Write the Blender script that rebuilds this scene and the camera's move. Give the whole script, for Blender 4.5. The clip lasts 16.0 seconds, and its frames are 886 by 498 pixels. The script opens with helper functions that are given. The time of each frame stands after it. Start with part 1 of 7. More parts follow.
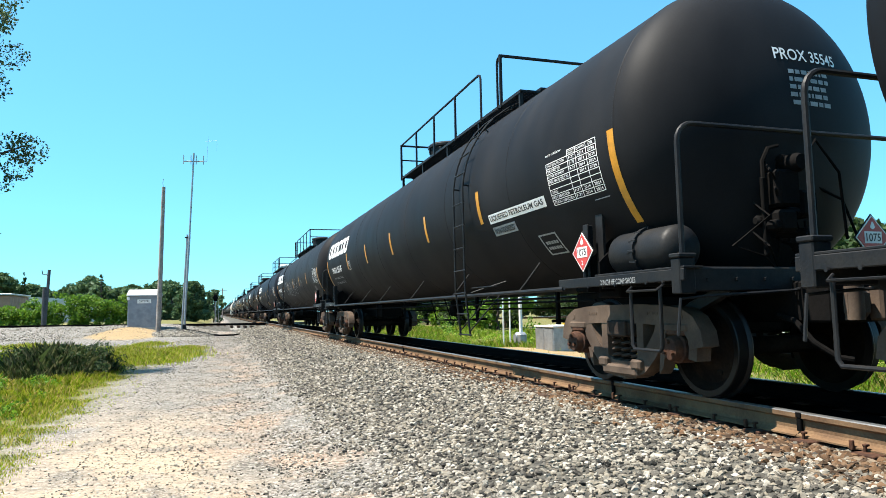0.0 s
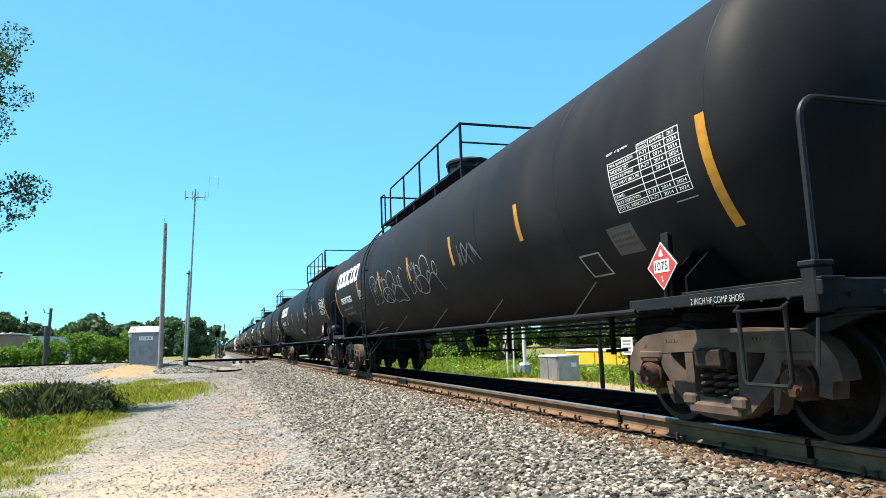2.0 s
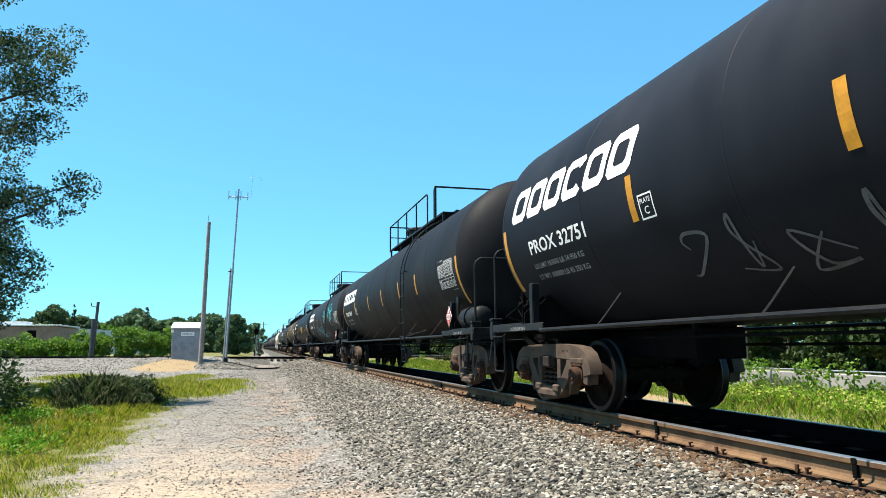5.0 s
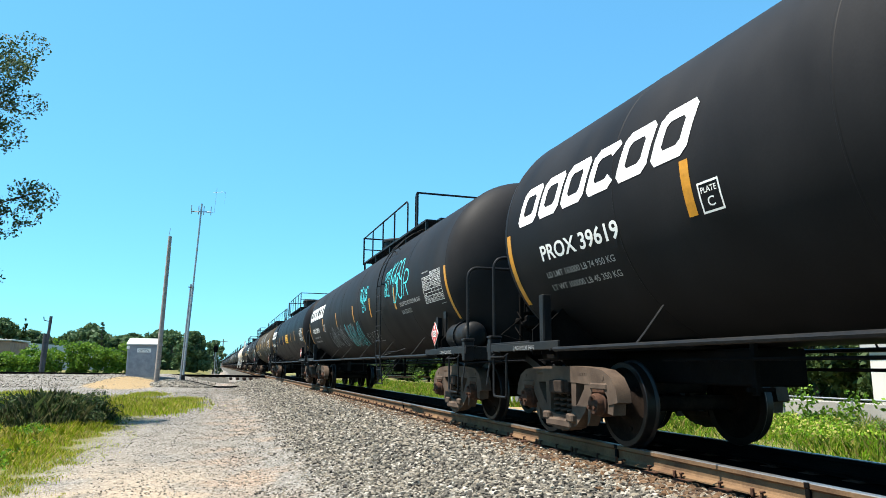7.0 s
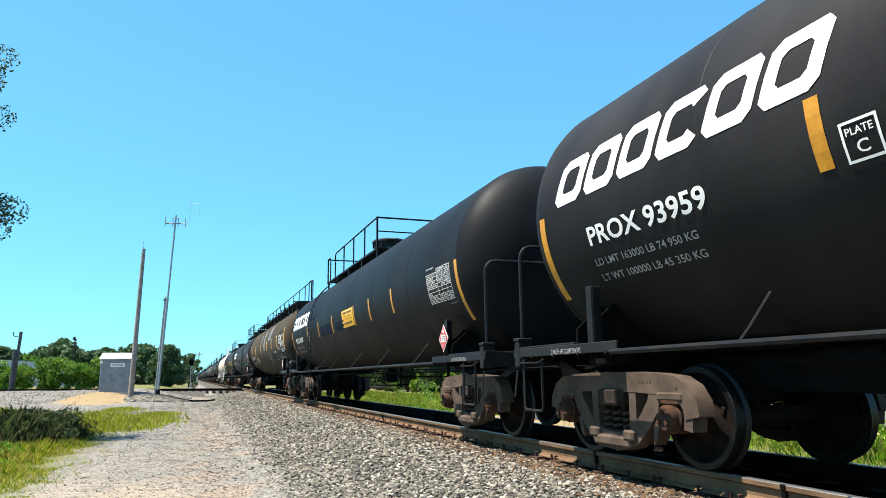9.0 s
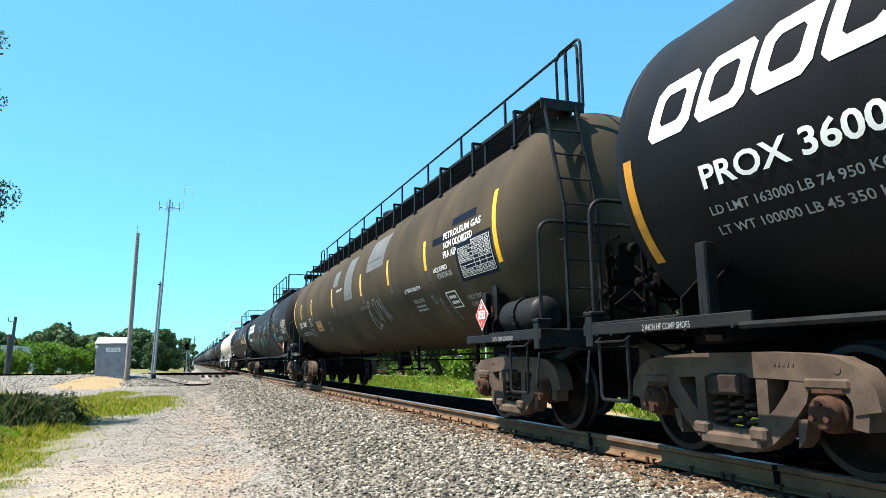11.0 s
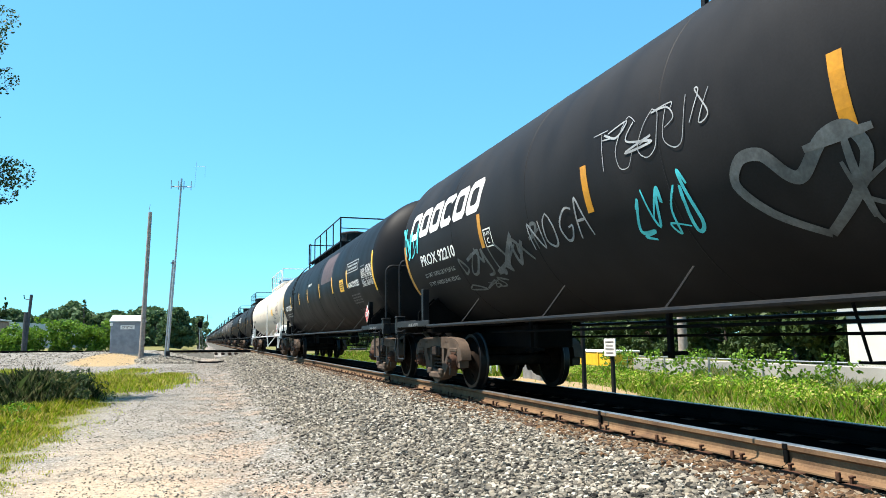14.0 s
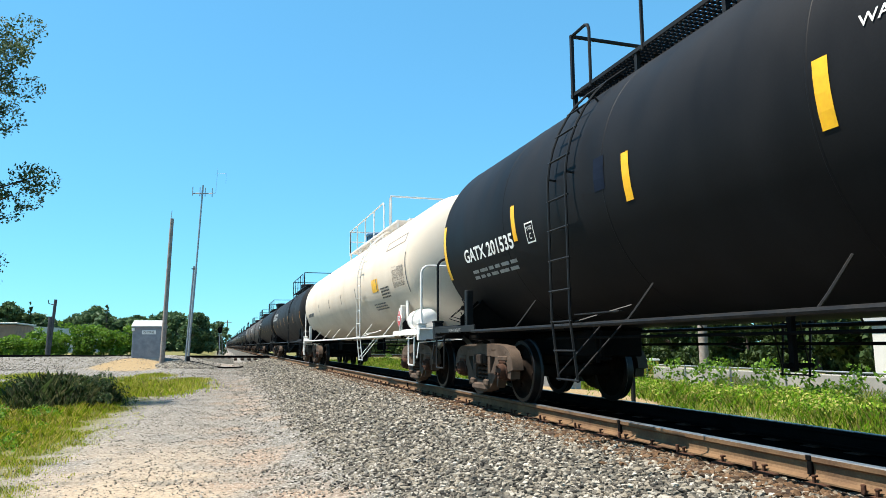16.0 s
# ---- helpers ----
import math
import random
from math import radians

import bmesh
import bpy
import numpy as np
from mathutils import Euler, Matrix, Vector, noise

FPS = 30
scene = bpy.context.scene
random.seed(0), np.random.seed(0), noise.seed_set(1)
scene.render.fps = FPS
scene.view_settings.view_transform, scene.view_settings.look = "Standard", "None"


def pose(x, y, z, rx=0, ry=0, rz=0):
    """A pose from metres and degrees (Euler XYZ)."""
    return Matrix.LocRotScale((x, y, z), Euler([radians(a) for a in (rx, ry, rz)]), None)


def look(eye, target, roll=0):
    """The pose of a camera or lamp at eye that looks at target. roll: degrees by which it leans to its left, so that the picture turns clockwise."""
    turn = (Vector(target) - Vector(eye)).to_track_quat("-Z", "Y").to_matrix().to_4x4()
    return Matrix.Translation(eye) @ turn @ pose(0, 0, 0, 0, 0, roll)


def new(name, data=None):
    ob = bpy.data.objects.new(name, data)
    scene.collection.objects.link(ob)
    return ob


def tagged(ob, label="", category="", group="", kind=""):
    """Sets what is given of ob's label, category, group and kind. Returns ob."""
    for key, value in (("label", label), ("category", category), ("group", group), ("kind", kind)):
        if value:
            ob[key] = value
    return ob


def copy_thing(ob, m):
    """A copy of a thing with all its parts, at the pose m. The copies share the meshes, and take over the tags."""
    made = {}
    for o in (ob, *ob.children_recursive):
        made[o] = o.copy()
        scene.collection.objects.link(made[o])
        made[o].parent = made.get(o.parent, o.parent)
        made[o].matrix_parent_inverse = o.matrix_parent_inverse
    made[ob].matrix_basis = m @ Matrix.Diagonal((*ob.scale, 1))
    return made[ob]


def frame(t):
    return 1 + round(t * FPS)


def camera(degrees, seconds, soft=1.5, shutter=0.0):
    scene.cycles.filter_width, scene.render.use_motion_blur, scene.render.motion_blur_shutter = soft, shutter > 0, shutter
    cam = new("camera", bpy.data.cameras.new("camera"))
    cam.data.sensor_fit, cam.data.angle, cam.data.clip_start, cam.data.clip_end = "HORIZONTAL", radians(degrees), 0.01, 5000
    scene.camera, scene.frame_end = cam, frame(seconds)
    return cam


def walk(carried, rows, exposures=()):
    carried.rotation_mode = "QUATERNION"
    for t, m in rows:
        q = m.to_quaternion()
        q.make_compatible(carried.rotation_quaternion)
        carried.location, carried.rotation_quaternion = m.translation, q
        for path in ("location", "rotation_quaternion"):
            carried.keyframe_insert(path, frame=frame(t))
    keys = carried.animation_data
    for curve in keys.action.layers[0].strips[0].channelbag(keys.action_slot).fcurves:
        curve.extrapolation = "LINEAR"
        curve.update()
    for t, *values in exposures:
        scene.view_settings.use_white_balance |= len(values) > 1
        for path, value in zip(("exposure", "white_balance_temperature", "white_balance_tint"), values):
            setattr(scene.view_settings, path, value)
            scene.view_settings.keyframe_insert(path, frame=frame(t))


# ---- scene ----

# ---- camera: a hand-held phone beside the line, turning only ----
PATH = [
    (0, -18.14, 5.08, 1.08), (0.5, -17.66, 5.59, 1.36), (1, -17.76, 5.46, 0.87), (1.5, -17.93, 7.08, 1.83),
    (2, -17.89, 7.68, 2.13), (2.5, -15.99, 8.06, 1.88), (3, -16.15, 8.31, 0.83), (3.5, -15.59, 8.46, 0.50),
    (4, -15.12, 8.69, 0.35), (4.2, -14.81, 7.98, 0.46), (6.3, -17.29, 9.50, -0.42), (6.5, -18.27, 10.47, -0.04),
    (7, -18.01, 9.75, -0.36), (7.5, -18.78, 10.91, 0.23), (8, -19.11, 11.13, 0.36), (8.2, -19.21, 11.08, 0.39),
    (10.3, -20.26, 9.52, 0.96), (10.5, -19.80, 9.49, 0.92), (11, -20.11, 9.14, 0.86), (11.5, -20.10, 9.72, 0.15),
    (12, -19.86, 9.45, 0.08), (12.5, -19.97, 8.59, 0.12), (13, -19.50, 8.03, 0.64), (13.5, -19.72, 8.34, 1.10),
    (14, -19.23, 7.39, 0.69), (14.5, -18.15, 7.45, 0.84), (15, -16.83, 6.97, 1.33), (15.5, -17.75, 7.41, 0.70),
    (16, -17.73, 7.98, 0.30)]
RAIL = 0.65          # top of the rails above the dirt road
TRACK = 5.09         # centre of the main track
EYE = (0.0, 0.0, RAIL + 0.845)
cam = camera(65.7, 16.0, 0.5)
walk(cam, [(t, pose(*EYE, 90 + p, r, y)) for t, y, p, r in PATH],
     [(0.0, 1.42), (2.0, 1.36), (3.5, 1.22), (4.2, 1.22), (6.5, 1.28), (8.2, 1.26), (10.3, 1.4), (15.2, 1.34), (16.0, 1.14)])

# ---- light ----
SUN_EL, SUN_AZ = radians(65), radians(105)    # azimuth from -y towards -x
world = bpy.data.worlds.new("world")
scene.world = world
world.use_nodes = True
wn = world.node_tree
sky = wn.nodes.new("ShaderNodeTexSky")
sky.sky_type, sky.sun_disc = "NISHITA", False
sky.sun_elevation, sky.sun_rotation = SUN_EL, radians(180) + SUN_AZ
sky.air_density, sky.dust_density, sky.ozone_density = 1.0, 0.0, 5.0
haze = wn.nodes.new("ShaderNodeGamma")          # a hazier, more even summer sky
haze.inputs["Gamma"].default_value = 0.55
tint = wn.nodes.new("ShaderNodeMixRGB")
tint.blend_type, tint.inputs["Fac"].default_value = "MULTIPLY", 1.0
tint.inputs["Color2"].default_value = (0.97, 2.30, 2.90, 1)
wn.links.new(sky.outputs[0], haze.inputs["Color"])
wn.links.new(haze.outputs[0], tint.inputs["Color1"])
wn.links.new(tint.outputs[0], wn.nodes["Background"].inputs[0])
wn.nodes["Background"].inputs[1].default_value = 0.069
sun = new("sun", bpy.data.lights.new("sun", "SUN"))
sun.data.energy, sun.data.angle, sun.data.color = 5.0, radians(0.5), (1.0, 0.94, 0.84)
sun.matrix_world = look((-40 * math.sin(SUN_AZ), -40 * math.cos(SUN_AZ), 40 * math.tan(SUN_EL)), (0, 0, 0))


# ---- materials ----
def mat(name, color, rough=0.6, metal=0.0, vary=0.25, scale=3.0, grain=40.0, bump=0.15, color2=None, spec=0.5):
    """Paint, metal or stone with stains at one scale and grain at another."""
    m = bpy.data.materials.new(name)
    m.use_nodes = True
    nt = m.node_tree
    bs = nt.nodes["Principled BSDF"]
    bs.inputs["Roughness"].default_value, bs.inputs["Metallic"].default_value = rough, metal
    bs.inputs["Specular IOR Level"].default_value = spec
    tc = nt.nodes.new("ShaderNodeTexCoord")
    n1, n2 = nt.nodes.new("ShaderNodeTexNoise"), nt.nodes.new("ShaderNodeTexNoise")
    n1.inputs["Scale"].default_value, n1.inputs["Detail"].default_value = scale, 5
    n2.inputs["Scale"].default_value, n2.inputs["Detail"].default_value = grain, 3
    for n in (n1, n2):
        nt.links.new(tc.outputs["Object"], n.inputs["Vector"])
    ramp = nt.nodes.new("ShaderNodeValToRGB")
    c = color
    d = color2 or tuple(v * (1 - vary) for v in c)
    ramp.color_ramp.elements[0].position, ramp.color_ramp.elements[1].position = 0.35, 0.65
    ramp.color_ramp.elements[0].color, ramp.color_ramp.elements[1].color = (*d, 1), (*c, 1)
    nt.links.new(n1.outputs["Fac"], ramp.inputs["Fac"])
    mix = nt.nodes.new("ShaderNodeMixRGB")
    mix.blend_type = "OVERLAY"
    mix.inputs["Fac"].default_value = min(1.0, vary)
    nt.links.new(ramp.outputs["Color"], mix.inputs["Color1"])
    nt.links.new(n2.outputs["Fac"], mix.inputs["Color2"])
    nt.links.new(mix.outputs["Color"], bs.inputs["Base Color"])
    if bump:
        b = nt.nodes.new("ShaderNodeBump")
        b.inputs["Strength"].default_value, b.inputs["Distance"].default_value = bump, 0.01
        nt.links.new(n2.outputs["Fac"], b.inputs["Height"])
        nt.links.new(b.outputs["Normal"], bs.inputs["Normal"])
    return m


def island_mat(name, colors, rough=0.9, bump=0.3, grain=60, back=0.0):
    """Many pieces in one mesh, each a little different."""
    m = bpy.data.materials.new(name)
    m.use_nodes = True
    nt = m.node_tree
    bs = nt.nodes["Principled BSDF"]
    bs.inputs["Roughness"].default_value = rough
    bs.inputs["Specular IOR Level"].default_value = 0.25
    geo = nt.nodes.new("ShaderNodeNewGeometry")
    ramp = nt.nodes.new("ShaderNodeValToRGB")
    els = ramp.color_ramp.elements
    while len(els) < len(colors):
        els.new(0.5)
    for i, c in enumerate(colors):
        els[i].position, els[i].color = i / max(1, len(colors) - 1), (*c, 1)
    nt.links.new(geo.outputs["Random Per Island"], ramp.inputs["Fac"])
    tc, n2 = nt.nodes.new("ShaderNodeTexCoord"), nt.nodes.new("ShaderNodeTexNoise")
    n2.inputs["Scale"].default_value, n2.inputs["Detail"].default_value = grain, 4
    nt.links.new(tc.outputs["Object"], n2.inputs["Vector"])
    mix = nt.nodes.new("ShaderNodeMixRGB")
    mix.blend_type = "OVERLAY"
    mix.inputs["Fac"].default_value = 0.35
    nt.links.new(ramp.outputs["Color"], mix.inputs["Color1"])
    nt.links.new(n2.outputs["Fac"], mix.inputs["Color2"])
    nt.links.new(mix.outputs["Color"], bs.inputs["Base Color"])
    if bump:
        b = nt.nodes.new("ShaderNodeBump")
        b.inputs["Strength"].default_value, b.inputs["Distance"].default_value = bump, 0.01
        nt.links.new(n2.outputs["Fac"], b.inputs["Height"])
        nt.links.new(b.outputs["Normal"], bs.inputs["Normal"])
    if back:
        tr = nt.nodes.new("ShaderNodeBsdfTranslucent")
        nt.links.new(mix.outputs["Color"], tr.inputs["Color"])
        ms = nt.nodes.new("ShaderNodeMixShader")
        ms.inputs[0].default_value = back
        nt.links.new(bs.outputs[0], ms.inputs[1])
        nt.links.new(tr.outputs[0], ms.inputs[2])
        nt.links.new(ms.outputs[0], nt.nodes["Material Output"].inputs[0])
    return m


def tank_paint(name, base, dust, amount, rough=0.42):
    """Tank paint: dust and streaks that run down the shell, faint weld seams."""
    m = bpy.data.materials.new(name)
    m.use_nodes = True
    nt = m.node_tree
    bs = nt.nodes["Principled BSDF"]
    tc, mp = nt.nodes.new("ShaderNodeTexCoord"), nt.nodes.new("ShaderNodeMapping")
    mp.inputs["Scale"].default_value = (0.6, 0.9, 0.35)
    n1, n2, n3 = (nt.nodes.new("ShaderNodeTexNoise") for _ in range(3))
    n1.inputs["Scale"].default_value, n1.inputs["Detail"].default_value = 1.6, 6
    n2.inputs["Scale"].default_value, n2.inputs["Detail"].default_value = 0.7, 5
    n3.inputs["Scale"].default_value, n3.inputs["Detail"].default_value = 55, 3
    nt.links.new(tc.outputs["Object"], mp.inputs["Vector"])
    nt.links.new(mp.outputs["Vector"], n1.inputs["Vector"])
    nt.links.new(tc.outputs["Object"], n2.inputs["Vector"])
    nt.links.new(tc.outputs["Object"], n3.inputs["Vector"])
    add = nt.nodes.new("ShaderNodeMath")
    add.operation = "MULTIPLY"
    nt.links.new(n1.outputs["Fac"], add.inputs[0])
    nt.links.new(n2.outputs["Fac"], add.inputs[1])
    ramp = nt.nodes.new("ShaderNodeValToRGB")
    e = ramp.color_ramp.elements
    e[0].position, e[1].position = 0.12, 0.45
    e[0].color = (*[b + (d - b) * amount * 0.2 for b, d in zip(base, dust)], 1)
    e[1].color = (*[b + (d - b) * amount * 0.62 for b, d in zip(base, dust)], 1)
    nt.links.new(add.outputs[0], ramp.inputs["Fac"])
    mix = nt.nodes.new("ShaderNodeMixRGB")
    mix.blend_type = "OVERLAY"
    mix.inputs["Fac"].default_value = 0.2
    nt.links.new(ramp.outputs["Color"], mix.inputs["Color1"])
    nt.links.new(n3.outputs["Fac"], mix.inputs["Color2"])
    nt.links.new(mix.outputs["Color"], bs.inputs["Base Color"])
    rr = nt.nodes.new("ShaderNodeMapRange")
    rr.inputs["To Min"].default_value, rr.inputs["To Max"].default_value = rough, min(1, rough + 0.3)
    nt.links.new(n1.outputs["Fac"], rr.inputs["Value"])
    nt.links.new(rr.outputs[0], bs.inputs["Roughness"])
    bs.inputs["Specular IOR Level"].default_value = 0.07
    b = nt.nodes.new("ShaderNodeBump")
    b.inputs["Strength"].default_value, b.inputs["Distance"].default_value = 0.06, 0.01
    nt.links.new(n2.outputs["Fac"], b.inputs["Height"])
    nt.links.new(b.outputs["Normal"], bs.inputs["Normal"])
    return m


BLACK = tank_paint("black_tank_paint", (0.00286, 0.00286, 0.0035), (0.0483, 0.0471, 0.049), 0.62)
BLACK_WORN = tank_paint("worn_black_tank_paint", (0.0036, 0.0036, 0.00432), (0.0634, 0.0605, 0.0612), 0.62)
BLACK_CLEAN = tank_paint("clean_black_tank_paint", (0.0032, 0.00336, 0.004), (0.0368, 0.0368, 0.04), 0.6, 0.36)
BLACK_BLUE = tank_paint("bluish_black_tank_paint", (0.00342, 0.00418, 0.00646), (0.0441, 0.0486, 0.0608), 0.6)
BROWN = tank_paint("dusty_brown_black_tank_paint", (0.0122, 0.00936, 0.0072), (0.151, 0.119, 0.0778), 0.9, 0.6)
GREY = tank_paint("faded_grey_tank_paint", (0.05, 0.05, 0.052), (0.16, 0.15, 0.14), 0.7, 0.5)
WHITE = tank_paint("dusty_white_tank_paint", (0.66, 0.576, 0.475), (0.46, 0.368, 0.278), 0.9, 0.5)
WHITE_STEEL = mat("white_painted_steel", (0.76, 0.74, 0.70), 0.5, vary=0.2, scale=4)
STEEL = mat("black_painted_steel", (0.009, 0.010, 0.012), 0.5, vary=0.4, scale=4, color2=(0.018, 0.017, 0.016), spec=0.15)
# Near-black for the underframe and dark fittings, also for the shaded far rail.
DARK = mat("dull_near_black", (0.003, 0.003, 0.003), 0.85, vary=0.5, scale=3, color2=(0.007, 0.006, 0.0055), spec=0.06)
CAST = mat("tan_brown_cast_steel", (0.103, 0.0721, 0.0515), 0.85, vary=0.28, scale=3.5, grain=60, bump=0.12, color2=(0.0583, 0.0398, 0.0289), spec=0.2)
RUSTY = mat("orange_rusty_steel", (0.0816, 0.036, 0.0192), 0.9, vary=0.5, scale=7, bump=0.4, color2=(0.0336, 0.0173, 0.012), spec=0.2)
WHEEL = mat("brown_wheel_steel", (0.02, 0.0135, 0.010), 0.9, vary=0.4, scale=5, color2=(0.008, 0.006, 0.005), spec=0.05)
# Darker brown than the side frames, for bolsters and springs.
CAST_DARK = mat("dark_brown_cast_steel", (0.045, 0.031, 0.023), 0.9, vary=0.4, scale=5, bump=0.2, color2=(0.02, 0.014, 0.011), spec=0.15)
CAP_BLUE = mat("blue_valve_cap_paint", (0.03, 0.10, 0.18), 0.5, vary=0.25, scale=4)
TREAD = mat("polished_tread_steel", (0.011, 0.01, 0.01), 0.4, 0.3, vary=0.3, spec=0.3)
RAILTOP = mat("worn_rail_head_steel", (0.336, 0.328, 0.32), 0.35, 0.8, vary=0.25, scale=6)
RAILSIDE = mat("tan_rusted_rail_web", (0.166, 0.101, 0.0551), 0.85, vary=0.35, scale=4, grain=50, bump=0.3, color2=(0.104, 0.0612, 0.0367), spec=0.08)
LETTER = mat("white_lettering_paint", (0.80, 0.79, 0.76), 0.6, vary=0.12, scale=5, bump=0)
# Dimmed white for minor print, and for letters shaded low on the shell.
LETTER_DIM = mat("dim_white_lettering_paint", (0.336, 0.336, 0.328), 0.65, vary=0.3, scale=9, bump=0)
LETTER_DARK = mat("black_lettering_paint", (0.02, 0.02, 0.02), 0.6, vary=0.1, bump=0)
AMBER = mat("dusty_amber_reflective_tape", (0.58, 0.25, 0.01), 0.45, vary=0.25, scale=9, bump=0)
YELLOW = mat("yellow_reflective_tape", (0.88, 0.46, 0.008), 0.4, vary=0.15, scale=9, bump=0)
RED = mat("red_placard_enamel", (0.5, 0.045, 0.035), 0.45, vary=0.15, bump=0)
PLACARD = mat("white_placard_enamel", (0.8, 0.78, 0.75), 0.45, vary=0.1, bump=0)
CYAN = mat("cyan_spray_paint", (0.08, 0.68, 0.74), 0.6, vary=0.3, scale=8, bump=0)
SPRAY = mat("white_spray_paint", (0.326, 0.336, 0.346), 0.65, vary=0.4, scale=8, bump=0)
SPRAY_DIM = mat("thin_grey_spray_paint", (0.112, 0.12, 0.123), 0.65, vary=0.5, scale=6, bump=0)
PATCH_PALE = mat("pale_grey_repaint_patch", (0.125, 0.12, 0.11), 0.6, vary=0.3, scale=2.5, bump=0)
GHOST = mat("brown_ghost_of_old_tape", (0.05, 0.041, 0.03), 0.7, vary=0.3, scale=4, bump=0)
PATCH = mat("grey_repaint_patch", (0.091, 0.091, 0.091), 0.6, vary=0.3, scale=4, bump=0)
PATCH_BLUE = mat("dark_blue_repaint_patch", (0.0064, 0.0114, 0.0242), 0.7, vary=0.3, scale=3, bump=0, spec=0.07)
PATCH_RUST = mat("primer_red_repaint_patch", (0.075, 0.04, 0.035), 0.6, vary=0.35, scale=4, bump=0)


# ---- geometry ----
class G:
    """A mesh in the making: lists of points and faces, with a material slot for each face."""

    def __init__(self):
        self.v, self.f, self.m, self.slot = [], [], [], 0

    def add(self, pts, faces):
        o = len(self.v)
        self.v += [tuple(p) for p in pts]
        self.f += [tuple(i + o for i in f) for f in faces]
        self.m += [self.slot] * len(faces)
        return self

    def box(self, c, s, b=0.0, rot=None):
        """A box with its edges cut off by b."""
        hx, hy, hz = s[0] / 2, s[1] / 2, s[2] / 2
        b = min(b, hx * 0.45, hy * 0.45, hz * 0.45)
        pts, faces = [], []
        if b <= 0:
            pts = [(x, y, z) for x in (-hx, hx) for y in (-hy, hy) for z in (-hz, hz)]
            faces = [(0, 1, 3, 2), (4, 6, 7, 5), (0, 4, 5, 1), (2, 3, 7, 6), (0, 2, 6, 4), (1, 5, 7, 3)]
        else:
            idx = {}
            h = (hx, hy, hz)
            for sx in (-1, 1):
                for sy in (-1, 1):
                    for sz in (-1, 1):
                        for a in range(3):
                            sg = (sx, sy, sz)
                            p = [sg[k] * (h[k] - (0 if k == a else b)) for k in range(3)]
                            idx[(sx, sy, sz, a)] = len(pts)
                            pts.append(tuple(p))
            for a in range(3):
                o1, o2 = (a + 1) % 3, (a + 2) % 3
                for s0 in (-1, 1):
                    q = []
                    for s1, s2 in ((-1, -1), (1, -1), (1, 1), (-1, 1)):
                        sg = [0, 0, 0]
                        sg[a], sg[o1], sg[o2] = s0, s1, s2
                        q.append(idx[(*sg, a)])
                    faces.append(tuple(q if s0 > 0 else q[::-1]))
                for s1 in (-1, 1):
                    for s2 in (-1, 1):
                        e = []
                        for s0 in (-1, 1):
                            sg = [0, 0, 0]
                            sg[a], sg[o1], sg[o2] = s0, s1, s2
                            e.append((idx[(*sg, o1)], idx[(*sg, o2)]))
                        q = (e[0][0], e[1][0], e[1][1], e[0][1])
                        faces.append(q if s1 * s2 > 0 else q[::-1])
            for sx in (-1, 1):
                for sy in (-1, 1):
                    for sz in (-1, 1):
                        q = tuple(idx[(sx, sy, sz, a)] for a in range(3))
                        faces.append(q if sx * sy * sz > 0 else q[::-1])
        m = Matrix.Translation(c) @ (rot.to_4x4() if rot else Matrix())
        return self.add([m @ Vector(p) for p in pts], faces)

    def pipe(self, pts, r, n=8, close=False):
        """A round bar along points."""
        pts = [Vector(p) for p in pts]
        k = len(pts)
        rings, ref = [], None
        for i, p in enumerate(pts):
            a, b = pts[i - 1] if (i or close) else None, pts[(i + 1) % k] if (i < k - 1 or close) else None
            d = ((p - a).normalized() if a is not None else Vector()) + ((b - p).normalized() if b is not None else Vector())
            d = d.normalized() if d.length > 1e-6 else Vector((0, 0, 1))
            if ref is None:
                ref = Vector((0, 0, 1)) if abs(d.z) < 0.9 else Vector((1, 0, 0))
            u = d.cross(ref).normalized()
            w = u.cross(d)
            ref = w
            rings.append([p + (u * math.cos(t) + w * math.sin(t)) * r for t in (2 * math.pi * j / n for j in range(n))])
        faces = []
        for i in range(k if close else k - 1):
            i2 = (i + 1) % k
            faces += [(i * n + j, i * n + (j + 1) % n, i2 * n + (j + 1) % n, i2 * n + j) for j in range(n)]
        if not close:
            faces += [tuple(range(n))[::-1], tuple((k - 1) * n + j for j in range(n))]
        return self.add([p for r_ in rings for p in r_], faces)

    def lathe(self, profile, n, axis="x", c=(0, 0, 0), caps=True):
        """Turns (radius, distance) pairs about an axis."""
        pts = []
        for r, d in profile:
            for j in range(n):
                t = 2 * math.pi * j / n
                a, b = r * math.cos(t), r * math.sin(t)
                p = (d, a, b) if axis == "x" else (b, d, a) if axis == "y" else (a, b, d)
                pts.append((p[0] + c[0], p[1] + c[1], p[2] + c[2]))
        k = len(profile)
        faces = [(i * n + j, i * n + (j + 1) % n, (i + 1) * n + (j + 1) % n, (i + 1) * n + j) for i in range(k - 1) for j in range(n)]
        if caps:
            faces += [tuple(range(n))[::-1], tuple((k - 1) * n + j for j in range(n))]
        return self.add(pts, faces)

    def plate(self, path, w, x0, x1, close=False):
        """A flat bar bent along (y, z) points, w wide in the plane, from x0 to x1."""
        k = len(path)
        L, R_ = [], []
        for i, p in enumerate(path):
            p = Vector(p)
            a = Vector(path[i - 1]) if (i or close) else None
            b = Vector(path[(i + 1) % k]) if (i < k - 1 or close) else None
            d1 = (p - a).normalized() if a is not None else (b - p).normalized()
            d2 = (b - p).normalized() if b is not None else d1
            t = (d1 + d2).normalized()
            s = w / 2 / max(0.5, t.dot(d1))
            nrm = Vector((-t.y, t.x)) * s
            L.append(p + nrm), R_.append(p - nrm)
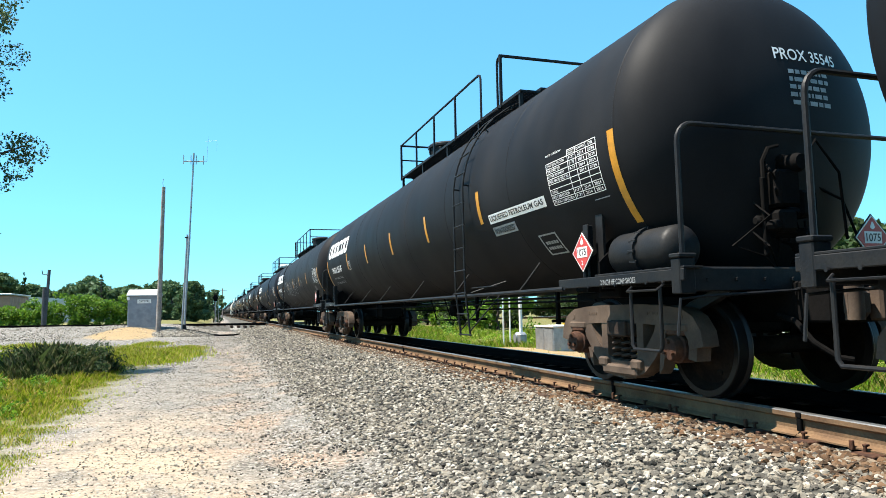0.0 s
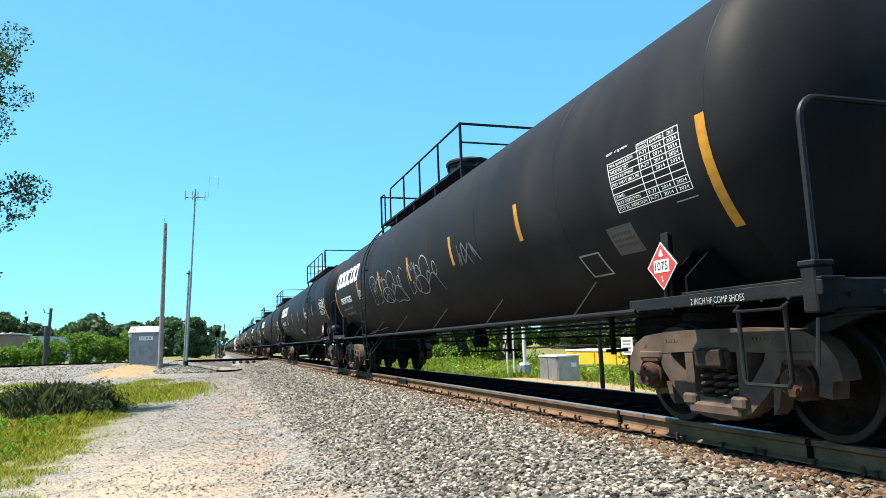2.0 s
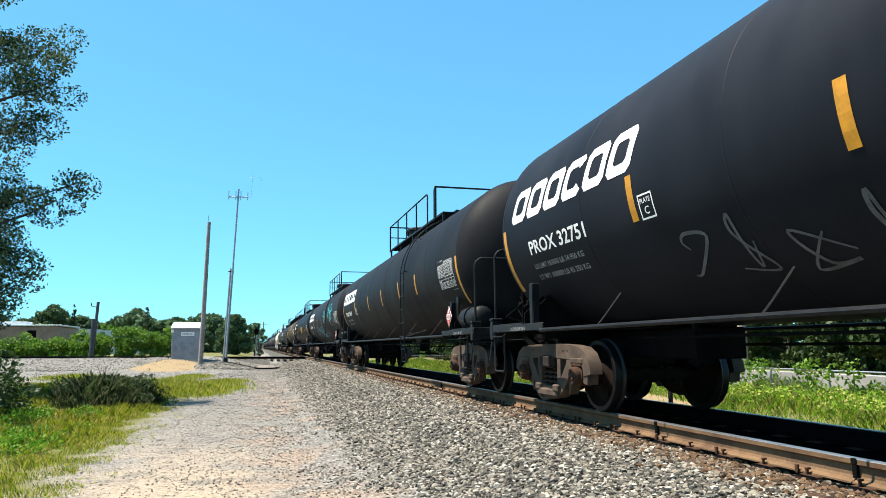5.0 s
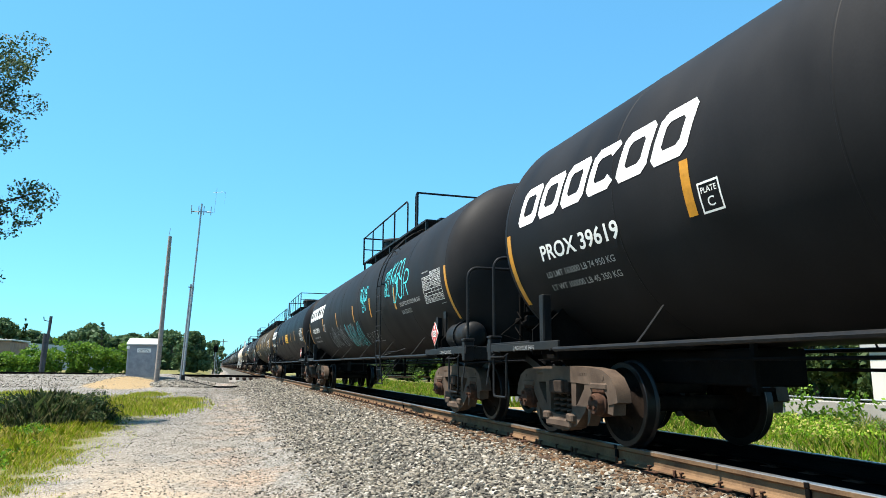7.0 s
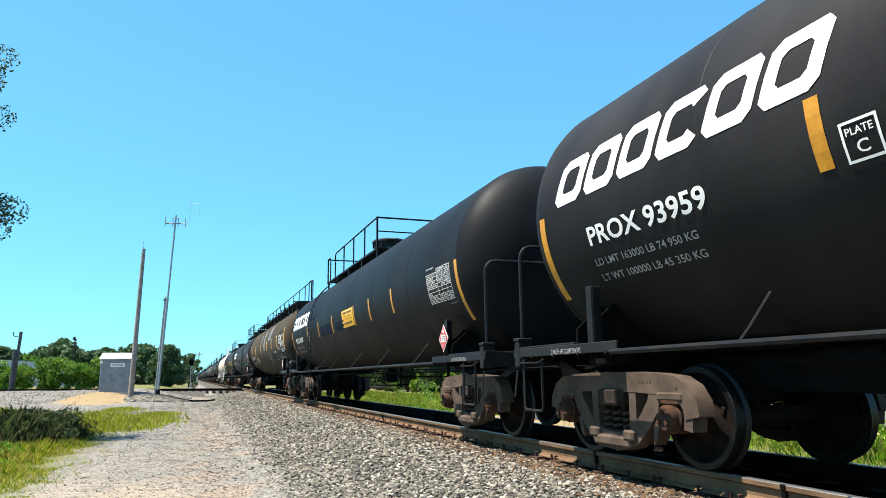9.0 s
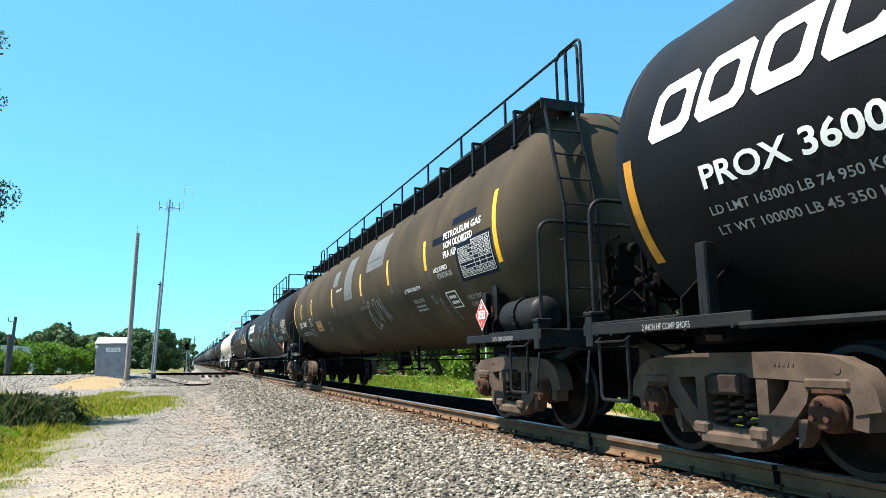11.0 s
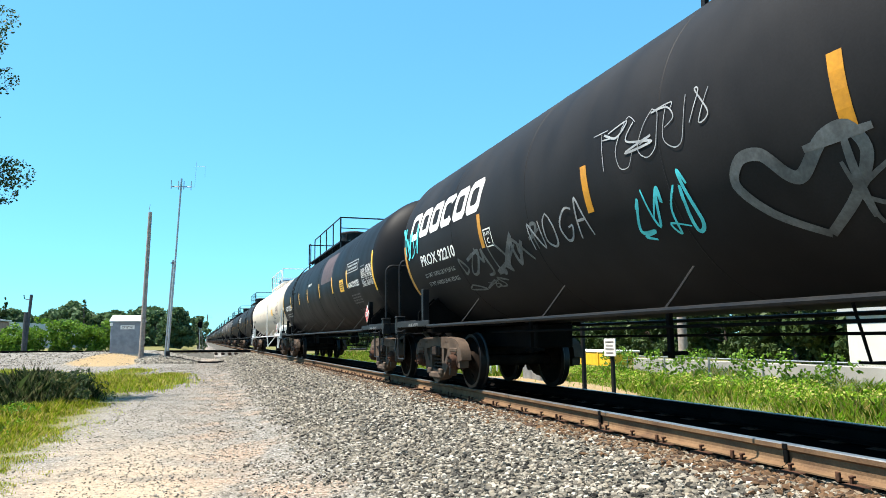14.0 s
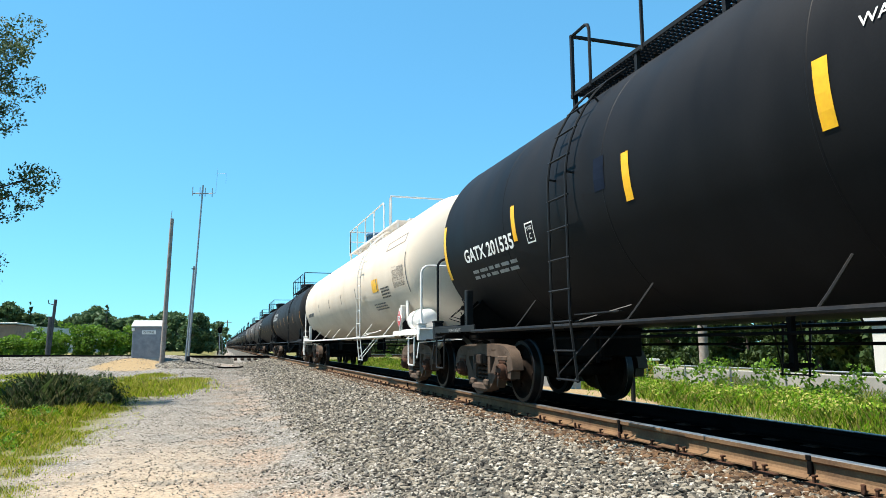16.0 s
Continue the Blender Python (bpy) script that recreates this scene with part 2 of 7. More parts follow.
        pts = [(x, q.x, q.y) for i in range(k) for q in (L[i], R_[i]) for x in (x0, x1)]
        faces = []
        for i in range(k if close else k - 1):
            a, b = i * 4, ((i + 1) % k) * 4
            faces += [(a, b, b + 1, a + 1), (a + 2, a + 3, b + 3, b + 2), (a, a + 2, b + 2, b), (a + 1, b + 1, b + 3, a + 3)]
        if not close:
            e = (k - 1) * 4
            faces += [(0, 1, 3, 2), (e, e + 2, e + 3, e + 1)]
        return self.add(pts, faces)

    def slab(self, poly, x0, x1):
        """A (y, z) outline, solid from x0 to x1."""
        k = len(poly)
        pts = [(x0, *p) for p in poly] + [(x1, *p) for p in poly]
        return self.add(pts, [tuple(range(k)), tuple(range(2 * k - 1, k - 1, -1))] + [(i, i + k, (i + 1) % k + k, (i + 1) % k) for i in range(k)])

    def mesh(self, name, mats, smooth=True, angle=35):
        me = bpy.data.meshes.new(name)
        me.from_pydata(self.v, [], self.f)
        for m in mats if isinstance(mats, (list, tuple)) else [mats]:
            me.materials.append(m)
        if any(self.m):
            me.polygons.foreach_set("material_index", self.m)
        bm = bmesh.new()
        bm.from_mesh(me)
        bmesh.ops.recalc_face_normals(bm, faces=bm.faces)
        bm.to_mesh(me)
        bm.free()
        if smooth:
            me.shade_smooth()
            me.set_sharp_from_angle(angle=radians(angle))
        return me


def part(name, me, parent=None, at=None, label=""):
    ob = new(name, me)
    ob.parent = parent
    if at is not None:
        ob.matrix_basis = at
    return tagged(ob, label=label)


def thing(name, label, category, at=None, group="", kind=""):
    ob = new(name)
    if at is not None:
        ob.matrix_basis = at
    return tagged(ob, label, category, group, kind)


MESHES = {}


def shared(key, make, *args):
    if key not in MESHES:
        MESHES[key] = make(*args)
    return MESHES[key]

# ---- tank car ----
# A car's own space: y along the train (it runs towards -y), x across, z up from the rail tops; the side at -x faces the road.
TR, TZ = 1.52, 2.57            # tank radius, height of its axis
TC, TH = 8.98, 0.72            # half of the straight shell, depth of each dished head
PITCH = 20.6                   # coupled length
BOGIE = 8.35                   # bogie centre from the middle of the car
WR = 0.457                     # wheel radius


def arc(c, r, a0, a1, n, plane):
    """Points of an arc, degrees; plane: a function of (u, v)."""
    return [plane(c[0] + r * math.cos(radians(a0 + (a1 - a0) * i / n)), c[1] + r * math.sin(radians(a0 + (a1 - a0) * i / n))) for i in range(n + 1)]


def make_tank():
    g = G()
    prof = [(TR * math.sin(t), -TC - TH * math.cos(t)) for t in (radians(3 + 87 * i / 14) for i in range(15))]
    seams = [-TC + 2 * TC * i / 7 for i in range(8)]
    for s in seams:
        prof += [(TR, s - 0.012), (TR + 0.003, s - 0.006), (TR + 0.003, s + 0.006), (TR, s + 0.012)]
    prof += [(TR * math.sin(t), TC + TH * math.cos(t)) for t in (radians(90 - 87 * i / 14) for i in range(15))]
    g.lathe(prof, 96, "y", (0, 0, TZ))
    return g


E0 = 9.62                      # end beam from the middle of the car


def make_sill():
    """Stub centre sill of one end (towards +y)."""
    g = G()
    g.box((0, 8.1, 0.86), (0.62, 4.2, 0.36), 0.02)
    g.box((0, E0 + 0.06, 0.86), (0.44, 0.5, 0.34), 0.02)
    g.box((0, 8.1, 1.09), (1.2, 3.2, 0.10), 0.02)
    return g


def make_saddle():
    """Body bolster and the webs that carry the tank."""
    g = G()
    for y in (BOGIE - 0.12, BOGIE + 0.12):
        pts = [(-1.42, 1.0), (1.42, 1.0), (1.42, 1.30)] + arc((0, TZ), TR - 0.004, -42, -138, 14, lambda u, v: (u, v)) + [(-1.42, 1.30)]
        k = len(pts)
        g.add([(p[0], y - 0.012, p[1]) for p in pts] + [(p[0], y + 0.012, p[1]) for p in pts],
              [tuple(range(k)), tuple(range(2 * k - 1, k - 1, -1))] + [(i, i + k, (i + 1) % k + k, (i + 1) % k) for i in range(k)])
    g.box((0, BOGIE, 1.0), (2.5, 0.42, 0.12), 0.015)
    return g


def make_end_beam():
    g = G()
    g.box((0, 9.76, 1.06), (2.86, 0.10, 0.20), 0.01)
    g.box((0, 9.45, 1.155), (2.8, 0.60, 0.03), 0.006)
    for x in (-0.9, 0.9):
        g.plate([(9.76, 1.0), (8.96, 0.72)], 0.10, x - 0.04, x + 0.04)
    for i in range(9):
        g.lathe([(0.018, 0), (0.018, 0.02)], 6, "y", (-1.2 + i * 0.3, 9.81, 1.06))
    return g


def make_step_plate():
    """The plate along one side of one end (side -x, end +y) that carries the running rail."""
    g = G()
    g.box((-1.46, 8.78, 1.10), (0.03, 2.16, 0.10), 0.008)
    g.box((-1.37, 9.16, 1.16), (0.2, 1.40, 0.02), 0.005)
    for y in (7.86, 8.36, 8.86, 9.36, 9.6):
        g.lathe([(0.016, -1.495), (0.016, -1.475)], 6, "x", (0, y, 1.05))
    g.box((-1.40, 9.76, 1.09), (0.16, 0.12, 0.30), 0.01)
    g.box((-1.40, 9.76, 1.26), (0.18, 0.14, 0.04), 0.01)
    return g


def make_stirrup():
    g = G()
    g.pipe([(-1.49, 9.12, 1.0), (-1.49, 9.12, 0.50), (-1.49, 9.15, 0.46), (-1.49, 9.53, 0.46), (-1.49, 9.56, 0.50), (-1.49, 9.56, 1.0)], 0.017, 8)
    return g


def make_grab():
    g = G()
    g.pipe([(-1.47, 9.11, 1.02), (-1.53, 9.12, 0.98), (-1.53, 9.56, 0.98), (-1.47, 9.57, 1.02)], 0.011, 6)
    return g


def make_end_rail():
    """The hoop that crosses the end of the car."""
    g = G()
    p = lambda u, v: (u, 9.76, v)
    g.pipe([p(-1.40, 1.15)] + arc((-1.24, 2.24), 0.16, 180, 90, 5, p) + arc((1.24, 2.24), 0.16, 90, 0, 5, p) + [p(1.40, 1.15)], 0.023, 8)
    for x in (-1.40, 1.40):
        g.box((x, 9.76, 1.19), (0.10, 0.10, 0.05), 0.008)
    return g


def make_running_rail():
    g = G()
    g.pipe([(-1.47, -7.8, 1.05), (-1.47, 7.8, 1.05)], 0.026, 8)
    return g


def make_strut(y):
    g = G()
    g.pipe([(-1.46, y, 1.06), (-1.38, y - 0.02, 1.16), (-1.18, y - 0.05, 1.42)], 0.012, 6)
    return g


def make_corner_post():
    g = G()
    g.box((-1.36, 8.18, 1.40), (0.10, 0.03, 0.62), 0.006)
    g.box((-1.41, 8.22, 1.40), (0.02, 0.10, 0.62), 0.006)
    return g


def make_ladder(bottom=0.45):
    """Side ladder, bent round the shell above its widest line."""
    g = G()
    line = [(-1.53, bottom), (-1.60, 1.1), (-1.61, TZ + 0.1)] + [(-(TR + 0.09) * math.cos(radians(a)), TZ + (TR + 0.09) * math.sin(radians(a))) for a in range(10, 76, 8)]
    for y in (-0.21, 0.21):
        g.pipe([(x, y, z) for x, z in line], 0.015, 6)
    for y, d in ((-0.21, -0.32), (0.21, -0.32), (-0.21, -0.42)):
        g.pipe([(-1.545, y, bottom + 0.06 if d > -0.4 else 1.08), (-1.12, y + d, 1.10 if d > -0.4 else 1.24)], 0.010, 5)
    g.box((-1.36, -0.35, 1.17), (0.05, 0.9, 0.016), 0.003)
    rungs = [(-1.535 - 0.1 * max(0, (h - bottom)) / 1.0 if h < 1.1 else -1.605, h) for h in (bottom + 0.02, bottom + 0.33, bottom + 0.64, bottom + 0.98, bottom + 1.32, bottom + 1.66, bottom + 2.0)]
    rungs += [(-(TR + 0.09) * math.cos(radians(a)), TZ + (TR + 0.09) * math.sin(radians(a))) for a in (12, 24, 36, 48, 60)]
    for x, z in rungs:
        g.pipe([(x, -0.25, z), (x, 0.25, z)], 0.012, 6)
    for a in (5, 40, 68):
        for y in (-0.21, 0.21):
            g.pipe([(-(TR + 0.09) * math.cos(radians(a)), y, TZ + (TR + 0.09) * math.sin(radians(a))), (-TR * math.cos(radians(a)), y, TZ + TR * math.sin(radians(a)))], 0.012, 6)
    return g


TOP = TZ + TR


def make_deck(y0, y1, x0, x1, z):
    """A grated walkway: edge angles, cross bars and two runners."""
    g = G()
    L, m = y1 - y0, (y0 + y1) / 2
    for x in (x0, x1):
        g.box((x, m, z - 0.008), (0.014, L, 0.05), 0.003)
    for i in range(int(L / 0.07) + 1):
        g.box(((x0 + x1) / 2, y0 + i * 0.07, z), (x1 - x0, 0.016, 0.028))
    for k in range(1, 5):
        g.box((x0 + (x1 - x0) * k / 5, m, z + 0.004), (0.012, L, 0.024))
    n = max(2, int(L / 1.4))
    for i in range(n + 1):
        y = y0 + 0.06 + (L - 0.12) * i / n
        for x in (x0 + 0.03, x1 - 0.03):
            b = TZ + math.sqrt(max(0, TR * TR - x * x)) - 0.01
            if z - b > 0.02:
                g.box((x, y, (z + b) / 2 - 0.01), (0.05, 0.05, z - b))
    return g


def make_handrail(ya, yb, x, z, high, posts):
    """Top bar with its far end square and its near end bent down, and posts."""
    g = G()
    p = lambda u, v: (x, u, v)
    g.pipe([(x, ya, z + high)] + [p(u, v) for u, v in ((yb + (0.1 if ya > yb else -0.1), z + high), (yb + (0.03 if ya > yb else -0.03), z + high - 0.03), (yb, z + high - 0.1), (yb, z - 0.06))], 0.021, 8)
    for y in posts:
        g.box((x, y, z + high / 2 - 0.03), (0.035, 0.045, high + 0.04), 0.004)
    return g


def make_end_hoop(y, width, z, high, mid):
    g = G()
    for x in (-width / 2, width / 2):
        g.box((x, y, z + high / 2 - 0.03), (0.045, 0.045, high + 0.06), 0.004)
    g.box((0, y, z + high), (width + 0.05, 0.04, 0.04), 0.004)
    if mid:
        g.box((0, y, z + high * 0.55), (width, 0.03, 0.03), 0.004)
    return g


def make_housing():
    """Round protective housing over the valves, with a hinged lid."""
    g = G()
    g.lathe([(0.46, TOP - 0.22), (0.46, TOP + 0.36), (0.50, TOP + 0.37), (0.50, TOP + 0.42), (0.46, TOP + 0.46), (0.25, TOP + 0.50), (0.02, TOP + 0.51)], 32, "z")
    for a in range(0, 360, 45):
        g.box((0.47 * math.cos(radians(a)), 0.47 * math.sin(radians(a)), TOP + 0.28), (0.05, 0.05, 0.12), 0.006, Euler((0, 0, radians(a))).to_matrix())
    g.box((0, 0.53, TOP + 0.40), (0.2, 0.12, 0.08), 0.01)
    g.pipe([(-0.12, -0.5, TOP + 0.42), (0, -0.62, TOP + 0.40), (0.12, -0.5, TOP + 0.42)], 0.015, 6)
    g.box((0, 0.62, TOP + 0.30), (0.06, 0.08, 0.22), 0.015)
    return g


def make_manway():
    g = G()
    g.lathe([(0.30, TOP - 0.06), (0.30, TOP + 0.10), (0.38, TOP + 0.10), (0.38, TOP + 0.17), (0.1, TOP + 0.19), (0.01, TOP + 0.19)], 24, "z")
    for a in range(0, 360, 30):
        g.lathe([(0.022, TOP + 0.08), (0.022, TOP + 0.22)], 6, "z", (0.34 * math.cos(radians(a)), 0.34 * math.sin(radians(a)), 0))
    return g


def make_reservoir():
    """Air reservoir: a drum with domed ends and a bolted ring round its middle."""
    g = G()
    r, h = 0.215, 0.40
    prof = [(r * math.sin(t), -h - 0.12 * math.cos(t)) for t in (radians(5 + 85 * i / 6) for i in range(7))]
    prof += [(r, -0.03), (r + 0.025, -0.03), (r + 0.025, 0.03), (r, 0.03)]
    prof += [(r * math.sin(t), h + 0.12 * math.cos(t)) for t in (radians(90 - 85 * i / 6) for i in range(7))]
    g.lathe(prof, 28, "y")
    for i in range(14):
        a = 2 * math.pi * i / 14
        g.lathe([(0.016, -0.05), (0.016, 0.05)], 6, "y", ((r + 0.014) * math.cos(a), 0, (r + 0.014) * math.sin(a)))
    for y in (-0.3, 0.3):
        g.box((0, y, -0.24), (0.3, 0.05, 0.14), 0.008)
    return g


def make_reservoir_platform(turn):
    """Plate with a stiffened edge under the air reservoir, and an upright fin beside it."""
    g = G()
    g.box((-1.18 * turn, -9.02 * turn, 1.135), (0.56, 1.36, 0.016), 0.003)
    for y in (8.5, 9.0, 9.5):
        g.box((-1.16 * turn, -y * turn, 1.075), (0.5, 0.03, 0.1), 0.005)
    g.slab([(-8.40 * turn, 1.16), (-8.26 * turn, 1.16), (-8.26 * turn, 1.86), (-8.29 * turn, 1.93), (-8.34 * turn, 1.95), (-8.39 * turn, 1.91)], -1.30 * turn - 0.015, -1.30 * turn + 0.015)
    return g


def make_brake_gear():
    """Valve, handwheel, rods and pipes behind the end hoop."""
    g = G()
    g.box((-0.72, 0, 1.75), (0.26, 0.2, 0.34), 0.03)
    g.box((-0.50, 0.02, 1.62), (0.2, 0.24, 0.24), 0.03)
    g.box((-0.78, -0.06, 1.45), (0.2, 0.16, 0.2), 0.03)
    g.lathe([(0.07, -0.15), (0.09, -0.1), (0.09, 0.1), (0.07, 0.15)], 12, "y", (-0.62, 0, 1.98))
    g.lathe([(0.05, -0.2), (0.05, 0.2)], 10, "x", (-0.6, 0.05, 1.36))
    g.pipe(arc((-0.62, 2.05), 0.27, 0, 345, 22, lambda u, v: (u, 0.14, v)), 0.014, 6, True)
    for a in range(0, 360, 72):
        g.pipe([(-0.62, 0.12, 2.05), (-0.62 + 0.27 * math.cos(radians(a)), 0.14, 2.05 + 0.27 * math.sin(radians(a)))], 0.010, 5)
    g.pipe([(-0.92, 0, 1.16), (-0.92, 0, 2.0), (-0.85, 0, 2.12), (-0.74, 0, 2.15)], 0.02, 6)
    g.pipe([(-0.75, 0.05, 1.6), (-0.75, 0.05, 1.3), (-0.4, 0.05, 1.2), (0.5, 0.0, 1.2)], 0.018, 6)
    g.pipe([(-0.5, 0.1, 1.8), (-0.3, 0.12, 1.86), (0.1, 0.1, 1.7), (0.3, 0.1, 1.25)], 0.014, 6)
    g.pipe([(-0.6, -0.05, 1.9), (-0.4, -0.1, 2.2), (-0.2, -0.15, 1.9), (-0.1, -0.1, 1.3)], 0.014, 6)
    g.box((-0.92, 0, 1.5), (0.06, 0.04, 0.7), 0.008)
    rb = random.Random(9)
    for k in range(9):
        x, z = rb.uniform(-1.0, -0.3), rb.uniform(1.2, 2.1)
        g.lathe([(0.03, -0.07), (0.05, -0.05), (0.05, 0.05), (0.03, 0.07)], 8, "y" if k % 2 else "x", (x if k % 2 else x, rb.uniform(-0.08, 0.1), z))
    for k in range(7):
        x, z = rb.uniform(-1.0, -0.3), rb.uniform(1.3, 2.2)
        g.pipe([(x, 0.1, z), (x + rb.uniform(-0.2, 0.2), -0.1, z - 0.15), (x + rb.uniform(-0.3, 0.3), 0.05, z - 0.4), (x + rb.uniform(-0.2, 0.4), 0.0, 1.14)], 0.011, 5)
    g.pipe([(-0.98 + 0.02 * k, 0.12, 2.1 - 0.03 * k) if k % 2 else (-0.97 + 0.02 * k, 0.10, 2.1 - 0.03 * k) for k in range(30)], 0.012, 5)
    return g


def make_coupler():
    """Knuckle coupler, shank and uncoupling lever of one end."""
    g = G()
    g.box((0, 9.88, 0.84), (0.18, 0.5, 0.20), 0.02)
    g.box((-0.06, 10.17, 0.84), (0.24, 0.24, 0.26), 0.05)
    g.box((0.15, 10.19, 0.84), (0.10, 0.26, 0.30), 0.04)
    g.lathe([(0.08, 0.70), (0.08, 0.98)], 12, "z", (-0.10, 10.23, 0))
    return g


def make_lever():
    g = G()
    g.pipe([(-0.05, 9.95, 1.06), (-0.35, 9.88, 0.96), (-1.2, 9.79, 0.92), (-1.46, 9.79, 0.90), (-1.50, 9.79, 0.60)], 0.014, 6)
    return g


def make_air_hose():
    g = G()
    g.pipe([(-0.35, 9.68, 0.74), (-0.38, 9.88, 0.70), (-0.36, 10.05, 0.52), (-0.28, 10.21, 0.40), (-0.2, 10.28, 0.38)], 0.026, 8)
    return g


def make_bottom_valve():
    """Guard cage with rods under the middle of the tank."""
    g = G()
    for y in (-0.5, 0.5):
        g.pipe([(-0.45, y, 1.12), (-0.30, y, 0.62), (0.30, y, 0.62), (0.45, y, 1.12)], 0.014, 6)
    for x in (-0.3, 0, 0.3):
        g.pipe([(x, -0.6, 0.62), (x, 0.6, 0.62)], 0.012, 6)
    g.lathe([(0.12, 0.70), (0.16, 0.74), (0.16, 0.86), (0.10, 1.1)], 16, "z")
    return g


def make_brake_rod():
    g = G()
    g.pipe([(0, -7.0, 0), (0, 7.0, 0)], 0.018, 6)
    return g


def make_hanger():
    g = G()
    g.box((-0.5, 0, 0.87), (0.05, 0.06, 0.52), 0.005)
    g.box((-0.45, 0, 0.66), (0.3, 0.04, 0.04), 0.005)
    return g


def make_placard():
    """A diamond on a bent post: slots 0 enamel white, 1 red, 2 steel."""
    g = G()
    g.slot = 2
    g.pipe([(0.02, 0, 1.12), (0.02, 0, 1.30)], 0.018, 6)
    d = lambda s: [(0, 1.42 - s), (-s, 1.42), (0, 1.42 + s), (s, 1.42)]
    g.slab(d(0.222), 0.004, 0.012)
    g.slot = 0
    g.slab(d(0.208), -0.001, 0.004)
    g.slot = 1
    g.slab(d(0.192), -0.004, -0.001)
    g.slot = 0
    g.slab([(-0.105, 1.365), (0.105, 1.365), (0.105, 1.475), (-0.105, 1.475)], -0.007, -0.004)
    g.slab([(0, 1.57), (0.02, 1.54), (0.03, 1.51), (0, 1.495), (-0.03, 1.51), (-0.02, 1.54)], -0.007, -0.004)
    return g


# -- bogie, in its own space: z from the rail tops, y along --
def make_side_frame():
    """Cast side frame: bowed top member, two windows, spring seat, bearing jaws."""
    g = G()
    x0, x1 = -1.12, -0.95
    top = [(-1.17, 0.47), (-1.15, 0.58), (-1.08, 0.67), (-0.95, 0.73), (-0.70, 0.755), (-0.35, 0.77), (0.35, 0.77), (0.70, 0.755), (0.95, 0.73), (1.08, 0.67), (1.15, 0.58), (1.17, 0.47)]
    g.plate(top, 0.19, x0, x1)
    for s in (-1, 1):
        g.plate([(s * 0.70, 0.74), (s * 0.64, 0.56), (s * 0.50, 0.40), (s * 0.34, 0.27), (s * 0.18, 0.21), (0, 0.20)], 0.17, x0 + 0.004, x1 - 0.004)
        g.plate([(s * 0.33, 0.76), (s * 0.32, 0.25)], 0.11, x0 + 0.006, x1 - 0.006)
        g.plate([(s * 1.13, 0.56), (s * 1.10, 0.36)], 0.11, x0 + 0.01, x1 - 0.01)
        g.slab([(s * 0.70, 0.40), (s * 0.62, 0.40), (s * 0.60, 0.20), (s * 0.66, 0.26)][::s], x0 + 0.02, x1 - 0.02)
        g.box((x0 + 0.08, s * 0.89, 0.645), (0.19, 0.36, 0.08), 0.02)
        g.box((x0 - 0.01, s * 0.30, 0.27), (0.10, 0.16, 0.10), 0.02)
        g.lathe([(0.03, x0 - 0.004), (0.03, x0 + 0.01)], 14, "x", (0, s * 0.98, 0.74))
        for k in range(5):
            g.box((x0 - 0.002, s * (0.47 + 0.04 * k), 0.775), (0.006, 0.018, 0.026), 0.001)
    g.box((x0 + 0.07, 0, 0.20), (0.24, 0.62, 0.10), 0.02)
    g.slab([(-0.22, 0.16), (0, 0.10), (0.22, 0.16)], x0 + 0.02, x1)
    return g


def make_bearing():
    g = G()
    g.lathe([(0.03, -1.20), (0.10, -1.195), (0.115, -1.17), (0.115, -1.12), (0.135, -1.11), (0.135, -0.94)], 20, "x")
    for a in (90, 210, 330):
        g.lathe([(0.022, -1.225), (0.022, -1.19)], 6, "x", (0, 0.065 * math.cos(radians(a)), 0.065 * math.sin(radians(a))))
    g.box((-1.03, 0, 0.145), (0.2, 0.26, 0.06), 0.015)
    return g


def make_spring():
    g = G()
    pts = [(-1.03 + 0.065 * math.cos(a), 0.065 * math.sin(a), 0.25 + 0.28 * a / (2 * math.pi * 4.5)) for a in (2 * math.pi * 4.5 * i / 54 for i in range(55))]
    g.pipe(pts, 0.017, 6)
    return g


def make_bolster():
    g = G()
    g.box((0, 0, 0.62), (2.3, 0.42, 0.17), 0.03)
    g.box((0, 0, 0.74), (0.7, 0.4, 0.10), 0.03)
    g.box((-1.16, 0, 0.62), (0.05, 0.34, 0.15), 0.02)
    g.lathe([(0.2, 0.72), (0.2, 0.84)], 20, "z")
    return g


def make_brake_beam():
    g = G()
    g.box((0, 0, 0.42), (1.9, 0.07, 0.09), 0.01)
    g.pipe([(-0.85, 0, 0.42), (0, -0.28, 0.42), (0.85, 0, 0.42)], 0.03, 6)
    for x in (-0.75, 0.75):
        g.box((x, 0.06, 0.44), (0.10, 0.07, 0.34), 0.02)
    return g


